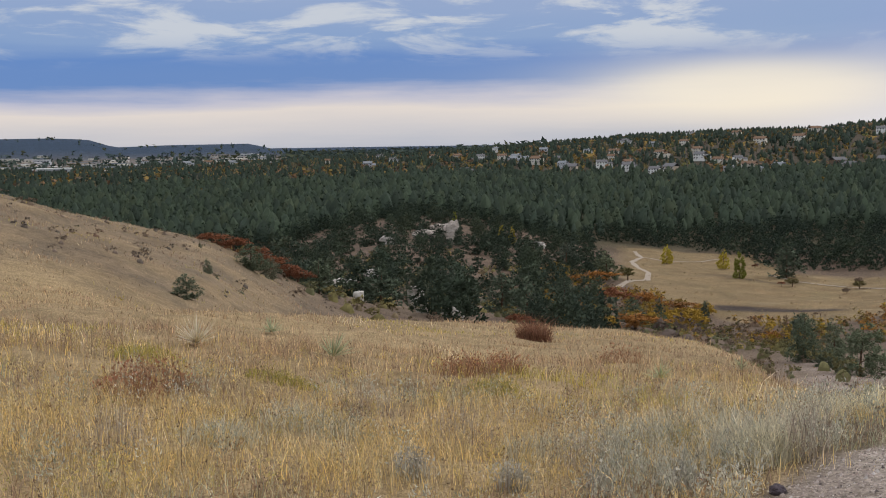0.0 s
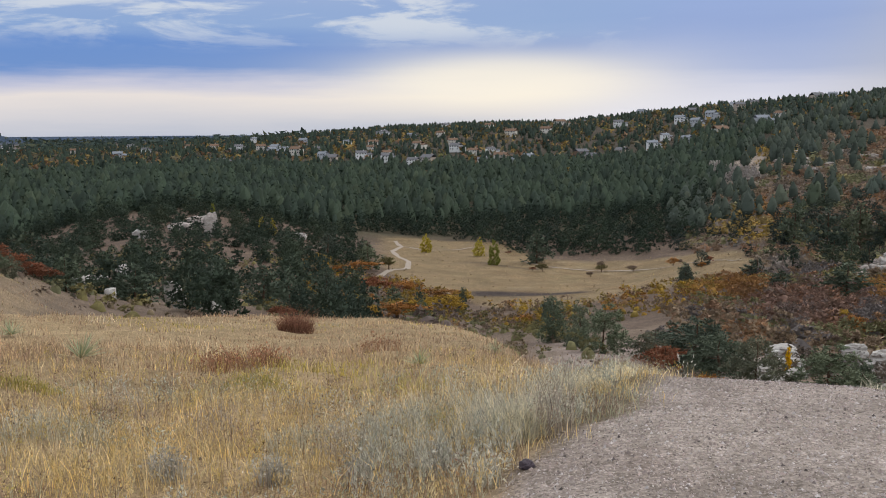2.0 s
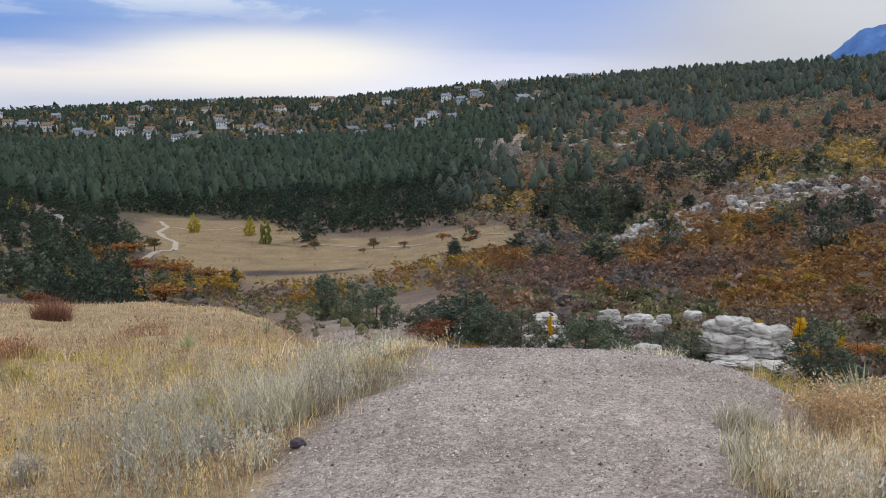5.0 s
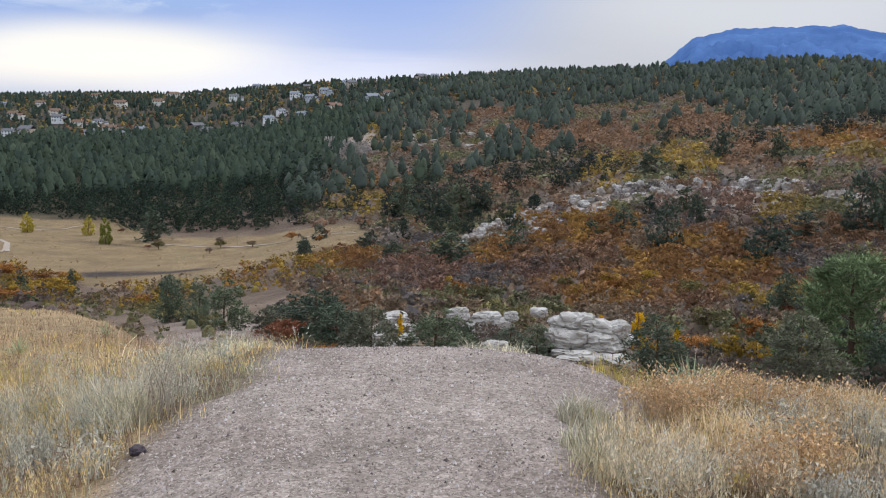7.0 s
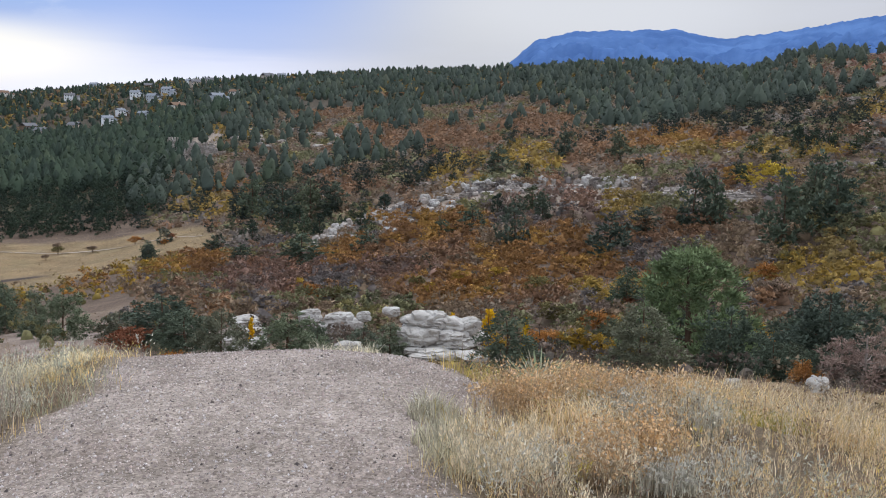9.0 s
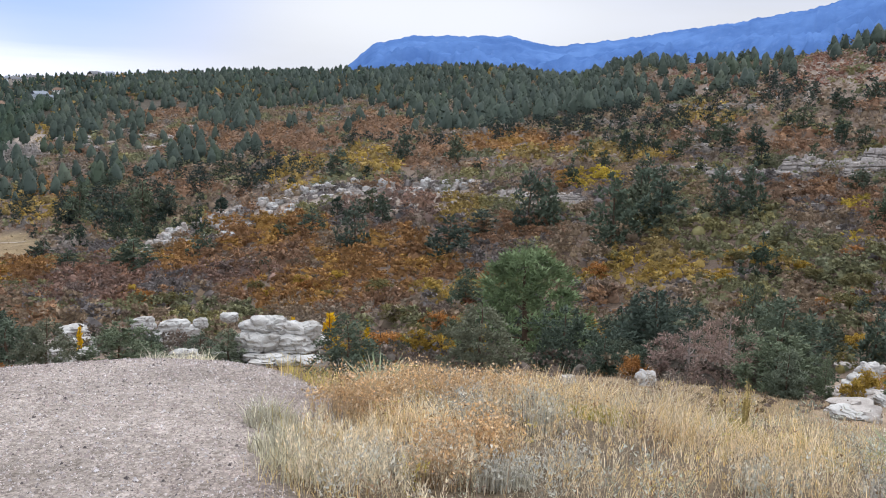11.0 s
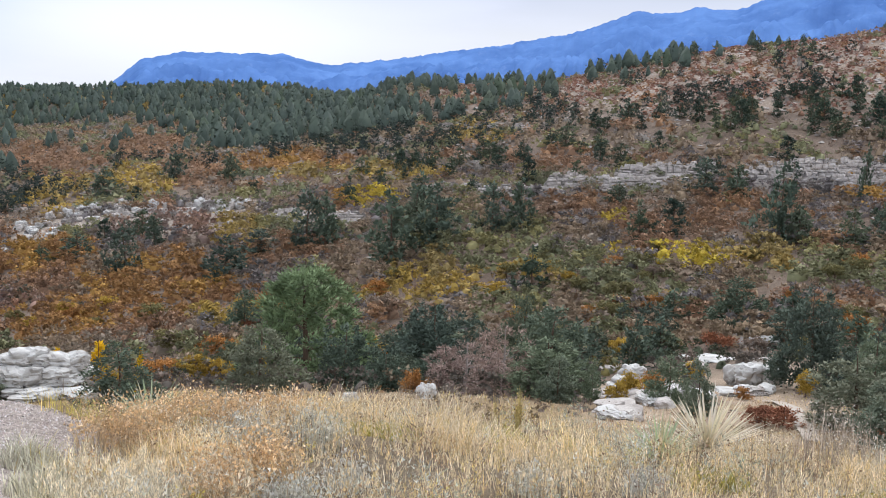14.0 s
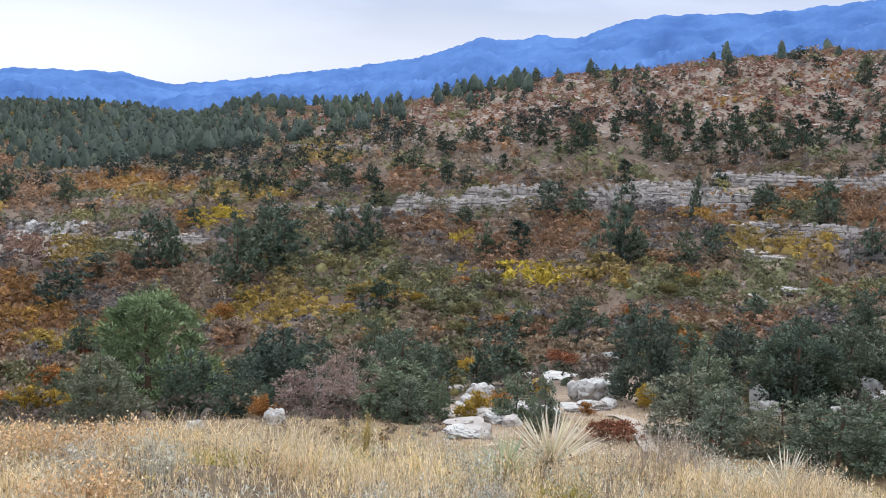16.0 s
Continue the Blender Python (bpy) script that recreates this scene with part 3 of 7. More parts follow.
def round_crown(n, rng, lumps=9, low=0.12, wide=0.5, squash=1.0):
    """Points and ways of a rounded, lumpy crown of height 1."""
    c = rng.normal(size=(lumps, 3))
    c /= np.linalg.norm(c, axis=1)[:, None]
    c = c * np.array([wide * 0.62, wide * 0.62, 0.27]) * rng.uniform(0.55, 1.0, (lumps, 1)) + [0, 0, low + (1 - low) * 0.52]
    size = rng.uniform(0.16, 0.27, lumps)
    which = rng.randint(0, lumps, n)
    d = rng.normal(size=(n, 3))
    d /= np.linalg.norm(d, axis=1)[:, None]
    d[:, 2] = np.abs(d[:, 2]) * 0.75 + d[:, 2] * 0.25
    at = c[which] + d * size[which][:, None] * rng.uniform(0.55, 1.0, (n, 1)) * np.array([wide * 2, wide * 2, squash])
    at[:, 2] = np.clip(at[:, 2], 0.02, 1.02)
    return at, d + rng.normal(0, 0.35, (n, 3))


def soup(verts):
    return np.arange(len(verts), dtype=np.int32).reshape(-1, 3)


def tufts(at, out, each, size, reach, rng, flat, long, rise=0.5, pull=0.7, rough=0.45):
    """Sprays gathered in tufts round the points; each tuft is shaded as a small round mass."""
    n = len(at)
    d = rng.normal(size=(n * each, 3))
    d /= np.linalg.norm(d, axis=1)[:, None]
    big = np.repeat(out / np.linalg.norm(out, axis=1)[:, None], each, 0)
    way = d + big * pull + [0, 0, rise]
    p = np.repeat(at, each, 0) + d * reach * rng.uniform(0.1, 1.0, (n * each, 1)) * np.repeat(rng.uniform(0.6, 1.3, n), each)[:, None]
    p[:, 2] = np.maximum(p[:, 2], 0.01)
    face = d * 0.8 + big * 0.5 + [0, 0, 0.3] + rng.normal(0, rough, d.shape)
    face /= np.linalg.norm(face, axis=1)[:, None] + 1e-9
    return sprays(p, way, size * rng.uniform(0.6, 1.4, n * each), rng, flat, long, face)


def outward(at, lift_by=0.35):
    f = at * [2.0, 2.0, 0.9] + [0, 0, lift_by - 0.3]
    return f / (np.linalg.norm(f, axis=1)[:, None] + 1e-9)


def template(kind, n, seed):
    """Corners and normals of one plant of height 1."""
    rng = np.random.RandomState(seed)
    if kind == "far pine":
        w = rng.uniform(0.22, 0.31)
        rings = [(0.03, w * 0.5), (0.4, w * 0.78), (0.82, w * 0.36), (0.97, 0.01)] if n < 15 else [(0.03, w * 0.5), (0.28, w * 0.82), (0.60, w * 0.66), (0.86, w * 0.32), (0.97, 0.01)]
        body = core(rings, 5, rng, 0.35)
        at, out = egg_crown(n, rng, w * 1.1, rng.uniform(0.02, 0.08), rng.uniform(0.45, 0.75))
        s = 0.44 / math.sqrt(n) * rng.uniform(0.5, 1.5, n)
        face = outward(at) + rng.normal(0, 0.25, at.shape)
        return joined(body, sprays(at, out, s, rng, 0.55, 1.1, face / np.linalg.norm(face, axis=1)[:, None]))
    if kind == "mid pine":
        at, out = egg_crown(n, rng, 0.34, 0.03, rng.uniform(0.6, 0.9), 0.24)
        at[::4, :2] *= 0.5
        return tufts(at, out, 16, 0.042, 0.085, rng, 0.52, 1.0, 0.3, 0.4)
    if kind == "near pine":
        at, out = egg_crown(n, rng, 0.36, 0.04, rng.uniform(0.45, 0.7))
        at[::4, :2] *= 0.5
        return tufts(at, out, 48, 0.0215, 0.085, rng, 0.55, 1.05, 0.3, 0.4)
    if kind == "tall pine":
        u = np.clip(0.02 + 0.95 * (np.arange(n) + rng.uniform(0, 1, n)) / n, 0, 0.97)
        ang = np.arange(n) * 2.4 + rng.uniform(-0.5, 0.5, n)
        rad = 0.40 * np.minimum(1, (u + 0.55) / 0.7) * (1 - u) ** 0.5 * np.sqrt(rng.uniform(0.06, 1.2, n)) + 0.012
        at = np.stack([rad * np.cos(ang), rad * np.sin(ang), u], 1)
        out = np.stack([np.cos(ang), np.sin(ang), 0.7 + 0 * ang], 1)
        return tufts(at, out, 120, 0.0130, 0.062, rng, 0.42, 1.7, 0.6, 0.6, 0.15)
    if kind == "juniper":
        at, out = egg_crown(n, rng, 0.36, 0.0, rng.uniform(0.45, 0.6))
        at[::4, :2] *= 0.5
        return tufts(at, out, 48, 0.0205, 0.075, rng, 0.55, 1.05, 0.4, 0.4)
    if kind == "dead":
        at, out = egg_crown(n, rng, 0.40, 0.0, 0.42, 0.2)
        return tufts(at, out, 64, 0.0165, 0.080, rng, 0.34, 1.7, 0.3, 0.6, 0.4)
    if kind == "near oak":
        at, out = round_crown(n, rng, 17, 0.0, 0.50, 0.9)
        return tufts(at, out, 46, 0.032, 0.115, rng, 0.5, 1.0, 0.3, 0.7, 0.2)
    if kind == "oak":
        at, out = round_crown(n, rng, 7, 0.0, 0.78, 0.85)
        body = core([(0.0, 0.22), (0.22, 0.21), (0.36, 0.12), (0.42, 0.02)], 6, rng, 0.3)
        v, n = tufts(at, out, 12, 0.068, 0.13, rng, 0.6, 0.95, 0.4, 0.7, 0.12)
        n = n * 0.5 + outward(v, 0.15) * 0.8
        return joined(body, (v, n / np.linalg.norm(n, axis=1)[:, None]))
    if kind == "far oak":
        at, out = round_crown(n, rng, 9, 0.0, 0.72, 0.9)
        s = 0.95 / math.sqrt(n) * rng.uniform(0.5, 1.4, n)
        body = core([(0.0, 0.30), (0.5, 0.12)], 4, rng, 0.4)
        return joined(body, sprays(at, out, s, rng, 0.55, 1.0, outward(at, 0.5)))
    if kind == "poplar":
        at, out = pine_crown(n, rng, 0.05, 0.16, 30)
        return tufts(at, out, 22, 0.045, 0.05, rng, 0.45, 1.1, 0.8)
    at, out = egg_crown(n, rng, 0.36, 0.0, 0.5)
    return tufts(at, out, 30, 0.042, 0.07, rng, 0.45, 1.1, 0.3)


def scatter(cell, lo, hi, r0, r1, seed, keep):
    """Jittered places between headings lo..hi and distances r0..r1, thinned by keep(x, y, az, r, el), the chance of a plant."""
    rng = np.random.RandomState(seed)
    span = r1
    g = np.arange(-span, span, cell)
    x, y = np.meshgrid(g, g)
    x, y = x.ravel(), y.ravel()
    r, a = np.hypot(x, y), np.degrees(np.arctan2(x, y))
    ok = (r > r0) & (r < r1) & (a > lo) & (a < hi)
    x, y = x[ok], y[ok]
    x, y = x + rng.uniform(-0.5, 0.5, len(x)) * cell, y + rng.uniform(-0.5, 0.5, len(y)) * cell
    r, a = np.hypot(x, y), np.degrees(np.arctan2(x, y))
    ok = rng.uniform(size=len(x)) < keep(x, y, a, r, lift(x, y))
    return x[ok], y[ok]


def thicket(name, label, category, kind, xy, tall, tints, sprays_each, seed, material=None, patch=16, spread=(1.0, 1.45), muted=0.2):
    """Many far plants in one mesh. tints: colours, picked plant by plant."""
    rng = np.random.RandomState(seed)
    x, y = xy
    if not len(x):
        return
    kinds = [template(kind, sprays_each, seed * 17 + k) for k in range(7)]
    z = height(x, y)
    h = rng.uniform(tall[0], tall[1], len(x)) * rng.uniform(0.8, 1.1, len(x))
    w = h * rng.uniform(spread[0], spread[1], len(x))
    turn = rng.uniform(0, 2 * np.pi, len(x))
    tints = np.array(tints)
    tints = tints * (1 - muted) + tints.mean(0) * muted
    drift = (wave(x, y, patch, seed + 7, 2) * 0.5 + 0.5) * len(tints) + rng.normal(0, 0.28, len(x))
    pick = tints[np.clip(drift, 0, len(tints) - 1).astype(int)] * rng.uniform(0.8, 1.2, (len(x), 1))
    which = rng.randint(0, len(kinds), len(x))
    verts, cols, norms = [], [], []
    for k, (shape, face) in enumerate(kinds):
        ids = np.nonzero(which == k)[0]
        c, s = np.cos(turn[ids])[:, None], np.sin(turn[ids])[:, None]
        vx = (shape[:, 0] * c - shape[:, 1] * s) * w[ids][:, None] + x[ids][:, None]
        vy = (shape[:, 0] * s + shape[:, 1] * c) * w[ids][:, None] + y[ids][:, None]
        vz = shape[:, 2] * h[ids][:, None] + z[ids][:, None] - 0.1
        verts.append(np.stack([vx, vy, vz], -1).reshape(-1, 3))
        cols.append(np.repeat(pick[ids], len(shape), 0))
        norms.append(np.stack([face[:, 0] * c - face[:, 1] * s, face[:, 0] * s + face[:, 1] * c, np.broadcast_to(face[:, 2], vx.shape)], -1).reshape(-1, 3))
    verts, cols, norms = np.concatenate(verts), np.concatenate(cols), np.concatenate(norms)
    tagged(new(name, mesh_from(name, verts, soup(verts), material or M_LEAF, cols, normals=norms)), label, category, kind="stuff")


PINE = [(0.042, 0.063, 0.047), (0.051, 0.074, 0.051), (0.039, 0.058, 0.046), (0.063, 0.084, 0.055)]
GREEN = [(0.062, 0.087, 0.062), (0.074, 0.099, 0.066), (0.056, 0.079, 0.060), (0.090, 0.112, 0.072)]
# pine greens paled and greyed, air haze painted into the leaf colour
HAZY = [(0.052, 0.069, 0.058), (0.066, 0.085, 0.068), (0.058, 0.076, 0.066), (0.090, 0.108, 0.080)]
FALL = [(0.254, 0.194, 0.162), (0.265, 0.184, 0.146), (0.297, 0.189, 0.132), (0.340, 0.211, 0.108), (0.373, 0.211, 0.092), (0.367, 0.243, 0.097)]
GOLD = [(0.30, 0.235, 0.065), (0.36, 0.25, 0.055), (0.40, 0.25, 0.045), (0.46, 0.31, 0.045)]
OLIVE = [(0.162, 0.178, 0.102), (0.189, 0.192, 0.095), (0.221, 0.205, 0.086), (0.281, 0.232, 0.076), (0.227, 0.184, 0.124)]
TWIG = [(0.20, 0.160, 0.140), (0.17, 0.145, 0.125), (0.23, 0.18, 0.15)]
YARD = [(0.075, 0.095, 0.06), (0.09, 0.11, 0.06), (0.12, 0.14, 0.06), (0.17, 0.17, 0.07), (0.34, 0.29, 0.06)]


def clump(x, y, scale, seed, cut=0.0, gain=2.0):
    return np.clip(0.5 + gain * (wave(x, y, scale, seed) - cut), 0, 1)


def dense_forest(x, y, a, r, el):
    edge = np.interp(a, [-30, 8, 10, 15, 19, 25, 28, 31, 36], [380, 380, 412, 398, 340, 330, 345, 420, 600])
    right = np.interp(r, [300, 400, 600, 760], [27.5, 29, 31, 33])
    return np.clip((r - edge) / 10, 0, 1) * (a < right) * np.clip((750 + 30 * wave(x, y, 200, 31) - r) / 20, 0, 1) * (0.95 - 0.5 * clump(x, y, 70, 32, 0.5))


fx, fy = scatter(6.0, -32, 34, 300, 790, 41, dense_forest)
front = np.hypot(fx, fy) < np.interp(np.degrees(np.arctan2(fx, fy)), [8, 10, 30], [400, 455, 455])
thicket("forest_edge", "dark green pines along the edge of the forest", "forest", "mid pine", (fx[front], fy[front]), (6.5, 10.5), PINE, 24, 50)
far_pines = (fx[~front], fy[~front])
thicket("pine_forest", "dense dark green pine forest across the valley", "forest", "far pine", far_pines, (6.0, 11.5), PINE, 40, 51, None, 60)


def ridge_pines(x, y, a, r, el):
    town = box(a, -15, 34, 4) * box(r, 700, 1350, 60)
    return np.where(a < 36, 0.75 - 0.1 * town, 0.60) * (0.45 + 0.55 * clump(x, y, 90, 33)) * np.where(a > 60, 0.0, 1.0)


thicket("ridge_woods", "dark pines scattered over the far ridge", "forest", "far pine", scatter(8.6, -32, 62, 740, 1560, 42, ridge_pines), (3.0, 9.5), PINE[:3] + HAZY[:1], 9, 52)
thicket("ridge_shrubs", "rusty and golden shrubs on the far ridge", "shrubs", "far oak", scatter(11, -32, 62, 640, 1500, 43, lambda x, y, a, r, el: 0.95 * clump(x, y, 80, 34)), (3, 6), [(0.15, 0.11, 0.085), (0.22, 0.13, 0.08), (0.12, 0.11, 0.07), (0.27, 0.19, 0.06), (0.17, 0.15, 0.07), (0.14, 0.115, 0.095)], 6, 53, None, 60)
thicket("garden_trees", "yellow and green garden trees between the houses", "trees", "oak", scatter(17, -14, 38, 700, 1350, 46, lambda x, y, a, r, el: 0.75 * clump(x, y, 110, 39)), (4, 7), YARD, 4, 58)
thicket("plain_trees", "dark woods on the far plain", "forest", "far oak", scatter(26, -30, 8, 1500, 3300, 47, lambda x, y, a, r, el: 0.75 * clump(x, y, 300, 40) * np.where(a < -9, 0.35, 1.0)), (8, 13), [(0.05, 0.08, 0.075), (0.06, 0.09, 0.08), (0.10, 0.11, 0.06)], 5, 59)


# where pines stand close on the hillside: heading, elevation, half widths in degrees, density
PINE_ZONES = [(42.4, 1.34, 7.6, 1.25, 0.8), (54.1, 1.56, 6.9, 1.25, 0.8), (57.7, -0.29, 2.3, 0.99, 1), (62.3, 0.12, 5.3, 1.06, 1), (36.3, -4.54, 2.6, 1.81, 1), (39.8, -2.57, 2.0, 1.32, 0.8), (43.1, -3.34, 1.6, 1.48, 0.9), (33.6, -5.18, 1.3, 1.48, 0.9), (30.6, -4.69, 1.5, 1.98, 0.7), (26.1, -4.04, 4.0, 2.97, 1), (41.8, -0.50, 2.0, 0.82, 0.6), (33.2, 0.04, 4.0, 1.15, 0.5), (34.8, -2.15, 2.6, 0.99, 0.5), (53.8, -0.37, 1.5, 1.48, 0.5), (39.8, -3.41, 2.0, 1.98, 0.8), (33.9, -0.97, 4.3, 0.99, 0.5)]
PINE_ZONES += [(36.5, -6.6, 3.0, 1.5, 0.6), (40.3, -6.4, 2.2, 1.3, 0.5), (33.0, -7.0, 2.4, 1.0, 0.45), (67.6, 0.98, 4.0, 1.32, 0.45), (69.7, -0.50, 3.0, 1.32, 0.55), (65.1, -1.38, 3.6, 0.92, 0.55), (46.0, -2.97, 1.0, 0.73, 0.4), (87.5, 2.14, 10.9, 1.48, 0.8), (60.2, 1.47, 7.9, 1.32, 0.9), (63.2, 3.56, 5.3, 0.86, 0.7), (70.9, 1.89, 4.3, 1.65, 0.45), (64.3, -1.57, 4.9, 1.06, 0.55), (97.3, 2.91, 3.6, 2.31, 0.4), (76.2, 0.44, 4.9, 1.32, 0.4), (77.7, 4.38, 4.0, 0.82, 0.3)]


def in_zone(a, el, zone):
    """1 at the middle of an oval zone, 0 on its edge, negative outside."""
    return 1 - ((a - zone[0]) / zone[2]) ** 2 - ((el - zone[1]) / zone[3]) ** 2


def hill_pines(x, y, a, r, el):
    wa, we = a + 0.7 * wave(x, y, 40, 35), el + 0.25 * wave(x, y, 30, 38)
    d = 0.05 * np.interp(el, [-9, -6, 2, 5], [0.0, 1.0, 1.6, 0.9])
    for zone in PINE_ZONES:
        d = np.maximum(d, zone[4] * np.clip(in_zone(wa, we, zone) * 2.5, 0, 1))
    return d * (np.where(a > 70, 0.68, 0.45) + 0.5 * clump(x, y, 26, 46, -0.05, 3.0)) * (1 - meadow(x, y)) * (1 - 0.6 * rocky(a, el)) * np.where(a < 27, np.clip((el + 6) / 3, 0, 1) * 0.5, 1.0)


hx, hy = scatter(5.6, 27, 112, 130, 900, 44, hill_pines)
order = np.argsort(np.hypot(hx, hy))
hx, hy = hx[order], hy[order]
NEAR_PINES = list(zip(hx[:165], hy[:165]))
mid = np.hypot(hx, hy) < 360
mid[:165] = False
far = ~mid
far[:165] = False
thicket("hillside_pines", "dark green pines over the scrub hillside", "forest", "far pine", (hx[far], hy[far]), (3.2, 10.0), PINE[3:] + HAZY, 40, 54, None, 40)
thicket("slope_pines", "dark green pines on the near slope", "forest", "mid pine", (hx[mid], hy[mid]), (4.0, 7.5), HAZY + GREEN[3:], 30, 55, None, 40)


def hill_scrub(x, y, a, r, el):
    d = np.interp(a, [27, 32, 40, 60, 75, 110], [0.1, 0.7, 1.0, 1.0, 0.9, 0.85]) * np.interp(el, [-12.5, -11, -7, -3, 1, 4, 7], [0.4, 1.0, 1.0, 0.95, 0.9, 0.75, 0.65])
    d = np.where((a > 66) & (el > 1.5), d * 0.28, d)
    return d * (0.75 + 0.9 * clump(x, y, 38, 36)) * (1 - meadow(x, y)) * (1 - 0.72 * rocky(a, el))


# patches of autumn colour in the scrub: heading, elevation, half widths in degrees, colour
SCRUB_WEST = [(44.4, -1.20, 3.6, 0.86, "rust"), (50.2, -0.34, 2.5, 0.73, "rust"), (58.0, -1.09, 3.6, 0.73, "orange"), (46.0, -2.57, 1.5, 0.59, "gold"), (49.8, -2.24, 2.0, 0.82, "gold"), (52.7, -1.92, 2.0, 0.82, "rust"), (62.7, -3.13, 2.0, 0.40, "bright"), (55.0, -5.12, 1.4, 0.92, "gold"), (67.2, -7.85, 4.1, 1.25, "gold"), (51.7, -4.98, 4.0, 0.82, "pink"), (50.8, -8.46, 4.0, 1.98, "orange"), (39.5, -8.43, 2.0, 0.86, "orange"), (45.8, -10.21, 3.6, 1.06, "orange"), (53.8, -9.84, 2.3, 0.79, "gold"), (28.2, -8.78, 2.3, 0.40, "gold"), (31.3, -8.64, 1.8, 0.59, "orange"), (35.3, -9.14, 3.6, 0.79, "maroon"), (41.8, -9.31, 3.3, 0.59, "maroon"), (37.6, -9.82, 2.0, 0.59, "twig"), (63.0, -6.99, 2.6, 1.32, "brown"), (69.6, -6.30, 3.3, 1.32, "olive"), (70.6, -8.98, 3.3, 0.99, "olive"), (57.7, -8.54, 2.3, 0.99, "twig"), (58.4, -9.65, 2.0, 0.66, "orange"), (37.6, -4.05, 1.3, 0.82, "rust")]
SCRUB_EAST = [(81.7, -5.87, 1.8, 0.73, "bright"), (85.0, -5.71, 2.6, 0.82, "gold"), (87.9, -5.69, 1.3, 0.82, "olive"), (77.0, -4.07, 0.9, 0.40, "bright"), (77.8, -5.76, 0.8, 0.33, "bright"), (94.7, -3.66, 3.1, 0.73, "gold"), (93.3, -2.85, 2.0, 0.40, "gold"), (73.8, -6.55, 4.0, 0.92, "olive"), (68.2, -5.86, 2.0, 1.32, "olive"), (65.6, -6.94, 4.9, 0.49, "gold"), (79.7, -4.37, 3.1, 1.25, "rust"), (83.2, -3.08, 3.0, 1.25, "rust"), (92.0, -1.74, 2.8, 0.99, "orange"), (95.8, -0.65, 1.5, 0.40, "orange"), (82.6, 3.56, 4.3, 0.53, "pink"), (83.9, 3.14, 1.6, 0.26, "orange"), (92.9, 4.22, 2.1, 0.40, "orange"), (96.3, 5.76, 2.8, 0.40, "orange"), (91.0, 5.90, 2.8, 0.33, "pink"), (63.9, -1.51, 3.0, 0.49, "gold"), (58.7, -1.56, 1.8, 0.53, "gold"), (68.9, 0.84, 1.6, 0.66, "gold"), (73.0, -0.49, 2.3, 0.73, "rust"), (63.0, -3.02, 1.5, 0.33, "bright"), (61.2, -3.25, 0.9, 0.33, "orange")]
SCRUB_MORE = [(78.5, -7.71, 4.6, 0.82, "olive"), (92.5, -5.99, 3.0, 0.59, "olive"), (69.9, -7.46, 4.0, 0.66, "gold"), (54.0, -9.01, 3.6, 0.99, "orange"), (55.2, -10.18, 2.0, 0.73, "gold"), (98.7, -1.59, 2.0, 1.65, "rust"), (96.1, 4.10, 3.0, 0.82, "pink"), (35.2, -10.09, 4.3, 0.73, "maroon"), (37.1, -10.32, 2.0, 0.53, "twig"), (29.6, -8.81, 2.3, 0.53, "orange"), (26.0, -8.88, 1.6, 0.33, "gold"), (31.2, -5.03, 2.3, 0.92, "gold"), (32.4, -4.20, 1.3, 0.66, "orange"), (27.9, -4.92, 1.3, 0.59, "rust"), (31.4, -1.05, 3.0, 0.46, "gold"), (37.9, 0.78, 3.0, 0.99, "rust"), (41.5, -1.06, 3.0, 0.73, "rust"), (45.3, -3.27, 1.6, 0.99, "gold"), (44.1, -6.67, 3.3, 1.32, "orange"), (39.9, -4.04, 1.6, 0.46, "rust"), (43.0, -8.27, 4.0, 0.82, "rust"), (65.6, -8.74, 3.3, 0.82, "gold"), (33.8, -7.58, 2.0, 0.66, "twig")]
SCRUB_ZONES = SCRUB_WEST + SCRUB_EAST + SCRUB_MORE
SCRUB_TINTS = {
    "rust": [(0.296, 0.201, 0.139), (0.319, 0.198, 0.128), (0.353, 0.212, 0.122)],
    "pink": [(0.319, 0.230, 0.186), (0.353, 0.230, 0.174), (0.388, 0.248, 0.174)],
    "orange": [(0.342, 0.195, 0.099), (0.410, 0.230, 0.093), (0.490, 0.289, 0.087)],
    "gold": [(0.331, 0.254, 0.110), (0.399, 0.289, 0.099), (0.479, 0.336, 0.087)],
    "bright": [(0.479, 0.378, 0.087), (0.570, 0.425, 0.075), (0.661, 0.507, 0.075)],
    "olive": [(0.207, 0.215, 0.132), (0.247, 0.245, 0.135), (0.312, 0.283, 0.132)],
    "maroon": [(0.247, 0.188, 0.165), (0.299, 0.195, 0.152), (0.351, 0.202, 0.132)],
    "twig": [(0.286, 0.249, 0.228), (0.247, 0.222, 0.205), (0.312, 0.269, 0.238)],
    "brown": [(0.286, 0.231, 0.179), (0.312, 0.235, 0.165), (0.337, 0.255, 0.172)]}
SCRUB_LABEL = {"rust": "rust-coloured scrub oak thicket", "pink": "pinkish brown low scrub thicket", "orange": "bright orange scrub oak thicket", "gold": "golden scrub oak thicket", "bright": "bright yellow scrub oak grove", "olive": "olive green scrub oak thicket", "maroon": "dark maroon scrub oak thicket", "twig": "bare grey-purple twiggy scrub", "brown": "brown withered scrub oak thicket"}


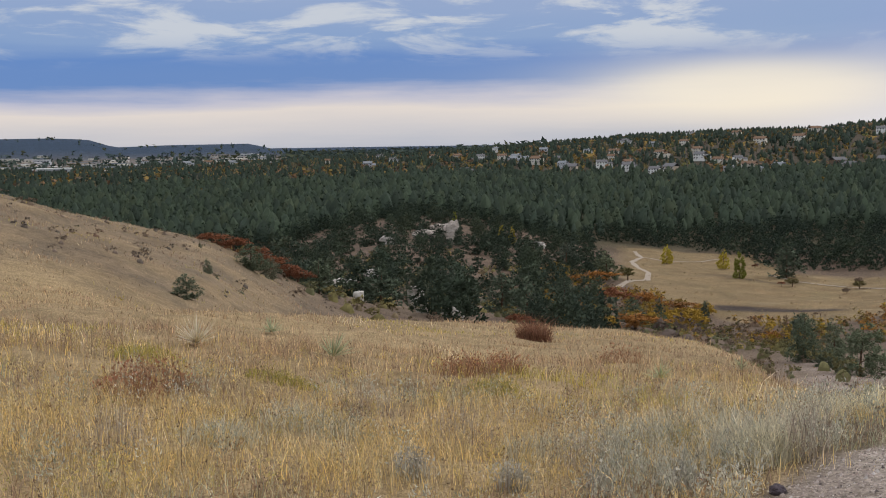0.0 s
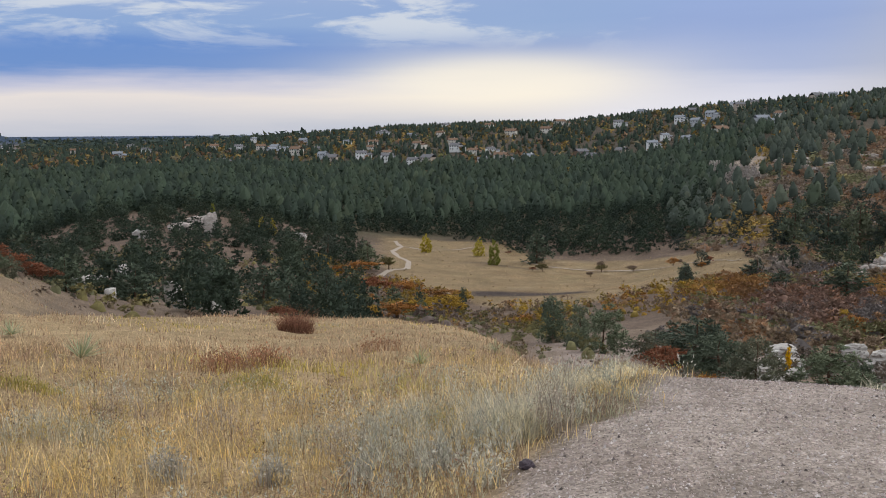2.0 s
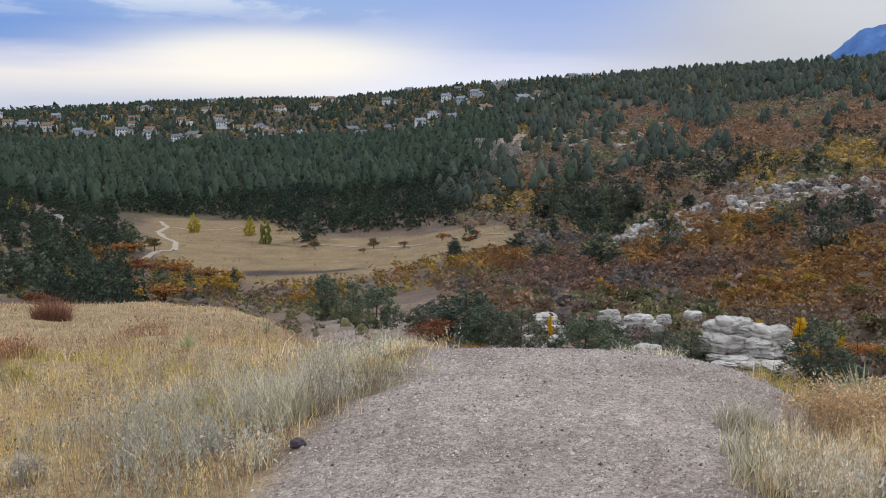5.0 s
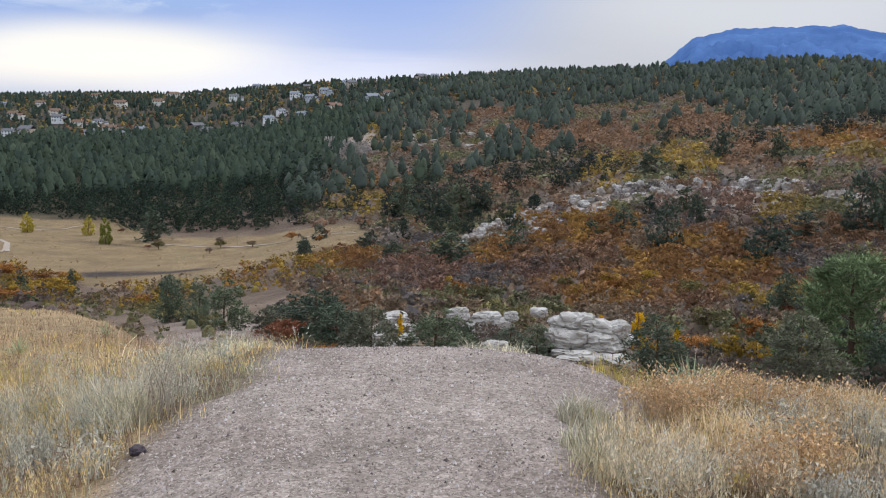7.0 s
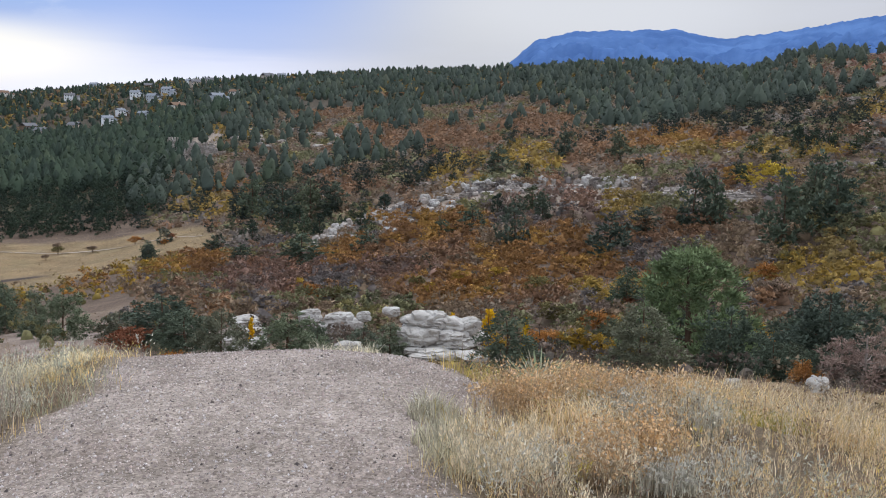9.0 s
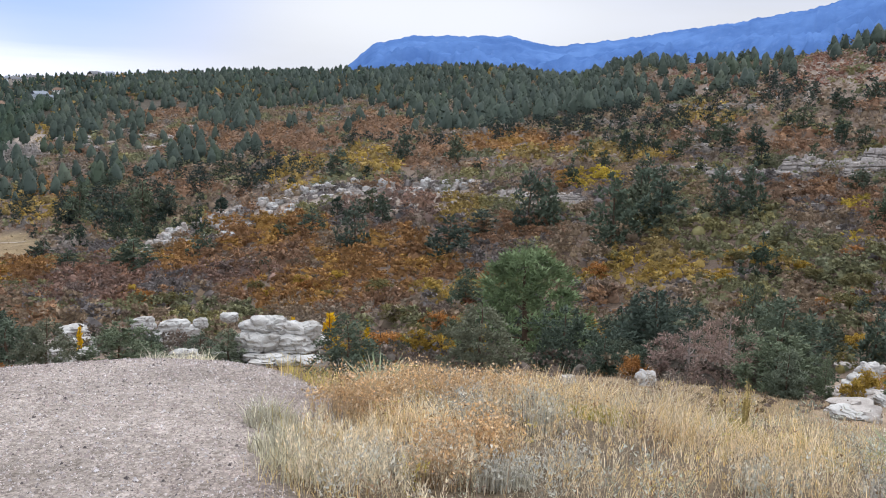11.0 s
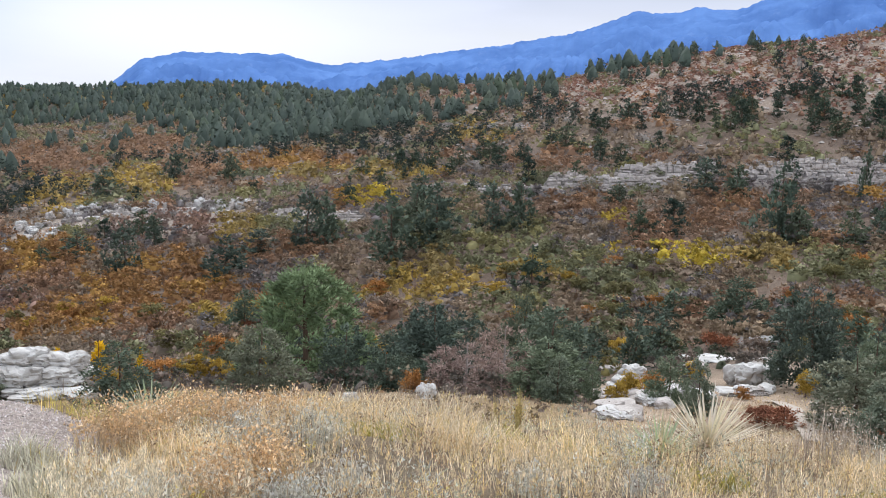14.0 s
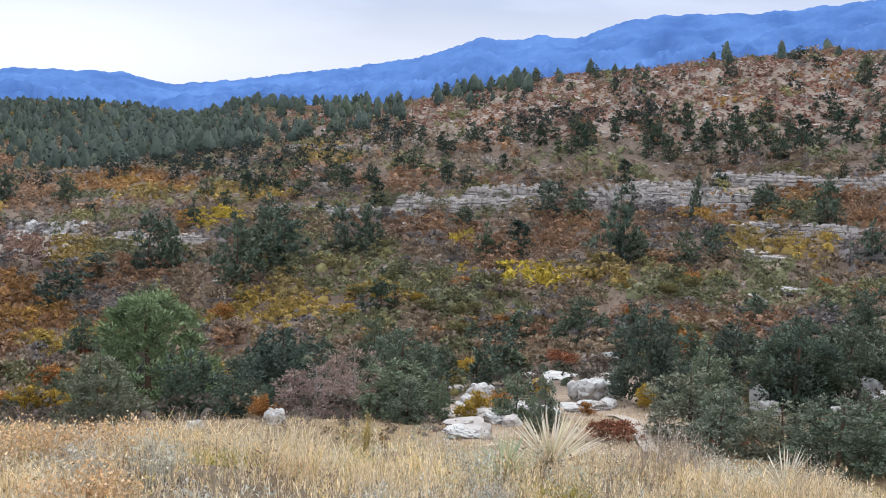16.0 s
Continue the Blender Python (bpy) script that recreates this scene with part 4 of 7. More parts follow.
def sorted_scrub(name, xy, tall, each, seed, kind="oak", shade=1.0):
    """Scrub in its colours, which change from patch to patch."""
    sx, sy = xy
    noise_in = 0.3 * np.random.RandomState(3).normal(size=len(sx))
    tone = wave(sx, sy, 45, 37) + 0.3 * noise_in
    a = np.degrees(np.arctan2(sx, sy)) + 0.5 * wave(sx, sy, 22, 301)
    el = lift(sx, sy) + 0.25 + 0.22 * wave(sx, sy, 18, 302)
    colour = np.where(tone > 0.16, "olive", np.where(tone < -0.32, "rust", np.where(tone < -0.16, "twig", "brown"))).astype(object)
    best = np.zeros(len(sx))
    for zone in SCRUB_ZONES:
        s = in_zone(a, el, zone) + noise_in
        won = s > best
        best[won] = s[won]
        colour[won] = zone[4]
    for k, tints in SCRUB_TINTS.items():
        some = colour == k
        thicket(name, SCRUB_LABEL[k], "shrubs", kind, (sx[some], sy[some]), tall, np.array(tints) * shade, each, seed, None, 24, (1.15, 1.7), 0.0)


sorted_scrub("scrub_oak", scatter(3.1, 27, 112, 92, 235, 45, hill_scrub), (2.0, 3.6), 19, 56)
sorted_scrub("upper_scrub", scatter(3.7, 27, 112, 235, 620, 48, hill_scrub), (1.7, 3.4), 22, 57, "far oak", 0.78)
thicket("undergrowth", "low brown and rusty brush between the oaks", "shrubs", "far oak", scatter(2.3, 29, 110, 92, 235, 88, lambda x, y, a, r, el: 0.9 * (1 - meadow(x, y)) * (1 - 0.5 * rocky(a, el))), (0.4, 1.0), TWIG + FALL[:3] + OLIVE[:2], 8, 66)
thicket("red_scrub", "low reddish brush over the stony upper slope", "shrubs", "far oak", scatter(2.9, 64, 111, 235, 520, 89, lambda x, y, a, r, el: 0.97 * clump(x, y, 30, 90, -0.3, 4.0) * np.clip((el - 1.5) / 1.5, 0, 1)), (0.8, 1.5), [(0.25, 0.16, 0.125), (0.25, 0.14, 0.11), (0.28, 0.145, 0.105), (0.33, 0.18, 0.095)], 8, 67, None, 40, (1.5, 2.3))


def knoll_woods(x, y, a, r, el):
    d = box(a, -9.5, 9.5, 2.0) * np.interp(r, [75, 95, 200, 330, 380], [0.0, 0.40, 0.55, 0.6, 0.8])
    return d * (0.12 + 0.95 * clump(x, y, 30, 61))


thicket("knoll_pines", "dark pines and junipers over the wooded knoll", "forest", "mid pine", scatter(5.6, -11, 11, 78, 400, 49, knoll_woods), (4.5, 8.0), PINE[:2] + GREEN, 50, 60, None, 30)
thicket("knoll_shrubs", "grey and rusty shrubs on the wooded knoll", "shrubs", "oak", scatter(3.6, -12, 22, 62, 260, 50, lambda x, y, a, r, el: 0.85 * clump(x, y, 20, 62) * (1 - meadow(x, y)) * np.where(a > 9, 1.3, 1.0) * (r > np.interp(a, [-12, -8, 0, 12, 22], [86, 70, 60, 60, 50]))), (1.0, 2.4), TWIG + OLIVE + FALL[:2] + FALL[3:5], 11, 61, None, 40)
thicket("meadow_shrubs", "orange and yellow shrubs edging the meadow", "shrubs", "oak", scatter(3.2, 6, 32, 170, 275, 63, lambda x, y, a, r, el: 0.97 * clump(x, y, 24, 64, -0.1) * (1 - meadow(x, y))), (1.5, 3.2), [(0.46, 0.23, 0.05), (0.42, 0.20, 0.055)] + GOLD + FALL[:2] + FALL[3:4] + [(0.07, 0.085, 0.04)], 9, 62)
thicket("hill_brush", "low grey and brown brush on the dry hill", "shrubs", "oak", scatter(3.0, -36, -6, 46, 110, 96, lambda x, y, a, r, el: 0.95 * clump(x, y, 14, 97, -0.35, 3.0)), (0.3, 0.9), TWIG + [(0.20, 0.15, 0.11), (0.13, 0.14, 0.09), (0.24, 0.15, 0.11)], 9, 69)
thicket("meadow_tufts", "low brown weeds over the meadow", "shrubs", "far oak", scatter(3.4, 9, 33, 205, 408, 94, lambda x, y, a, r, el: 0.8 * clump(x, y, 17, 95, 0.15, 3.0) * meadow(x, y)), (0.25, 0.6), [(0.27, 0.19, 0.12), (0.22, 0.17, 0.10), (0.34, 0.26, 0.17), (0.25, 0.22, 0.12)], 7, 68)
thicket("brow_scrub", "low grey and tan brush below the brow", "shrubs", "oak", scatter(1.5, 12, 106, 24, 64, 65, lambda x, y, a, r, el: 0.85 * clump(x, y, 9, 66) * np.interp(a, [12, 20, 23, 31, 33, 40, 75, 77, 88, 90, 106], [1, 1, 0.25, 0.25, 0.8, 0.8, 0.8, 0.2, 0.2, 0.8, 0.8])), (0.4, 0.9), TWIG + [(0.22, 0.16, 0.09), (0.30, 0.17, 0.06), (0.09, 0.10, 0.06)], 9, 63)
thicket("ravine_scrub", "mixed green and rusty brush in the ravine", "shrubs", "oak", scatter(2.6, 26, 110, 56, 98, 67, lambda x, y, a, r, el: 0.95 * clump(x, y, 14, 68, -0.15) * np.where((a > 75.5) & (a < 88) & (r < 76), 0.06, 1.0) * np.where((a < 35) & (r < 68), 0.12, 1.0)), (1.0, 2.4), OLIVE + TWIG + FALL[:1] + [(0.08, 0.10, 0.06)] * 3, 12, 64)


# ---- trees that stand singly ----
def tube(points, radii, sides=6):
    """A tapered tube along points."""
    pts = [Vector(p) for p in points]
    verts, faces = [], []
    for i, p in enumerate(pts):
        d = (pts[min(i + 1, len(pts) - 1)] - pts[max(i - 1, 0)]).normalized()
        a = d.orthogonal().normalized()
        b = d.cross(a)
        for k in range(sides):
            w = 2 * math.pi * k / sides
            verts.append(p + (a * math.cos(w) + b * math.sin(w)) * radii[i])
    for i in range(len(pts) - 1):
        for k in range(sides):
            n = (k + 1) % sides
            faces.append((i * sides + k, i * sides + n, (i + 1) * sides + n, (i + 1) * sides + k))
    return np.array([tuple(v) for v in verts]), np.array(faces)


def tree_proto(name, kind, n, seed, tint, limbs=3, trunk=0.02, bark=None):
    """A tree of height 1 and width about 0.6 on an empty at its base: trunk, limbs, crown."""
    rng = random.Random(seed)
    base = new(name)
    bend = [(0, 0, -0.03)] + [(rng.uniform(-0.012, 0.012), rng.uniform(-0.012, 0.012), t) for t in (0.2, 0.45, 0.7, 0.93)]
    v, f = tube(bend, [trunk, trunk * 0.85, trunk * 0.65, trunk * 0.4, trunk * 0.12])
    part("trunk", mesh_from("trunk", v, f, bark or M_BARK, None, True), base, "bare brown trunk")
    for k in range(limbs):
        a, h = rng.uniform(0, 6.28), rng.uniform(0.22, 0.6)
        reach = 0.26 * (1 - h * 0.7)
        mid = (math.cos(a) * reach * 0.5, math.sin(a) * reach * 0.5, h + 0.03)
        end = (math.cos(a) * reach, math.sin(a) * reach, h + 0.08 + rng.uniform(-0.03, 0.05))
        v, f = tube([(0, 0, h), mid, end], [trunk * 0.42, trunk * 0.3, trunk * 0.1], 5)
        part("limb", mesh_from("limb", v, f, bark or M_BARK, None, True), base)
    crown, way = template(kind, n, seed)
    part("crown", mesh_from("crown", crown, soup(crown), M_LEAF, tint, normals=way if kind in ("near pine", "mid pine", "tall pine", "juniper", "dead", "near oak") else None), base)
    return base


M_GREYWOOD = surface("grey dead wood", lambda g: g[2](noise_at(g, 12.0, 4.0, 0.6, "object"), (0.22, 0.18, 0.16), (0.42, 0.37, 0.33)), 0.95, None, 0.1)
NEEDLE = [(0.112, 0.142, 0.100), (0.098, 0.128, 0.095), (0.130, 0.152, 0.100), (0.106, 0.132, 0.100)]
PINES = [tree_proto("pine_tree", "near pine", 150, 200 + k, t) for k, t in enumerate(NEEDLE)]
MIDS = [tree_proto("pine_tree", "mid pine", 75, 235 + k, t, 2) for k, t in enumerate(NEEDLE)]
LUSH = tree_proto("ponderosa_pine", "tall pine", 165, 231, (0.25, 0.33, 0.165), 9)
SLOPE = [tree_proto("pine_tree", "mid pine", 60, 240 + k, t, 2) for k, t in enumerate(GREEN)]
JUNIPERS = [tree_proto("juniper", "juniper", 150, 210 + k, t, 2) for k, t in enumerate([(0.160, 0.194, 0.130), (0.180, 0.210, 0.148), (0.148, 0.182, 0.120), (0.190, 0.202, 0.142)])]
DEAD = tree_proto("dead_pine", "dead", 190, 221, (0.33, 0.245, 0.210), 7, 0.022, M_GREYWOOD)
POPLAR = tree_proto("aspen_sapling", "poplar", 60, 222, (0.72, 0.48, 0.02), 2, 0.015)
BROADLEAF = [tree_proto("cottonwood", "leafy", 90, 223 + k, t, 4) for k, t in enumerate([(0.52, 0.44, 0.07), (0.26, 0.28, 0.06)])]
OAKS = [tree_proto("oak_bush", "near oak", 58, 250 + k, t, 3, 0.03) for k, t in enumerate([(0.40, 0.19, 0.06), (0.46, 0.31, 0.06), (0.30, 0.125, 0.07), (0.20, 0.18, 0.08), (0.25, 0.19, 0.15)])]
PROTOS = [*PINES, *MIDS, LUSH, *SLOPE, *JUNIPERS, DEAD, POPLAR, *BROADLEAF, *OAKS]
pick = random.Random(77)


def plant(proto, az, r, tall, wide, label, category="tree", group="", sink=0.05):
    """Sets a copy of a tree at a heading and distance, tall and wide in metres."""
    p = place(az, r)
    m = pose(p.x, p.y, p.z - sink, pick.uniform(-2, 2), pick.uniform(-2, 2), pick.uniform(0, 360)) @ Matrix.Diagonal((wide / 0.62, wide / 0.62, tall, 1))
    return tagged(copy_thing(proto, m), label, category, group)


JUNIPER_AT = [(23.4, 75, 4.1, 3.1), (22.0, 85, 4.0, 2.6), (20.5, 92, 4.4, 2.5), (28.3, 48, 1.9, 0.9), (35.9, 48, 2.6, 3.1), (41.9, 48, 1.9, 2.0), (48.9, 42, 2.75, 2.9), (95.6, 40, 2.6, 2.8), (98.6, 38, 2.8, 3.2), (92.4, 42, 2.8, 2.8), (101.5, 40, 3.0, 3.2), (56.7, 55, 4.3, 3.6), (37.6, 52, 1.8, 1.4), (40.3, 54, 1.6, 2.2), (30.0, 64, 2.8, 4.0), (26.4, 74, 2.6, 3.4), (80.6, 52, 2.8, 2.1),
              (82.3, 47, 3.0, 1.5), (76.2, 56, 2.6, 0.9), (90.6, 46, 3.7, 3.8), (91.4, 56, 4.4, 2.9), (97.5, 44, 2.6, 2.7), (99.9, 44, 2.9, 1.8), (93.8, 48, 2.0, 1.8), (73.7, 58, 3.8, 4.6),
              (74.2, 55, 2.8, 2.2), (73.8, 66, 6.0, 5.4), (32.0, 48.5, 3.3, 2.5), (-14.7, 44, 1.2, 1.0), (-13.5, 56, 0.9, 0.55), (-11.1, 72, 1.9, 2.1), (-10.0, 76, 1.8, 1.5)]
for n, (az, r, h, w) in enumerate(JUNIPER_AT):
    plant(JUNIPERS[n % 4], az, r, h, w, "dense grey-green juniper on the slope below the track" if az > 0 else "small dark juniper on the dry grass hill", group="junipers below the brow")

PINE_AT = [(56.9, 72, 4.1, 4.2), (62.1, 84, 4.3, 4.4), (54.9, 100, 3.6, 2.3), (66.2, 95, 7.5, 6.0), (55.7, 125, 5.9, 5.1), (66.9, 85, 7.4, 6.9), (72.0, 92, 8.1, 3.6), (88.2, 66, 7.0, 4.2), (84.1, 108, 5.4, 6.0),
           (96.2, 62, 6.3, 4.6), (98.8, 66, 5.6, 4.4), (92.9, 75, 5.2, 4.4), (99.3, 92, 5.8, 4.0), (28.7, 70, 3.8, 5.0), (57.9, 110, 8.8, 4.3), (28.0, 225, 5.3, 3.1)]
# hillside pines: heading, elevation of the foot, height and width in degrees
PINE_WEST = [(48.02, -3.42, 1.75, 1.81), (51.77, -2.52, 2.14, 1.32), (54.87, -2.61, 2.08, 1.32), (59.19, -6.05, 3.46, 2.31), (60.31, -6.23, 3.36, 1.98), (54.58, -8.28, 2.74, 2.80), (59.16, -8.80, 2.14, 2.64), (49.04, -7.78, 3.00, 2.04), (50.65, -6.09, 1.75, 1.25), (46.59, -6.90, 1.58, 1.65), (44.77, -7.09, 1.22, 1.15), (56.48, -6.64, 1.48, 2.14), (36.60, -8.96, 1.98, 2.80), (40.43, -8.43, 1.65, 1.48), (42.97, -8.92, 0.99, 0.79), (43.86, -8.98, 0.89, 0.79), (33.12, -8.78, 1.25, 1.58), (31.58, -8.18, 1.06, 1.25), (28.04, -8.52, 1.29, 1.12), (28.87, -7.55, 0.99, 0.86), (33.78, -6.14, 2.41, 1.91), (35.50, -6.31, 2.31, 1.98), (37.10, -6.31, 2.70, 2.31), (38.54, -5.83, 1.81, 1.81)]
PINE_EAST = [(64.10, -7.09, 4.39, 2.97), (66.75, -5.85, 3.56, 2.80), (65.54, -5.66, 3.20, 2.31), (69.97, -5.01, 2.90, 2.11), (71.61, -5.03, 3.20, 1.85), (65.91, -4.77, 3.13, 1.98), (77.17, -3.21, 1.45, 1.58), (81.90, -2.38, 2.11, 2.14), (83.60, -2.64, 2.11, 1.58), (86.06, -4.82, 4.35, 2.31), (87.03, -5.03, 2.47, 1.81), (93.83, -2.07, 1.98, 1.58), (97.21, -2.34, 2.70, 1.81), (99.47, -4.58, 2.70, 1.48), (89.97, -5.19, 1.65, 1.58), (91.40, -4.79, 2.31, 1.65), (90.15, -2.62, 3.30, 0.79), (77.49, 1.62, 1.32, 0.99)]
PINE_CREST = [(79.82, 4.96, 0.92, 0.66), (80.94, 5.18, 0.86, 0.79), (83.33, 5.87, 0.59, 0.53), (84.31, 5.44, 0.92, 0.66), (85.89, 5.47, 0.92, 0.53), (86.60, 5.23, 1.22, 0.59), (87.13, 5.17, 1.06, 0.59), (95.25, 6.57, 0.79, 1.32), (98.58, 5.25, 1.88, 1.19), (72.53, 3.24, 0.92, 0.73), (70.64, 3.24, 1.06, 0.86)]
PINE_LEFT = [(11.0, 205, 3.9, 3.8), (12.6, 200, 5.0, 2.2), (15.1, 205, 6.4, 2.6), (20.2, 130, 5.4, 3.0), (7.1, 150, 6.6, 6.0), (-3.6, 110, 4.2, 5.0), (-1.4, 120, 5.5, 3.8), (0.8, 115, 4.8, 5.2), (3.5, 130, 6.2, 5.6),
             (5.0, 120, 5.8, 4.0), (9.6, 280, 9.1, 8.0), (7.3, 290, 7.5, 7.4), (-7.2, 92, 3.4, 3.2), (-9.2, 92, 2.4, 2.6)]
plant(LUSH, 59.5, 74, 9.4, 8.6, "bright green ponderosa pine standing below the brow")
for n, (az, r, h, w) in enumerate(PINE_AT):
    plant(PINES[n % 4], az, r, h, w, "dark green pine rising from the ravine", group="ravine pines")
plant(MIDS[0], 19.5, 325, 11.1, 9.6, "broad dark pine at the edge of the meadow", group="hillside pines")
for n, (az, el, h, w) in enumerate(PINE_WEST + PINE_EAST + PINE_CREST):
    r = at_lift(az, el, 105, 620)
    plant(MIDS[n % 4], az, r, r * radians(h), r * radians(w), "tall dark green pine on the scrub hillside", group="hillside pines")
for n, (az, r, h, w) in enumerate(PINE_LEFT):
    plant(MIDS[n % 4], az, r, h, w, "dark pine on the wooded knoll", group="knoll pines")
for n, (x, y) in enumerate(NEAR_PINES):
    h = pick.uniform(3.8, 7.0)
    plant(SLOPE[n % 4], math.degrees(math.atan2(x, y)), math.hypot(x, y), h, h * pick.uniform(0.55, 0.85), "dark green pine among rusty scrub", group="slope pines")
rx = scatter(5.4, 57, 106, 64, 112, 74, lambda x, y, a, r, el: np.where((a > 76) & (a < 87.5) & (r < 82), 0.0, 0.62) * np.where((a > 57.5) & (a < 61.5) & (r < 82), 0, 1))
for n, (x, y) in enumerate(zip(*rx)):
    h = pick.uniform(2.6, 5.2)
    plant((MIDS if math.hypot(x, y) > 80 else [*PINES, *JUNIPERS])[n % 4], math.degrees(math.atan2(x, y)), math.hypot(x, y), h, h * pick.uniform(0.75, 1.1), "rounded grey-green pine in the ravine", group="ravine pines")
for az, r, h, w in [(68.7, 58, 3.5, 3.6), (70.9, 64, 5.2, 3.4)]:
    plant(DEAD, az, r, h, w, "dead pine with pinkish brown bare twigs", group="dead pines")
for az, r, h, w in [(47.6, 64, 4.3, 2.4), (49.9, 64, 3.7, 1.3), (45.6, 64, 3.9, 1.3), (56.9, 66, 3.8, 1.1), (33.7, 74, 2.4, 1.0)]:
    plant(POPLAR, az, r, h, w, "slim aspen sapling in bright yellow leaf", group="yellow saplings")
for az, r, h, w, k in [(13.0, 355, 6.4, 5.4, 0), (16.1, 345, 6.2, 5.0, 0), (17.0, 320, 8.2, 5.6, 1), (3.5, 335, 5.0, 3.6, 0), (4.1, 338, 5.4, 4.0, 0), (0.8, 345, 5.4, 2.7, 1)]:
    plant(BROADLEAF[k], az, r, h * 1.15, w * 0.62, "yellow autumn cottonwood by the meadow" if k == 0 else "yellow-green cottonwood by the meadow", group="meadow trees")

# oak bushes close enough to tell apart: rows of heading, distance, height, width, colour
OAK_AT = [(27.0, 66, 1.6, 3.4, 2), (24.4, 44, 1.5, 1.4, 3), (25.5, 46, 1.4, 1.6, 3), (29.6, 49, 1.2, 1.6, 0), (48.2, 88, 2.8, 3.6, 1), (53.0, 92, 3.0, 4.0, 1), (51.6, 96, 2.6, 3.4, 0), (46.0, 92, 2.6, 4.0, 0), (43.0, 96, 2.6, 4.0, 0), (54.4, 92, 2.6, 3.2, 1)]
OAK_RIGHT = [(78.4, 58, 1.8, 1.8, 1), (77.6, 52, 1.5, 1.5, 1), (79.6, 62, 1.6, 2.2, 0), (84.7, 60, 0.9, 1.3, 0), (86.0, 44, 1.0, 2.0, 2), (87.0, 45, 0.9, 1.8, 2), (88.0, 62, 1.8, 1.6, 1), (92.0, 43, 0.8, 1.6, 2), (93.2, 44, 0.7, 1.5, 2), (81.9, 66, 2.0, 2.0, 1), (65.6, 57, 1.6, 1.8, 0), (66.6, 62, 1.4, 1.6, 0)]
for az, r, h, w, k in OAK_AT + OAK_RIGHT:
    plant(OAKS[k], az, r, h * 1.3, w * 0.72, ["orange", "golden yellow", "brick red", "olive green", "grey-brown"][k] + " scrub oak bush in autumn leaf", "bush", "autumn bushes", 0.3 * h)
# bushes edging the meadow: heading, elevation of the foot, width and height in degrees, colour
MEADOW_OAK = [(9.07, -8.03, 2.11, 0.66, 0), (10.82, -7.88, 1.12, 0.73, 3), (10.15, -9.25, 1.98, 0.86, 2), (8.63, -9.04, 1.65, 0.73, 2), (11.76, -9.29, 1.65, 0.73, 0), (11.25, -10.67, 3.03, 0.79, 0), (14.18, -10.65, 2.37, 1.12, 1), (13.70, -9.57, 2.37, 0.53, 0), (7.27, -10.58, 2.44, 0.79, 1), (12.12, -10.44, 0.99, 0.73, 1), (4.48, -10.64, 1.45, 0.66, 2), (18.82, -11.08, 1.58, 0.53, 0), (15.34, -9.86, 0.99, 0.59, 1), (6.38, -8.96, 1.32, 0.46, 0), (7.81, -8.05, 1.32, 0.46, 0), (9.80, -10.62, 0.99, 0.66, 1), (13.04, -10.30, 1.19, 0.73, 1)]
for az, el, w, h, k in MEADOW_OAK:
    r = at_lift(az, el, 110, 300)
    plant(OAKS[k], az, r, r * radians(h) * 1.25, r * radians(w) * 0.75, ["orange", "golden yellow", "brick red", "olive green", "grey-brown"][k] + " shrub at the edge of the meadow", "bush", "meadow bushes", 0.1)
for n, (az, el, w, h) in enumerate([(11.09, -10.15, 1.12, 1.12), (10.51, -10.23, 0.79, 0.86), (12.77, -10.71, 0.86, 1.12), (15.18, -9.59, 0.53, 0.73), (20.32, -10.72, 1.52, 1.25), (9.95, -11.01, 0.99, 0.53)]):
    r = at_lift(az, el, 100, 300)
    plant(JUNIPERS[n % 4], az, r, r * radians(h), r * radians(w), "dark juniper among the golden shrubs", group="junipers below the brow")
for n in range(13):
    az = pick.uniform(17.6, 30.0)
    r = float(np.interp(az, [15, 17.5, 19.5, 25, 28, 31], [386, 378, 330, 318, 306, 280])) - pick.uniform(0, 1) ** 2 * 45
    k, h = pick.choice([2, 4, 4, 0, 3]), pick.uniform(1.0, 3.0)
    plant(OAKS[k], az, r, h, h * pick.uniform(0.7, 1.1), ["orange", "golden yellow", "brick red", "olive green", "grey-brown"][k] + " shrub along the forest edge", "bush", "meadow bushes")
for az, r, h, w in [(-13.2, 83, 1.1, 2.4), (-12.0, 84, 1.4, 3.0), (-11.0, 85, 1.5, 3.0), (-10.1, 86, 1.6, 2.8), (-9.2, 88, 1.5, 3.0), (-8.4, 90, 1.6, 2.6)]:
    plant(OAKS[2], az, r, h, w * 0.75, "dark red scrub oak on the dry hill", "bush", "autumn bushes", 0.2)
ox = scatter(5.2, 36, 100, 88, 150, 71, lambda x, y, a, r, el: 0.5 * clump(x, y, 30, 72))
for n, (x, y) in enumerate(list(zip(*ox))[:160]):
    k = pick.choice([0, 0, 1, 2, 3, 3, 4])
    h = pick.uniform(1.6, 3.2)
    plant(OAKS[k], math.degrees(math.atan2(x, y)), math.hypot(x, y), h, h * pick.uniform(0.75, 1.15), ["orange", "golden yellow", "brick red", "olive green", "grey-brown"][k] + " scrub oak bush in autumn leaf", "bush", "autumn bushes")


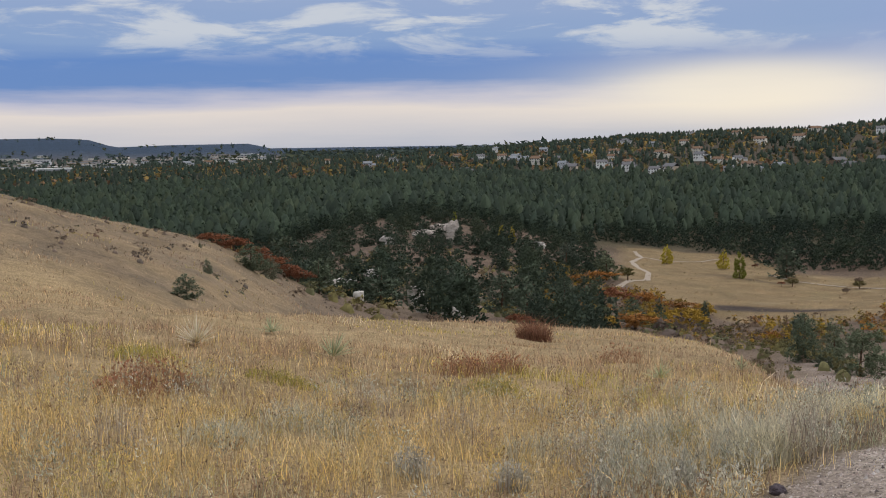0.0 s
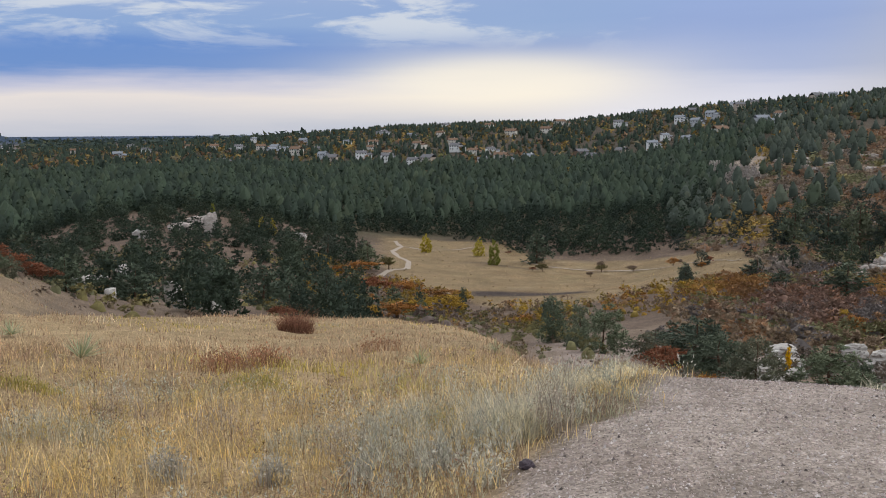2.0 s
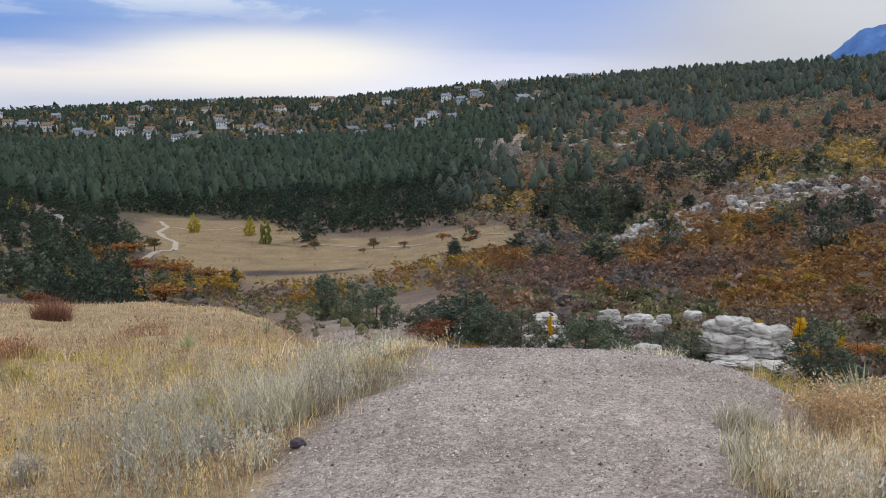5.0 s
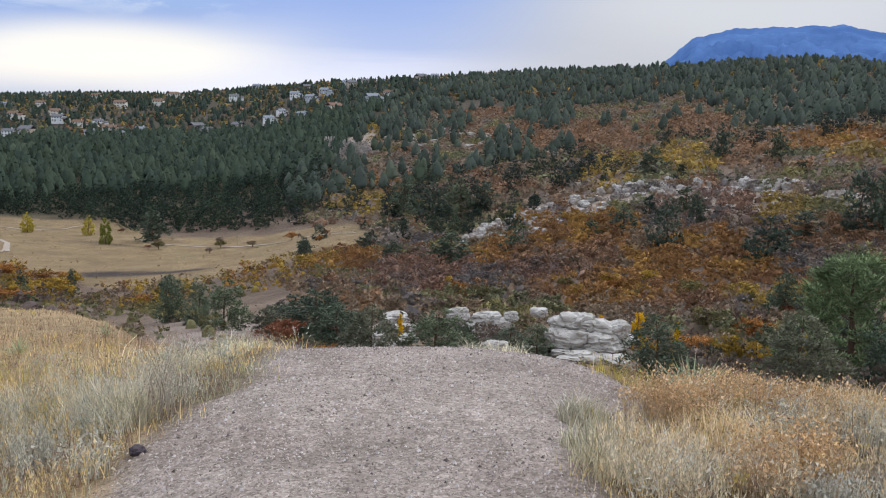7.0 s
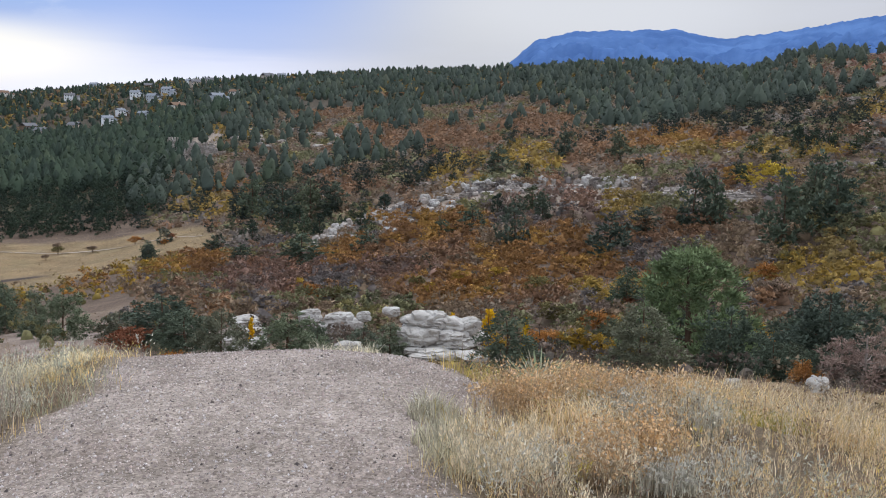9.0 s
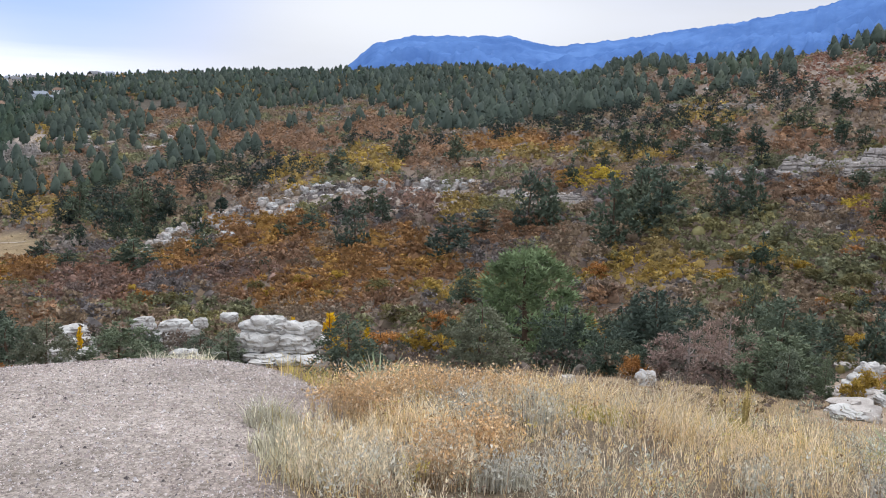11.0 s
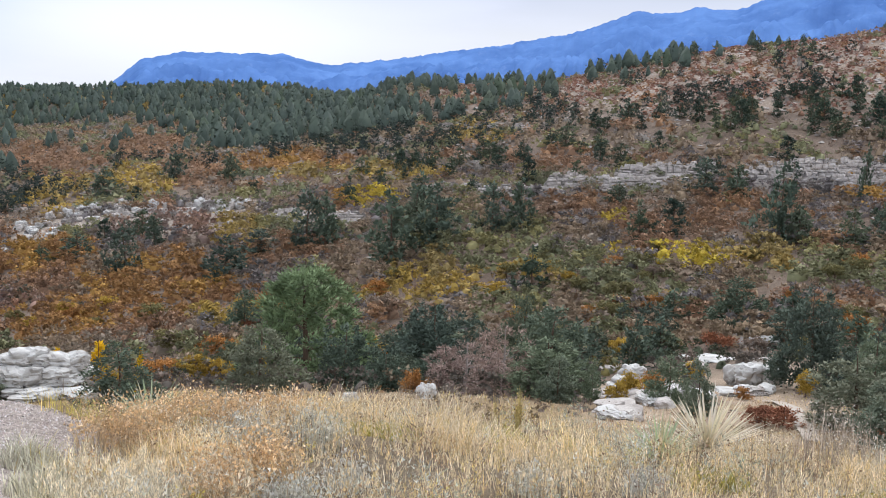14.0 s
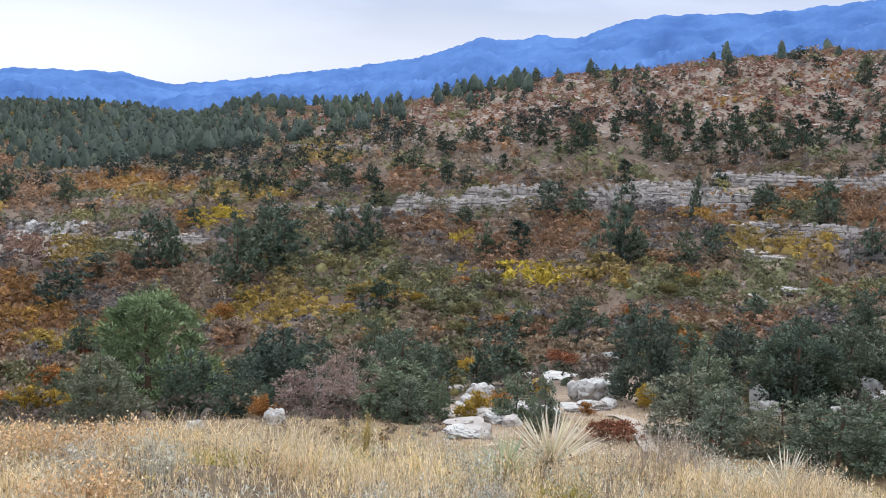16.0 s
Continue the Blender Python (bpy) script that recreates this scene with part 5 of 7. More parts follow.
# ---- rocks ----
def rock_mesh(seed, blocky=0.5, fine=3):
    """A weathered boulder of size about 1, resting on z = 0."""
    bm = bmesh.new()
    bmesh.ops.create_icosphere(bm, subdivisions=fine, radius=0.5)
    off = Vector((seed * 3.1, seed * 1.7, seed * 0.9))
    for v in bm.verts:
        p = v.co.copy()
        e = max(abs(p.x), abs(p.y), abs(p.z)) * 2
        p = p.lerp(p / max(e, 0.01), blocky * 0.6)
        (d1, d2, *_), _ = noise.voronoi(p * 1.9 + off)
        crack = math.exp(-(((d2 - d1) / 0.10) ** 2))
        k = 1 - 0.16 * crack + 0.35 * noise.noise(p * 1.8 + off) + 0.16 * noise.noise(p * 4.3 + off) + 0.08 * noise.noise(p * 9 + off)
        p *= k
        v.co = p
    low = min(v.co.z for v in bm.verts)
    for v in bm.verts:
        v.co.z = max(v.co.z - low - 0.12, -0.1)
    me = bpy.data.meshes.new("rock")
    bm.to_mesh(me)
    bm.free()
    return me


def rock_kind(material, seed, fine=3):
    me = rock_mesh(seed, 0.5, fine)
    me.materials.append(material)
    for p in me.polygons:
        p.use_smooth = True
    me.set_sharp_from_angle(angle=radians(32))
    return me


def strata_mesh(seed):
    """A broken ledge of layered stone, 1 long, deep and high: one worn face of beds, each split by its own joints and set back unevenly, with dark seams between."""
    rng = np.random.RandomState(seed)
    nx, beds = 40, rng.randint(4, 7)
    u = np.linspace(-0.5, 0.5, nx)
    cut = np.r_[-0.12, np.sort(rng.uniform(0.05, 0.92, beds - 1)), 1.0]
    crest = np.zeros(nx)
    at = 0
    while at < nx:
        wide = rng.randint(2, 9)
        crest[at:at + wide] = rng.uniform(0.62, 1.0)
        at += wide
    crest *= 1 - 0.75 * np.abs(2 * u) ** 7
    rows = []
    for b in range(beds):
        setback = -0.45 + 0.32 * b / beds + rng.uniform(-0.09, 0.09)
        step, at = np.zeros(nx), 0
        while at < nx:
            wide = rng.randint(2, 12)
            step[at:at + wide] = rng.uniform(-0.08, 0.08)
            if at:
                step[at] += 0.07
            at += wide
        face = setback + step + 0.8 * np.abs(u) ** 3
        for k, deep in ((0.0, 0.11), (0.14, 0.0), (0.5, -0.01), (0.86, 0.015), (0.97, 0.05)):
            z = cut[b] + (cut[b + 1] - cut[b]) * k
            rows.append((face + deep + rng.uniform(-0.014, 0.014, nx), np.minimum(z, crest) + rng.uniform(-0.01, 0.01, nx)))
    rows.append((np.full(nx, 0.3) + rng.uniform(-0.1, 0.1, nx), crest - 0.03))
    rows.append((np.full(nx, 0.5), np.full(nx, -0.12)))
    grid = np.array([np.stack([u + rng.uniform(-0.006, 0.006, nx), y, z], -1) for y, z in rows])
    n = len(grid)
    i, j = np.meshgrid(np.arange(n - 1), np.arange(nx - 1), indexing="ij")
    faces = np.stack([i * nx + j, i * nx + j + 1, (i + 1) * nx + j + 1, (i + 1) * nx + j], -1).reshape(-1, 4)
    return mesh_from("ledge", grid.reshape(-1, 3), faces, M_ROCK)


def bedded_mesh(seed, beds):
    """A rounded block of pale stone of size 1 on z = 0, worn smooth, with grooves along its beds and a few upright cracks."""
    bm = bmesh.new()
    bmesh.ops.create_icosphere(bm, subdivisions=4, radius=0.5)
    off = Vector((seed * 2.3, seed * 1.1, seed * 0.7))
    for v in bm.verts:
        p = v.co.copy()
        e = (abs(2 * p.x) ** 3.4 + abs(2 * p.y) ** 3.4 + abs(2 * p.z) ** 3.0) ** (1 / 3.2)
        p = p / max(e, 0.2)
        k = 1 + 0.30 * noise.noise(p * 1.5 + off) + 0.16 * noise.noise(p * 3.7 + off) + 0.10 * abs(noise.noise(p * 7 + off)) + 0.05 * noise.noise(p * 15 + off)
        level = (p.z + 0.5) * beds + 0.9 * noise.noise(Vector((p.x, p.y, 0)) * 1.3 + off)
        groove = math.exp(-((abs(level - round(level)) / 0.10) ** 2))
        cell = math.floor(level + 0.5)
        k *= 1 - 0.16 * groove + 0.20 * noise.noise(Vector((cell * 5.1, seed, 0)))
        (d1, d2, *_), _ = noise.voronoi(Vector((p.x, p.y, cell * 0.7)) * 2.2 + off)
        k *= 1 - 0.20 * math.exp(-(((d2 - d1) / 0.09) ** 2))
        slant = 0.25 * noise.noise(Vector((cell * 3.3, seed, 1))) * p.x
        v.co = Vector((p.x * k, p.y * k, (p.z + slant) * (0.5 + 0.5 * k) + 0.42))
    me = bpy.data.meshes.new("rock")
    bm.to_mesh(me)
    bm.free()
    me.materials.append(M_WHITE)
    for f in me.polygons:
        f.use_smooth = True
    me.set_sharp_from_angle(angle=radians(24))
    return me


BEDDED = [bedded_mesh(380 + k, 2 + k % 3) for k in range(6)]
BOULDERS = [rock_kind(M_WHITE, 300 + k, 4) for k in range(6)]
LEDGES = [rock_kind(M_ROCK, 340 + k) for k in range(6)]
STRATA = [strata_mesh(360 + k) for k in range(8)]


def rock(meshes, az, r, sx, sy, sz, label, turn=None, name="boulder", group="", up=0.0):
    p = place(az, r)
    ob = new(name, meshes[pick.randrange(len(meshes))])
    ob.matrix_basis = pose(p.x, p.y, p.z + up - 0.06 * sz, pick.uniform(-5, 5), pick.uniform(-5, 5), -az + (pick.uniform(-25, 25) if turn is None else turn)) @ Matrix.Diagonal((sx, sy, sz, 1))
    return tagged(ob, label, "rock", group)


# the pale outcrop just below the end of the track
# heading, elevation of the foot, width and height in degrees
OUTCROP = [(43.5, -12.30, 1.7, 0.75), (44.3, -12.24, 2.0, 1.15), (45.3, -12.45, 1.8, 0.85), (43.2, -13.05, 1.5, 0.8), (44.4, -13.1, 1.9, 0.8), (45.6, -13.2, 1.9, 0.8), (46.58, -12.42, 1.26, 0.79), (44.66, -13.68, 1.65, 0.66), (38.81, -12.45, 1.48, 1.06), (39.42, -12.59, 1.35, 0.82), (38.35, -12.95, 1.62, 0.99), (37.12, -11.99, 1.09, 0.73), (40.27, -11.91, 0.69, 0.46), (41.90, -11.59, 0.96, 0.40), (33.29, -12.18, 1.52, 0.59), (33.87, -13.02, 1.38, 0.73), (34.18, -13.48, 1.06, 0.66), (33.51, -13.68, 1.19, 0.40), (32.30, -13.68, 1.12, 0.99), (32.77, -13.78, 1.06, 0.49), (29.95, -13.22, 0.79, 0.43), (37.82, -13.45, 0.86, 0.30)]
for n, (az, el, w, h) in enumerate(OUTCROP):
    r = 48.0 + 0.9 * (el + 13.7) if n < 7 else at_lift(az, el, 46, 90)
    rest = 1.6 + r * math.tan(radians(el)) - place(az, r).z
    # each block of the stack reaches down to the one that it lies on
    down = min(rest, 0.3)
    wide, tall = r * radians(w), r * radians(h)
    rock((BEDDED, BOULDERS)[n % 3 == 1], az, r, wide * 1.1, wide * 0.9, tall + down, "smooth white sandstone block of the outcrop" if n < 13 else "pale tan sandstone block between the junipers", pick.uniform(-12, 12), group="white outcrop", up=rest - down)
for n in range(26):
    az, r = pick.uniform(42.8, 46.9), pick.uniform(46.6, 50.5)
    w = pick.uniform(0.5, 1.2)
    rock((BEDDED, BOULDERS)[n % 2], az, r, w * 1.3, w, w * pick.uniform(0.35, 0.6), "weathered white sandstone block of the outcrop", group="white outcrop", up=max(0.0, (r - 47.2) * 0.35))
for n in range(16):
    az, r = pick.uniform(36.8, 42.6), pick.uniform(48, 50.5)
    w = pick.uniform(0.4, 1.1)
    rock(BEDDED, az, r, w, w * 0.8, w * pick.uniform(0.5, 0.8), "white sandstone block between the junipers", group="white outcrop")
for az, r, w, d, h in [(30.6, 50, 0.9, 0.8, 0.5), (31.8, 46, 1.4, 1.0, 0.4), (62.0, 50, 0.8, 0.7, 0.7), (66.5, 52, 1.0, 0.9, 1.0), (34.0, 46, 0.7, 0.7, 0.9), (78.6, 68, 1.8, 1.6, 1.9), (77.9, 66, 1.2, 1.2, 1.2), (85.0, 69, 2.2, 2.0, 1.9),
                      (86.2, 69, 1.7, 1.5, 1.5), (84.2, 70, 1.4, 1.4, 1.6), (94.4, 62, 1.3, 1.2, 2.0), (94.9, 60, 1.2, 1.0, 1.2), (99.8, 66, 1.8, 1.5, 2.2), (101.0, 62, 1.5, 1.4, 1.4), (98.6, 58, 1.2, 1.0, 0.8)]:
    rock(BOULDERS, az, r, w, d, h, "pale weathered boulder between the junipers", group="pale boulders")
SLAB_AT = [(77.82, -14.78, 2.31, 1.06), (78.21, -13.64, 1.81, 0.73), (78.70, -13.17, 1.65, 0.76), (78.93, -10.70, 1.12, 0.66), (77.17, -12.72, 1.19, 0.73), (81.14, -11.76, 0.99, 0.43), (81.99, -12.27, 1.32, 0.99), (83.28, -11.65, 1.98, 0.26), (84.55, -10.67, 1.32, 1.32), (85.69, -10.76, 1.45, 1.32), (85.90, -11.80, 1.98, 0.76), (84.01, -13.33, 1.65, 0.40), (80.14, -11.68, 1.12, 0.40), (94.41, -9.61, 0.99, 1.65), (94.00, -10.33, 0.86, 0.40), (99.95, -9.97, 1.32, 1.32), (94.09, -6.67, 1.65, 0.99), (95.54, -6.09, 1.98, 0.66), (100.32, -9.33, 0.66, 1.32)]
for n, (az, el, w, h) in enumerate(SLAB_AT):
    r = at_lift(az, el, 36, 200)
    rock((LEDGES, BEDDED)[n % 2], az, r, r * radians(w) * 1.1, r * radians(w), r * radians(h) * 0.6, "pale bedded sandstone slab between the junipers", pick.uniform(-15, 15), "rock_slab", "pale slabs")
for n in range(40):
    az, r = pick.uniform(76.4, 86.5), pick.uniform(45, 66)
    if az < 79.5 + (r - 45) * 0.32 or r > 60:
        rock((LEDGES, STRATA, BEDDED)[n % 3], az, r, pick.uniform(0.7, 1.9), pick.uniform(0.9, 2.0), pick.uniform(0.35, 0.8), "flat pale sandstone slab in the slope", None, "rock_slab", "pale slabs")

# long ledges of sandstone across the hillside
LEDGE_LINE = [(37.0, -7.7), (40.2, -6.5), (43.2, -5.35), (46.3, -4.35), (51.0, -3.95), (55.8, -3.9)]


for n in range(250):
    az = pick.uniform(37.0, 56.0)
    top = float(np.interp(az, [p[0] for p in LEDGE_LINE], [p[1] for p in LEDGE_LINE]))
    drop = pick.choice([-0.2, 0, 0, 0.1, 0.25, 0.45, 0.7, 1.0, 1.3])
    r = at_lift(az, top - drop, 140, 300)
    s = pick.uniform(0.7, 1.4)
    rock((BOULDERS, STRATA, BOULDERS, LEDGES)[n % 4], az, r, (3.0 if n % 4 == 1 else 1.5) * s, 1.6 * s, (1.9 if drop < 0.2 else 1.2) * s, "pale sandstone block of the hillside ledge", pick.uniform(-35, 35), "ledge_block", "hillside ledge")
for lo, hi, el, tall, count in [(66.0, 73.5, -2.75, 1.8, 14), (73.5, 80.5, -2.15, 2.0, 16), (77.5, 82.0, -1.5, 2.6, 16), (84.0, 92.5, -1.75, 2.8, 30), (84.5, 91.0, -0.95, 2.2, 20), (91.0, 101, -0.2, 2.2, 22), (93, 102, -2.9, 1.6, 16), (57.5, 62, -4.6, 1.8, 10), (88.5, 95, -4.4, 1.0, 8), (62, 72, 1.1, 1.5, 12), (45, 62, 0.6, 1.6, 16)]:
    for n in range(count):
        az = lo + (hi - lo) * (n + pick.uniform(0.1, 0.9)) / count
        r = at_lift(az, el + pick.uniform(-0.22, 0.12), 130, 480)
        s = pick.uniform(0.75, 1.3)
        rock(STRATA, az, r, 6.0 * s, 3.0 * s, tall * 1.2 * s, "layered grey-tan sandstone ledge", pick.uniform(-10, 10), "ledge_rock", "layered ledges")
# the small cliff over the forest edge
for n in range(14):
    az = 29.4 + n * 0.17
    rock(STRATA, az + pick.uniform(-0.05, 0.05), at_lift(az, -2.6 - 0.08 * (n % 3), 330, 640), 4.6, 3.6, pick.uniform(7, 11) * (0.8 + 0.3 * (n < 2)), "tall tan sandstone cliff block", pick.uniform(-20, 20), "cliff_block", "cliff")
for n in range(26):
    az = pick.uniform(32, 40)
    rock(LEDGES, az, at_lift(az, pick.uniform(-2.2, -0.9), 330, 640), 5, 3, pick.uniform(1.6, 3.2), "tan sandstone block over the forest edge", None, "cliff_block", "cliff")
for az, r, w, h in [(-0.9, 300, 8, 4), (-0.1, 305, 6, 5), (0.6, 290, 4, 9), (-3.0, 280, 5, 3), (5.6, 345, 6, 3), (-1.5, 112, 2, 3.2), (-1.2, 104, 1.6, 2.2), (0.4, 98, 1.6, 1.4), (1.0, 99, 1.0, 1.2), (-6.5, 118, 1.6, 2.2), (-4.9, 105, 1.2, 1.4), (-5.8, 160, 4, 2.4), (-4.0, 190, 4, 2.6)]:
    rock(LEDGES if h > 3.5 else BOULDERS, az, r, w, w * 0.7, h, "pale rock standing out of the pine knoll", group="knoll rocks")


def scree():
    """Small pale stones strewn over the stony slope, in one mesh."""
    rng = np.random.RandomState(91)
    x, y = scatter(2.9, 60, 112, 110, 430, 92, lambda x, y, a, r, el: np.clip(0.10 + 0.5 * clump(x, y, 30, 93, 0.1), 0, 1) * np.interp(el, [-10, -4, 1, 3], [0.1, 0.4, 0.8, 1.6]))
    s = rng.uniform(0.25, 0.9, len(x)) ** 1.3
    z = height(x, y)
    octa = np.array([(1, 0, 0), (0, 1, 0), (-1, 0, 0), (0, -1, 0), (0, 0, 0.8), (0, 0, -0.5)], float)
    tri = np.array([(0, 1, 4), (1, 2, 4), (2, 3, 4), (3, 0, 4), (1, 0, 5), (2, 1, 5), (3, 2, 5), (0, 3, 5)])
    verts = octa[None] * rng.uniform(0.6, 1.3, (len(x), 6, 1)) * s[:, None, None] * np.array([1.4, 1.4, 0.8]) + np.stack([x, y, z], 1)[:, None]
    faces = (tri[None] + 6 * np.arange(len(x))[:, None, None]).reshape(-1, 3)
    tagged(new("scree", mesh_from("scree", verts.reshape(-1, 3), faces, M_ROCK)), "pale stones strewn over the hillside", "stones", kind="stuff")


scree()


# ---- houses on the ridge and the town beyond ----
def plain_paint(name, c, rough=0.8):
    return surface(name, lambda g: g[2](noise_at(g, 0.7, 5.0, 0.6, "object"), tuple(v * 0.86 for v in c), tuple(min(v * 1.1, 0.9) for v in c)), rough, None, 0.2)


WALLS = [plain_paint("siding " + n, c) for n, c in (("white", (0.80, 0.80, 0.79)), ("tan", (0.46, 0.39, 0.32)), ("grey", (0.44, 0.46, 0.49)), ("cream", (0.68, 0.64, 0.57)), ("brown", (0.20, 0.14, 0.10)))]
ROOFS = [plain_paint("shingles " + n, c, 0.95) for n, c in (("grey", (0.16, 0.16, 0.17)), ("brown", (0.20, 0.13, 0.09)), ("slate", (0.24, 0.26, 0.29)))]
M_PANE = surface("dark window glass", (0.03, 0.035, 0.045), 0.1, None, 0.5)
M_TRIM = surface("white trim", (0.75, 0.75, 0.73), 0.6)


def block(x0, x1, y0, y1, z0, z1):
    v = np.array([(x, y, z) for z in (z0, z1) for x, y in ((x0, y0), (x1, y0), (x1, y1), (x0, y1))], float)
    f = np.array([(0, 3, 2, 1), (4, 5, 6, 7), (0, 1, 5, 4), (1, 2, 6, 5), (2, 3, 7, 6), (3, 0, 4, 7)])
    return v, f


def gable(x0, x1, y0, y1, z, top, over=0.5, thick=0.3):
    """A pitched roof with thickness, ridge along x."""
    x0, x1, y0, y1 = x0 - over, x1 + over, y0 - over, y1 + over
    ym = (y0 + y1) / 2
    ring = [(y0, z), (ym, top), (y1, z), (y1, z - thick), (ym, top - thick), (y0, z - thick)]
    v = np.array([(x, y, h) for x in (x0, x1) for y, h in ring], float)
    f = np.array([(0, 1, 7, 6), (1, 2, 8, 7), (2, 3, 9, 8), (3, 4, 10, 9), (4, 5, 11, 10), (5, 0, 6, 11), (0, 5, 4, 1), (1, 4, 3, 2), (6, 7, 10, 11), (7, 8, 9, 10)])
    return v, f


def house_proto(seed, wall, roof, w, d, h, wing):
    """A gabled house whose front looks to -y: walls, roof, wing, windows, door, chimney."""
    rng = random.Random(seed)
    base = new("house")
    part("wall", mesh_from("wall", *block(-w / 2, w / 2, -d / 2, d / 2, -2.5, h), wall), base)
    top = part("roof", mesh_from("roof", *gable(-w / 2, w / 2, -d / 2, d / 2, h, h + d * 0.3), roof), base, "shingled gable roof")
    part("chimney", mesh_from("chimney", *block(w * 0.2, w * 0.2 + 0.9, 0.5, 1.4, h, h + d * 0.3 + 0.9), wall), top)
    if wing:
        part("wing", mesh_from("wing", *block(w / 2 - 0.3, w / 2 + wing, -d / 2 - 1.5, d / 4, -2.5, h * 0.62), wall), base)
        part("wing_roof", mesh_from("wing_roof", *gable(w / 2 - 0.3, w / 2 + wing, -d / 2 - 1.5, d / 4, h * 0.62, h * 0.62 + d * 0.22), roof), base)
    for floor in range(max(1, int(h // 2.8))):
        n = max(2, int(w // 3.2))
        for k in range(n):
            x = -w / 2 + w * (k + 0.5) / n
            z = 0.9 + 2.9 * floor
            if floor == 0 and k == n // 2:
                part("door", mesh_from("door", *block(x - 0.5, x + 0.5, -d / 2 - 0.06, -d / 2 + 0.05, 0, 2.1), M_TRIM), base, "white front door")
                continue
            frame_ob = part("window", mesh_from("window", *block(x - 0.85, x + 0.85, -d / 2 - 0.07, -d / 2 + 0.05, z, z + 1.5), M_TRIM), base)
            part("pane", mesh_from("pane", *block(x - 0.72, x + 0.72, -d / 2 - 0.10, -d / 2 - 0.06, z + 0.12, z + 1.38), M_PANE), frame_ob)
    return base


HOUSES = [house_proto(400 + k, WALLS[w], ROOFS[r], *size) for k, (w, r, size) in enumerate([(0, 0, (13, 9, 5.8, 6)), (3, 1, (14, 10, 5.6, 0)), (2, 2, (12, 9, 6.0, 5)), (3, 1, (15, 10, 5.8, 7)), (4, 0, (14, 10, 3.4, 6)), (0, 2, (11, 8, 6.2, 4)), (1, 0, (13, 11, 6.0, 0))])]
HOUSE_LABEL = ["white two-storey house with a grey shingle roof", "cream two-storey house with a brown roof", "grey-sided house with a slate roof", "cream house with a brown roof and garage wing", "low brown ranch house with a grey roof", "white house with a slate roof", "large tan house with a grey roof"]
HOUSE_AT = [(5.6, 938), (9.3, 851), (10.8, 805), (15.8, 848), (18.1, 743), (19.0, 761), (20.8, 753), (24.3, 768), (26.7, 835), (27.9, 772), (29.2, 938), (29.7, 764), (31.9, 775), (27.5, 959), (26.0, 789), (1.4, 859), (-0.7, 769), (4.2, 989), (12.3, 770), (13.2, 782), (14.8, 887), (7.6, 811), (9.9, 925), (22.6, 737), (22.0, 803), (32.9, 797), (20.0, 1062), (10.4, 1167), (13.9, 1081), (16.4, 749)]
HOUSE_MORE = [(6.7, 957), (30.7, 1000), (28.4, 895), (5.0, 979), (4.4, 1008), (2.0, 1048), (1.0, 1140), (-11.2, 1450), (-13.2, 1400), (-14.4, 1398), (-11.9, 1350), (14.6, 960), (16.8, 853), (17.4, 790), (10.0, 984), (10.8, 859), (7.1, 868), (3.6, 1041), (-3.5, 1349), (12.6, 941)]
for az in range(-6, 40, 2):
    HOUSE_MORE.append((az + pick.uniform(-0.8, 0.8), pick.uniform(1000, 1330)))
for n, (az, r) in enumerate(HOUSE_AT + HOUSE_MORE):
    p = place(az, r)
    k = pick.randrange(len(HOUSES))
    s = pick.uniform(0.56, 0.82)
    tagged(copy_thing(HOUSES[k], pose(p.x, p.y, p.z + 1.6, 0, 0, -az + pick.uniform(-40, 40)) @ Matrix.Scale(s, 4)), HOUSE_LABEL[k], "house", "houses on the ridge")


def warehouse(seed):
    rng = random.Random(seed)
    base = new("warehouse")
    w, d, h = rng.uniform(30, 80), rng.uniform(20, 40), rng.uniform(6, 11)
    part("wall", mesh_from("wall", *block(-w / 2, w / 2, -d / 2, d / 2, -6, h), WALLS[rng.choice([0, 2, 3, 1])]), base)
    part("roof", mesh_from("roof", *block(-w / 2 - 0.6, w / 2 + 0.6, -d / 2 - 0.6, d / 2 + 0.6, h, h + 1.2), WALLS[0] if rng.random() < 0.5 else ROOFS[2]), base)
    for k in range(int(w // 12)):
        x = -w / 2 + 6 + 12 * k
        part("window", mesh_from("window", *block(x - 3.5, x + 3.5, -d / 2 - 0.3, -d / 2, h * 0.45, h * 0.75), M_PANE), base)
    return base


SHEDS = [warehouse(500 + k) for k in range(7)]
for n in range(70):
    az, r = pick.uniform(-31, -9.5), pick.uniform(1250, 3000)
    p = place(az, r)
    s = pick.uniform(0.4, 0.75)
    tagged(copy_thing(SHEDS[n % 7], pose(p.x, p.y, p.z, 0, 0, -az + pick.uniform(-30, 30)) @ Matrix.Scale(s, 4)), "pale flat-roofed commercial building in the town", "building", "town buildings")


def footpath(name, line, wide, label, colour):
    """A worn footpath laid on the ground along headings and distances."""
    pts = [place(a, r) for a, r in line]
    fine = []
    for p, q in zip(pts, pts[1:]):
        n = max(2, int((q - p).length / 3))
        fine += [p.lerp(q, k / n) for k in range(n)]
    fine.append(pts[-1])
    verts = []
    for i, p in enumerate(fine):
        d = (fine[min(i + 1, len(fine) - 1)] - fine[max(i - 1, 0)])
        side = Vector((-d.y, d.x, 0)).normalized() * wide * (0.8 + 0.4 * noise.noise(p * 0.15))
        for k in (-1, 1):
            q = p + side * k
            verts.append((q.x, q.y, float(height(q.x, q.y)) + 0.12))
    faces = [(2 * i, 2 * i + 1, 2 * i + 3, 2 * i + 2) for i in range(len(fine) - 1)]
    tagged(new(name, mesh_from(name, verts, faces, colour)), label, "path", kind="structure")


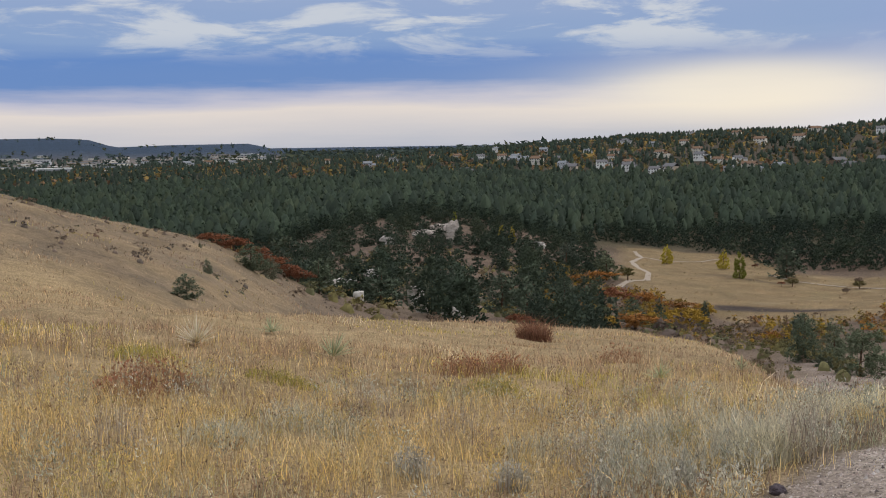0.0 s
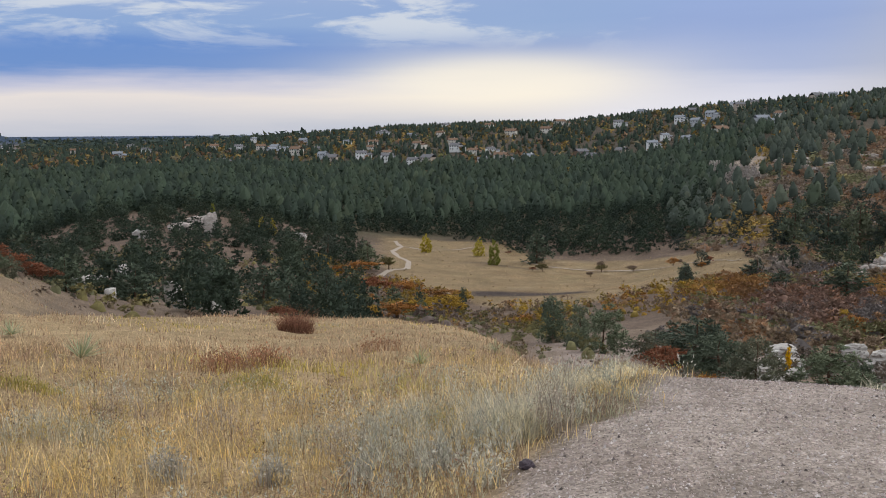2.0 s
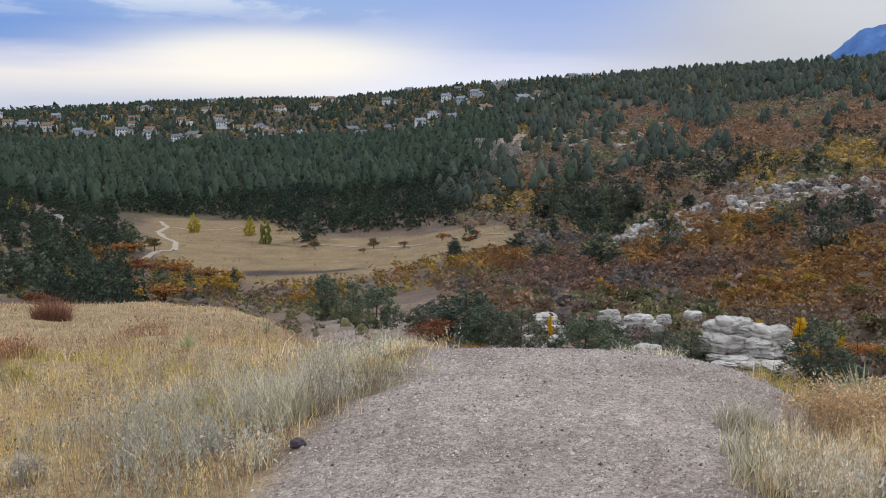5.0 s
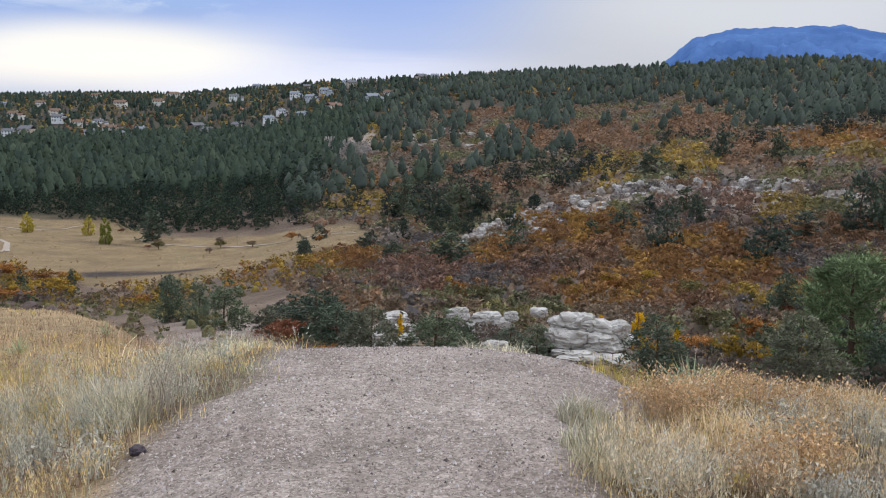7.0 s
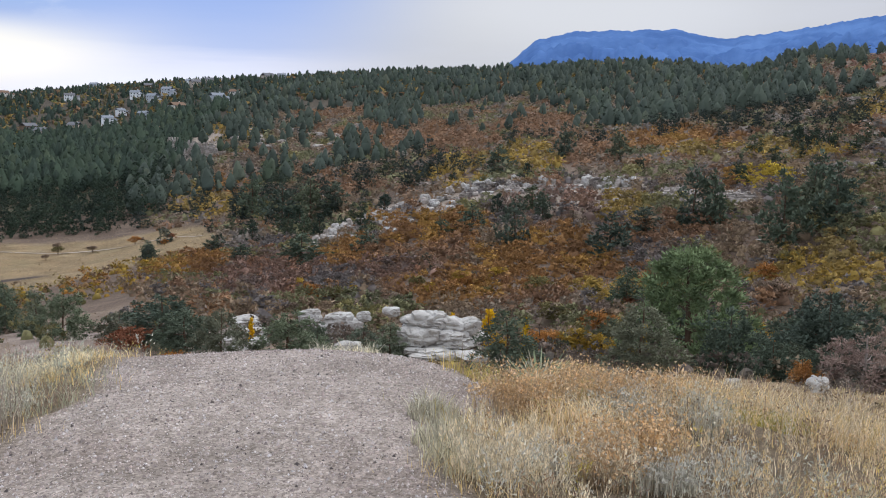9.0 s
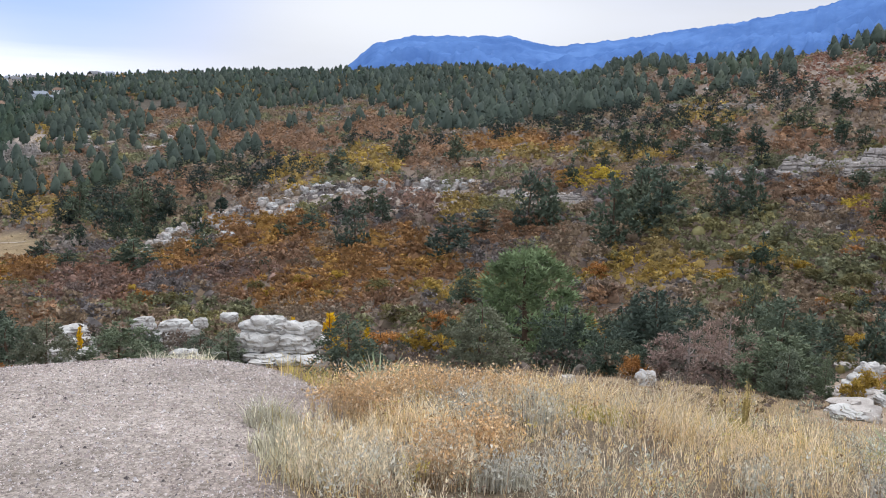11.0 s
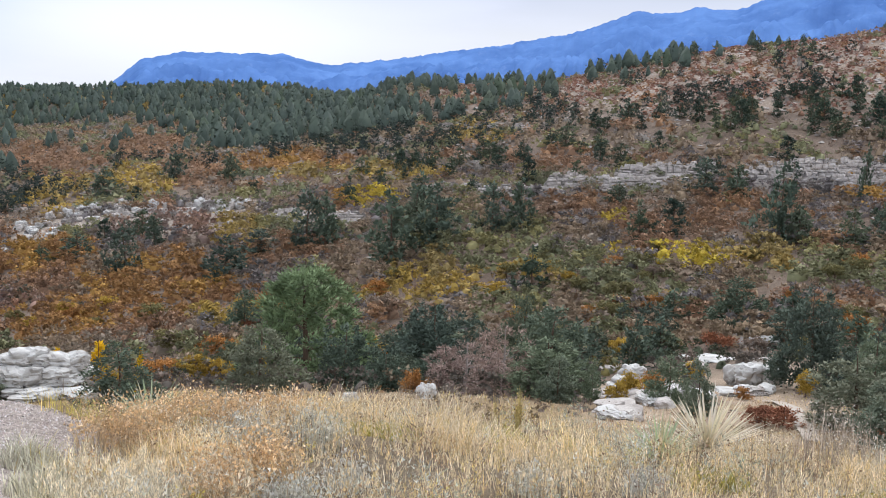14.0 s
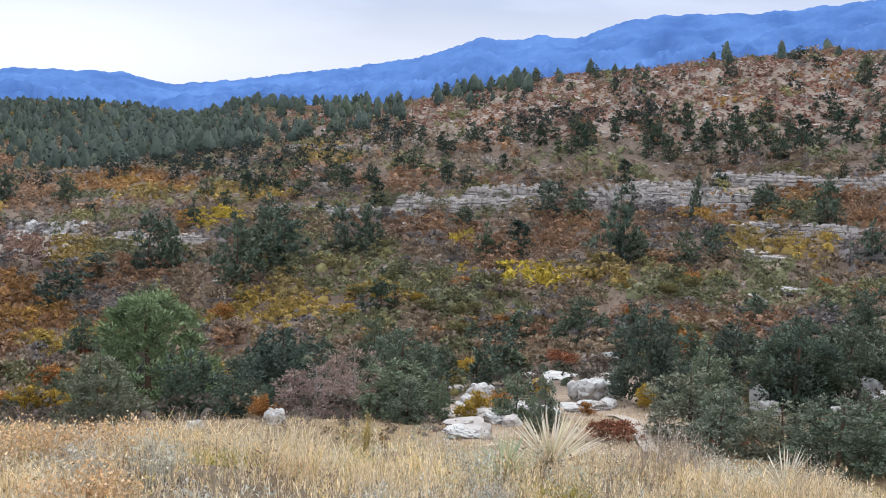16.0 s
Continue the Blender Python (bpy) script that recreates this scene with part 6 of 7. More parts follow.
M_SAND = surface("pale trodden sand", lambda g: g[2](noise_at(g, 0.5, 5.0, 0.6, "world"), (0.30, 0.25, 0.20), (0.44, 0.38, 0.32)), 0.95, None, 0.1)
footpath("path_meadow", [(10.2, 268), (11.0, 292), (11.9, 300), (12.0, 322), (11.4, 335), (11.0, 352), (11.6, 372), (11.2, 392)], 1.1, "pale sandy footpath winding through the meadow", M_SAND)
footpath("path_forest", [(11.4, 375), (13.0, 362), (15.0, 366), (16.4, 376)], 0.8, "thin sandy path along the forest edge", M_SAND)
footpath("path_east", [(18.6, 330), (20.0, 315), (22.0, 308), (25.0, 300), (28.5, 288), (31, 275)], 0.7, "thin trodden path across the meadow", M_SAND)
footpath("path_ravine", [(88.6, 40), (88.0, 46), (87.4, 52), (86.0, 58)], 0.45, "pale trodden path through red brush", M_SAND)


# ---- the foreground: grasses, herbs, gravel ----
def blades(x, y, z, tall, wide, lean, rng, tint):
    """Bent blades of two quads each. lean: how far the tip is carried sideways, in heights."""
    n = len(x)
    a, b = rng.uniform(0, 2 * np.pi, n), rng.uniform(0, 2 * np.pi, n)
    root = np.stack([x, y, z], 1)
    side = np.stack([np.cos(a), np.sin(a), 0 * a], 1) * (wide / 2)[:, None]
    out = np.stack([np.cos(b), np.sin(b), 0 * b], 1) * (lean * tall)[:, None]
    mid = root + out * 0.32 + np.array([0, 0, 1.0]) * (tall * 0.55)[:, None]
    tip = root + out + np.array([0, 0, 1.0]) * (tall * np.sqrt(np.clip(1 - lean**2 * 0.5, 0.2, 1)))[:, None]
    v = np.stack([root - side, root + side, mid + side * 0.8, mid - side * 0.8, tip + side * 0.12, tip - side * 0.12], 1).reshape(-1, 3)
    k = 6 * np.arange(n)[:, None]
    f = np.stack([k + [0, 1, 2, 3], k + [3, 2, 4, 5]], 1).reshape(-1, 4)
    return v, f, np.repeat(tint, 6, 0)


def sheet(name, label, category, chunks, material=None, thing=False, group=""):
    """Joins chunks of (verts, faces, tint) into one mesh."""
    v, f, t, n = [], [], [], 0
    for cv, cf, ct in chunks:
        v.append(cv)
        f.append(cf + n)
        t.append(ct)
        n += len(cv)
    ob = new(name, mesh_from(name, np.concatenate(v), np.concatenate(f), material or M_BLADE, np.concatenate(t)))
    return tagged(ob, label, category, group, "" if thing else "stuff")


STRAW = np.array([(0.60, 0.46, 0.23), (0.64, 0.53, 0.33), (0.54, 0.40, 0.18), (0.66, 0.50, 0.21), (0.48, 0.38, 0.23)]) * 1.08
FIELD = np.array([(0.50, 0.37, 0.23), (0.45, 0.33, 0.21), (0.55, 0.42, 0.27), (0.40, 0.29, 0.20), (0.36, 0.25, 0.18)])
PALE = np.array([(0.74, 0.63, 0.43), (0.68, 0.56, 0.35), (0.77, 0.67, 0.50), (0.68, 0.52, 0.26), (0.60, 0.49, 0.34)])
SAGE = np.array([(0.40, 0.41, 0.32), (0.47, 0.47, 0.38), (0.35, 0.36, 0.26)])
BROWN = np.array([(0.30, 0.20, 0.13), (0.35, 0.24, 0.17), (0.27, 0.19, 0.15)])
YELLOW = np.array([(0.52, 0.41, 0.11), (0.46, 0.38, 0.12), (0.40, 0.36, 0.13)])


def grass_patch(lo, hi, r0, r1, per_m2, seed, tall, wide, pale):
    """Tufted grass between headings and distances; the tint changes from patch to patch."""
    rng = np.random.RandomState(seed)
    area = radians(hi - lo) * (r1**2 - r0**2) / 2
    each = 14
    n = int(area * per_m2 / each)
    r, a = np.sqrt(rng.uniform(r0**2, r1**2, n)), np.radians(rng.uniform(lo, hi, n))
    x, y = r * np.sin(a), r * np.cos(a)
    free = on_path(x, y) < rng.uniform(0.02, 0.45, n)
    thin = clump(x, y, 1.0, 102, -0.12, 2.8) > rng.uniform(0, 1, n) * 0.85
    x, y = x[free & thin], y[free & thin]
    n = len(x)
    m1, m2, m3 = wave(x, y, 6.0, 103), wave(x, y, 4.0, 104), wave(x, y, 9.0, 105)
    pick_t = rng.randint(0, 1000, n)
    far_field = np.hypot(x, y) > rng.normal(10.5, 1.5, n)
    tint = np.where(pale, PALE[pick_t % len(PALE)], STRAW[pick_t % len(STRAW)]) if isinstance(pale, bool) else STRAW[pick_t % len(STRAW)]
    tall_k = np.ones(n)
    for mask, pal, k in (((m1 > 0.22), SAGE, 0.8), ((m2 > 0.30), BROWN, 0.75), ((m3 > 0.28), YELLOW, 0.9), ((m1 < -0.35), PALE, 1.15)):
        mask = mask & (rng.uniform(size=n) < 0.7)
        tint[mask] = pal[pick_t[mask] % len(pal)]
        tall_k[mask] = k
    tint[far_field & (m3 < 0.28)] = FIELD[pick_t[far_field & (m3 < 0.28)] % len(FIELD)]
    tint = tint * rng.uniform(0.8, 1.2, (n, 1))
    tall_t = rng.uniform(tall[0], tall[1], n) * tall_k * (0.75 + 0.5 * clump(x, y, 2.2, 106))
    X, Y = np.repeat(x, each), np.repeat(y, each)
    s = 0.05 + 0.012 * np.hypot(X, Y)
    X, Y = X + rng.normal(0, 1, len(X)) * s, Y + rng.normal(0, 1, len(Y)) * s
    T = np.repeat(tall_t, each) * rng.uniform(0.45, 1.15, len(X))
    W = wide * rng.uniform(0.6, 1.5, len(X)) * np.clip(np.hypot(X, Y) / 8, 0.8, 5)
    return blades(X, Y, height(X, Y) - 0.02, T, W, rng.uniform(0.1, 0.75, len(X)), rng, np.repeat(tint, each, 0) * rng.uniform(0.85, 1.15, (len(X), 1)))


sheet("grass_field", "tall dry straw-coloured grass on the slope", "grass", [
    grass_patch(-34, 50, 2.6, 8.0, 1250, 111, (0.10, 0.22), 0.0045, False),
    grass_patch(-34, 26, 8.0, 14.0, 420, 112, (0.10, 0.20), 0.005, False),
    grass_patch(-34, 24, 14.0, 34.0, 110, 113, (0.06, 0.14), 0.005, False)])
sheet("grass_brow", "pale dry bunch grass along the brow", "grass", [
    grass_patch(43, 51, 2.6, 5.4, 900, 117, (0.08, 0.17), 0.0045, True),
    grass_patch(42, 51, 5.4, 9.5, 260, 120, (0.025, 0.06), 0.0045, True),
    grass_patch(51, 66, 2.6, 9.5, 520, 119, (0.06, 0.15), 0.0045, True),
    grass_patch(66, 110, 2.6, 9.5, 950, 114, (0.08, 0.18), 0.0045, True),
    grass_patch(50, 110, 9.5, 62, 14, 118, (0.14, 0.32), 0.005, True)])
sheet("grass_hill", "short dry grass over the hill", "grass", [
    grass_patch(-34, -7, 32, 98, 8, 115, (0.10, 0.2), 0.006, False)])
sheet("grass_meadow", "dry tufts over the meadow floor", "grass", [
    grass_patch(9, 33, 205, 405, 0.3, 116, (0.2, 0.35), 0.008, False)])


def plume_grass(name, label, lo, hi, r0, r1, count, tall, tints, seed):
    """Upright feathery spikes in loose clumps: a stem whose upper part carries many small ascending spikelets."""
    rng = np.random.RandomState(seed)
    r, a = np.sqrt(rng.uniform(r0**2, r1**2, count)), np.radians(rng.uniform(lo, hi, count))
    x, y = r * np.sin(a), r * np.cos(a)
    ok = (on_path(x, y) < 0.25) & (clump(x, y, 1.1, seed + 1, 0.05, 4.0) > rng.uniform(0, 1, count))
    x, y = x[ok], y[ok]
    n, each = len(x), 26
    h = rng.uniform(tall[0], tall[1], n)
    lean = rng.normal(0, 0.13, (n, 2))
    tint = np.array(tints)[rng.randint(0, len(tints), n)] * rng.uniform(0.85, 1.15, (n, 1))
    k = np.repeat(np.arange(n), each)
    t = rng.uniform(0.35, 1.0, len(k))
    ang = rng.uniform(0, 2 * np.pi, len(k))
    rad = 0.016 * np.sin(np.pi * np.clip((t - 0.3) / 0.72, 0, 1)) * rng.uniform(0.3, 1, len(k))
    at = np.stack([x[k] + lean[k, 0] * h[k] * t + rad * np.cos(ang), y[k] + lean[k, 1] * h[k] * t + rad * np.sin(ang), height(x[k], y[k]) + h[k] * t - 0.02], 1)
    way = np.stack([np.cos(ang) * 0.35 + lean[k, 0], np.sin(ang) * 0.35 + lean[k, 1], 1 + 0 * ang], 1)
    v, _ = sprays(at, way, 0.0075 * rng.uniform(0.7, 1.5, len(k)), rng, 0.34, 2.6)
    stems = np.stack([x + lean[:, 0] * h * 0.3, y + lean[:, 1] * h * 0.3, height(x, y)], 1)
    sv, _ = sprays(stems, np.stack([lean[:, 0], lean[:, 1], 1 + 0 * h], 1), h * 0.30, rng, 0.012, 2.2)
    verts = np.concatenate([v, sv])
    col = np.concatenate([np.repeat(tint[k], 3, 0), np.repeat(tint * 0.8, 3, 0)])
    tagged(new(name, mesh_from(name, verts, soup(verts), M_BLADE, col)), label, "grass", kind="stuff")


plume_grass("plume_grass", "pale feathery grass spikes on the brow", 46, 58, 3.9, 5.4, 900, (0.14, 0.26), [(0.62, 0.54, 0.40), (0.56, 0.49, 0.36), (0.68, 0.60, 0.46)], 161)
plume_grass("plume_grass", "straw-coloured feathery grass spikes on the brow", 56, 106, 4.6, 7.6, 3000, (0.12, 0.27), [(0.64, 0.52, 0.34), (0.68, 0.57, 0.40), (0.61, 0.47, 0.25)], 163)
plume_grass("plume_grass", "straw-coloured feathery grass spikes in the field", -32, 17, 4.0, 9.0, 2600, (0.12, 0.26), [(0.60, 0.47, 0.24), (0.56, 0.43, 0.20), (0.64, 0.54, 0.34)], 165)
plume_grass("plume_grass", "silver-green feathery sage spikes beside the track", 9, 24, 4.0, 7.2, 1500, (0.14, 0.28), [(0.52, 0.50, 0.40), (0.58, 0.56, 0.45), (0.46, 0.46, 0.36)], 167)


def seed_stalks():
    """Thin dark stalks with seed heads, strewn through the near field."""
    rng = np.random.RandomState(141)
    n = 1500
    r, a = np.sqrt(rng.uniform(4.2**2, 11**2, n)), np.radians(rng.uniform(-30, 104, n))
    x, y = r * np.sin(a), r * np.cos(a)
    ok = (on_path(x, y) < 0.05) & ((a < 0.42) | (r < 8)) & (clump(x, y, 2.5, 142, 0.0, 3.0) > rng.uniform(0, 1, n))
    x, y = x[ok], y[ok]
    n = len(x)
    t = np.array([(0.20, 0.13, 0.08), (0.26, 0.18, 0.11), (0.15, 0.10, 0.07)])[rng.randint(0, 3, n)]
    h = rng.uniform(0.2, 0.42, n)
    stems = blades(x, y, height(x, y), h, np.full(n, 0.0035), rng.uniform(0.0, 0.25, n), rng, t)
    k = np.repeat(np.arange(n), 9)
    at = np.stack([x[k] + rng.normal(0, 0.025, len(k)), y[k] + rng.normal(0, 0.025, len(k)), height(x[k], y[k]) + h[k] * rng.uniform(0.55, 1.0, len(k))], 1)
    v, _ = sprays(at, rng.normal(size=at.shape) + [0, 0, 0.6], 0.008 * rng.uniform(0.6, 1.5, len(k)), rng, 0.6, 1.2)
    f = soup(v)
    sheet("seed_stalks", "thin dark withered stalks with seed heads", "grass", [stems])
    tagged(new("seed_heads", mesh_from("seed_heads", v, f, M_BLADE, np.repeat(t[k], 3, 0))), "small dark withered seed heads", "grass", kind="stuff")


seed_stalks()


def forbs(name, label, lo, hi, r0, r1, per_m2, tall, tints, seed, slim=0.32):
    """Low leafy herbs through the grass, each a loose tuft of small leaves."""
    rng = np.random.RandomState(seed)
    n = int(radians(hi - lo) * (r1**2 - r0**2) / 2 * per_m2)
    r, a = np.sqrt(rng.uniform(r0**2, r1**2, n)), np.radians(rng.uniform(lo, hi, n))
    x, y = r * np.sin(a), r * np.cos(a)
    ok = (on_path(x, y) < 0.12) & (clump(x, y, 2.0, seed + 1, 0.12, 3.0) > rng.uniform(0, 1, n))
    x, y = x[ok], y[ok]
    n, each = len(x), 72
    h = np.repeat(rng.uniform(tall[0], tall[1], n), each)
    X, Y = np.repeat(x, each), np.repeat(y, each)
    ang, t = rng.uniform(0, 2 * np.pi, len(X)), rng.uniform(0.1, 1, len(X))
    rad = h * 0.42 * np.sqrt(rng.uniform(0, 1, len(X))) * (0.5 + 0.6 * t)
    at = np.stack([X + rad * np.cos(ang), Y + rad * np.sin(ang), height(X, Y) + h * t], 1)
    out = np.stack([np.cos(ang) * 0.7, np.sin(ang) * 0.7, 0.8 + 0 * ang], 1) + rng.normal(0, 0.45, (len(X), 3))
    v, _ = sprays(at, out, h * 0.048 * rng.uniform(0.6, 1.4, len(X)), rng, slim, 1.6)
    tints = np.array(tints)
    col = np.repeat(tints[rng.randint(0, len(tints), n)] * rng.uniform(0.8, 1.2, (n, 1)), each, 0)
    tagged(new(name, mesh_from(name, v, soup(v), M_BLADE, np.repeat(col, 3, 0))), label, "herbs", kind="stuff")


forbs("sage_herbs", "low grey-green sagewort through the grass", -32, 108, 3.4, 9.5, 17, (0.14, 0.28), [(0.42, 0.43, 0.34), (0.50, 0.50, 0.42), (0.36, 0.38, 0.28), (0.58, 0.57, 0.49)], 151)
forbs("brown_herbs", "withered brown herbs through the grass", -32, 108, 3.4, 13, 11, (0.12, 0.25), [(0.34, 0.23, 0.15), (0.28, 0.20, 0.15), (0.42, 0.28, 0.15), (0.24, 0.17, 0.13)], 153)
forbs("yellow_herbs", "yellow-olive cushions of low herbs", -32, 108, 3.4, 12, 7, (0.10, 0.20), [(0.50, 0.41, 0.12), (0.42, 0.37, 0.13), (0.56, 0.44, 0.14)], 155, 0.4)
forbs("sage_stand", "stand of silvery leafy sagewort beside the track", 44.5, 66, 4.1, 7.6, 26, (0.16, 0.32), [(0.45, 0.44, 0.37), (0.52, 0.50, 0.43), (0.40, 0.39, 0.32), (0.54, 0.49, 0.39)], 159, 0.24)
forbs("edge_weeds", "low reddish-brown weeds at the edge of the track", 21, 31, 5.2, 8.6, 34, (0.05, 0.13), [(0.38, 0.26, 0.20), (0.44, 0.33, 0.26), (0.32, 0.21, 0.16)], 171)
forbs("track_herbs", "small dry weeds at the edge of the track", 40, 52, 4.2, 8.5, 14, (0.06, 0.14), [(0.46, 0.38, 0.28), (0.40, 0.30, 0.20), (0.55, 0.48, 0.36)], 157)


def bunch(name, label, category, az, r, tall, wide, n, tints, lean=(0.2, 0.8), blade=0.007, heads=0, head_tint=None, group="", head_size=0.012):
    """One clump of stems, with seed heads or withered flowers where it has them."""
    rng = np.random.RandomState(int(az * 37 + r * 11 + n) % 99991)
    p = place(az, r)
    d = np.sqrt(rng.uniform(0, 1, n)) * wide / 2
    a = rng.uniform(0, 2 * np.pi, n)
    x, y = p.x + d * np.cos(a), p.y + d * np.sin(a)
    tints = np.array(tints)
    t = tints[rng.randint(0, len(tints), n)] * rng.uniform(0.8, 1.2, (n, 1))
    h = tall * rng.uniform(0.55, 1.05, n) * (1 - 0.45 * (2 * d / wide) ** 2)
    chunks = [blades(x, y, height(x, y) - 0.02, h, blade * rng.uniform(0.7, 1.4, n), rng.uniform(lean[0], lean[1], n), rng, t)]
    ob = sheet(name, label, category, chunks, thing=n >= 300, group=group)
    if heads:
        k = rng.randint(0, n, heads)
        at = np.stack([x[k] + rng.normal(0, 0.05, heads), y[k] + rng.normal(0, 0.05, heads), height(x[k], y[k]) + h[k] * rng.uniform(0.5, 1.0, heads)], 1)
        v, _ = sprays(at, rng.normal(size=(heads, 3)) + [0, 0, 0.6], head_size * rng.uniform(0.6, 1.5, heads), rng, 0.6, 1.2)
        ht = np.array(head_tint)[rng.randint(0, len(head_tint), heads)] * rng.uniform(0.8, 1.2, (heads, 1))
        tagged(part("flower_head", mesh_from("flower_head", v, soup(v), M_BLADE, np.repeat(ht, 3, 0)), ob), kind="stuff")
    return ob


def yucca_leaf(tint):
    """One stiff channelled leaf, 1 long, pointing up z."""
    v, f = [], []
    for z, w in ((0.0, 0.022), (0.3, 0.026), (0.7, 0.018), (1.0, 0.001)):
        v += [(-w, 0, z), (0, 0.012 if z < 1 else 0.0, z), (w, 0, z)]
    for k in range(3):
        f += [(3 * k, 3 * k + 1, 3 * k + 4, 3 * k + 3), (3 * k + 1, 3 * k + 2, 3 * k + 5, 3 * k + 4)]
    return mesh_from("leaf", v, f, M_BLADE, tint)


def yucca(az, r, tall, n, leaves, label):
    """A rosette of stiff, narrow, pointed leaves."""
    rng = random.Random(int(az * 91 + r * 7))
    p = place(az, r)
    base = new("yucca")
    base.location = p
    for k in range(n):
        tilt = 80 * math.sqrt(rng.random())
        part("leaf", leaves[k % len(leaves)], base, "", pose(0, 0, 0.01, 0, 0, rng.uniform(0, 360)) @ pose(0, 0, 0.02, tilt, 0, rng.uniform(-20, 20)) @ Matrix.Diagonal((tall * 0.8, tall * 0.8, tall * rng.uniform(0.75, 1.1), 1)))
    return tagged(base, label, "plant", "yuccas")


GREEN_Y = [(0.30, 0.36, 0.22), (0.36, 0.40, 0.26), (0.50, 0.46, 0.30)]
WHITE_Y = [(0.70, 0.64, 0.52), (0.62, 0.55, 0.42), (0.55, 0.50, 0.36)]
GREEN_Y, WHITE_Y = [yucca_leaf(t) for t in GREEN_Y], [yucca_leaf(t) for t in WHITE_Y]
yucca(-6.5, 12.0, 0.34, 70, GREEN_Y, "green yucca rosette in dry grass")
yucca(-10.0, 14.2, 0.26, 60, GREEN_Y, "small green yucca in dry grass")
yucca(-14.3, 12.0, 0.36, 80, WHITE_Y, "withered straw-coloured yucca in dry grass")
yucca(12.7, 11.6, 0.24, 60, GREEN_Y, "green yucca rosette in dry grass")
yucca(51.4, 7.6, 0.40, 60, GREEN_Y, "spiky green yucca on the brow of the track")
yucca(83.5, 7.8, 0.50, 110, WHITE_Y, "large bleached yucca on the brow")
yucca(81.0, 6.9, 0.36, 90, GREEN_Y, "grey-green yucca in pale grass")
yucca(96.5, 7.6, 0.34, 60, WHITE_Y, "withered pale yucca on the brow")
yucca(17.2, 13.2, 0.22, 60, GREEN_Y, "small green yucca in dry grass")

bunch("russet_bush", "rounded russet bush with fine bare twigs", "bush", 5.4, 20.0, 0.70, 0.70, 1100, [(0.24, 0.12, 0.08), (0.20, 0.10, 0.07), (0.29, 0.16, 0.10)], (0.3, 1.25), 0.006)
for az, r, w in [(2.3, 11.3, 0.8), (3.6, 11.6, 0.6), (0.9, 11.6, 0.6), (10.5, 13.5, 0.7), (-16.5, 8.5, 0.6), (-18, 8.0, 0.5)]:
    bunch("dock_plant", "withered reddish-brown dock in dry grass", "plant", az, r, 0.36, w, 150, [(0.38, 0.22, 0.13), (0.30, 0.17, 0.10)], (0.1, 0.6), 0.006, 260, [(0.36, 0.17, 0.10), (0.42, 0.24, 0.14)], "withered herbs", 0.016)
ORANGE = [(0.56, 0.43, 0.27), (0.50, 0.37, 0.22)]
ORANGE_H = [(0.62, 0.43, 0.23), (0.54, 0.36, 0.18), (0.68, 0.52, 0.33)]
for az, r, w in [(52.6, 7.3, 0.5), (53.8, 7.3, 0.6), (54.6, 7.2, 0.6), (56.0, 7.3, 0.6), (57.2, 7.3, 0.5), (58.3, 7.5, 0.5), (51.0, 6.0, 0.4), (49.6, 5.9, 0.35), (57.0, 5.3, 0.45), (58.4, 5.2, 0.35), (55.9, 4.7, 0.3), (60.0, 7.5, 0.5)]:
    bunch("buckwheat", "orange-brown withered buckwheat with dry flower heads", "plant", az, r, 0.37, w * 1.15, 190, ORANGE, (0.1, 0.55), 0.004, 1000, ORANGE_H, "withered buckwheat", 0.0115)
SILVER = [(0.50, 0.48, 0.40), (0.45, 0.43, 0.35), (0.57, 0.54, 0.46)]
for az, r, h in [(54.7, 4.9, 0.22), (56.2, 5.0, 0.24), (57.2, 6.2, 0.30), (60.7, 6.3, 0.30), (61.6, 6.0, 0.28), (58.6, 4.7, 0.25), (52.6, 4.8, 0.22), (60.0, 4.8, 0.22), (63.0, 5.2, 0.24), (14.0, 5.2, 0.24), (16.6, 4.9, 0.24), (4.0, 5.6, 0.24), (-2.0, 5.8, 0.24), (9.5, 5.3, 0.25), (80.5, 5.4, 0.22), (74.0, 5.2, 0.22)]:
    bunch("silver_sage", "silvery sagewort with pale leafy stems", "plant", az, r, h, 0.24, 130, SILVER, (0.05, 0.35), 0.006, 260, SILVER, "silver sage", 0.0115)
for az, r, h, w in [(45.6, 5.3, 0.20, 0.35), (46.6, 4.8, 0.22, 0.4), (47.4, 4.5, 0.2, 0.4), (18.5, 5.6, 0.3, 0.4), (14.5, 5.6, 0.28, 0.5), (11.0, 6.4, 0.3, 0.8), (13.5, 7.4, 0.3, 0.9), (6.0, 6.8, 0.28, 0.7), (-8, 7.2, 0.3, 0.8), (-13, 6.6, 0.26, 0.6)]:
    bunch("sagebrush", "grey-green feathery sage clump", "plant", az, r, h, w, 420, [(0.50, 0.47, 0.36), (0.56, 0.53, 0.42), (0.44, 0.41, 0.30)], (0.1, 0.7), 0.006, 0, None, "sage clumps")
PLUME = [(0.76, 0.71, 0.56), (0.68, 0.63, 0.48), (0.60, 0.56, 0.42)]
for az, r, h, w in [(17.6, 5.9, 0.42, 0.45), (18.6, 5.7, 0.38, 0.35), (16.6, 6.1, 0.38, 0.4), (19.6, 6.4, 0.30, 0.35), (21.0, 6.9, 0.25, 0.4), (22.6, 7.3, 0.24, 0.4), (24.2, 7.7, 0.20, 0.4), (26.0, 8.2, 0.17, 0.4)]:
    bunch("bunch_grass", "pale feathery bunch grass beside the track", "grass", az, r, h, w, 420, PLUME, (0.1, 0.6), 0.005, 0, None, "pale bunch grass")
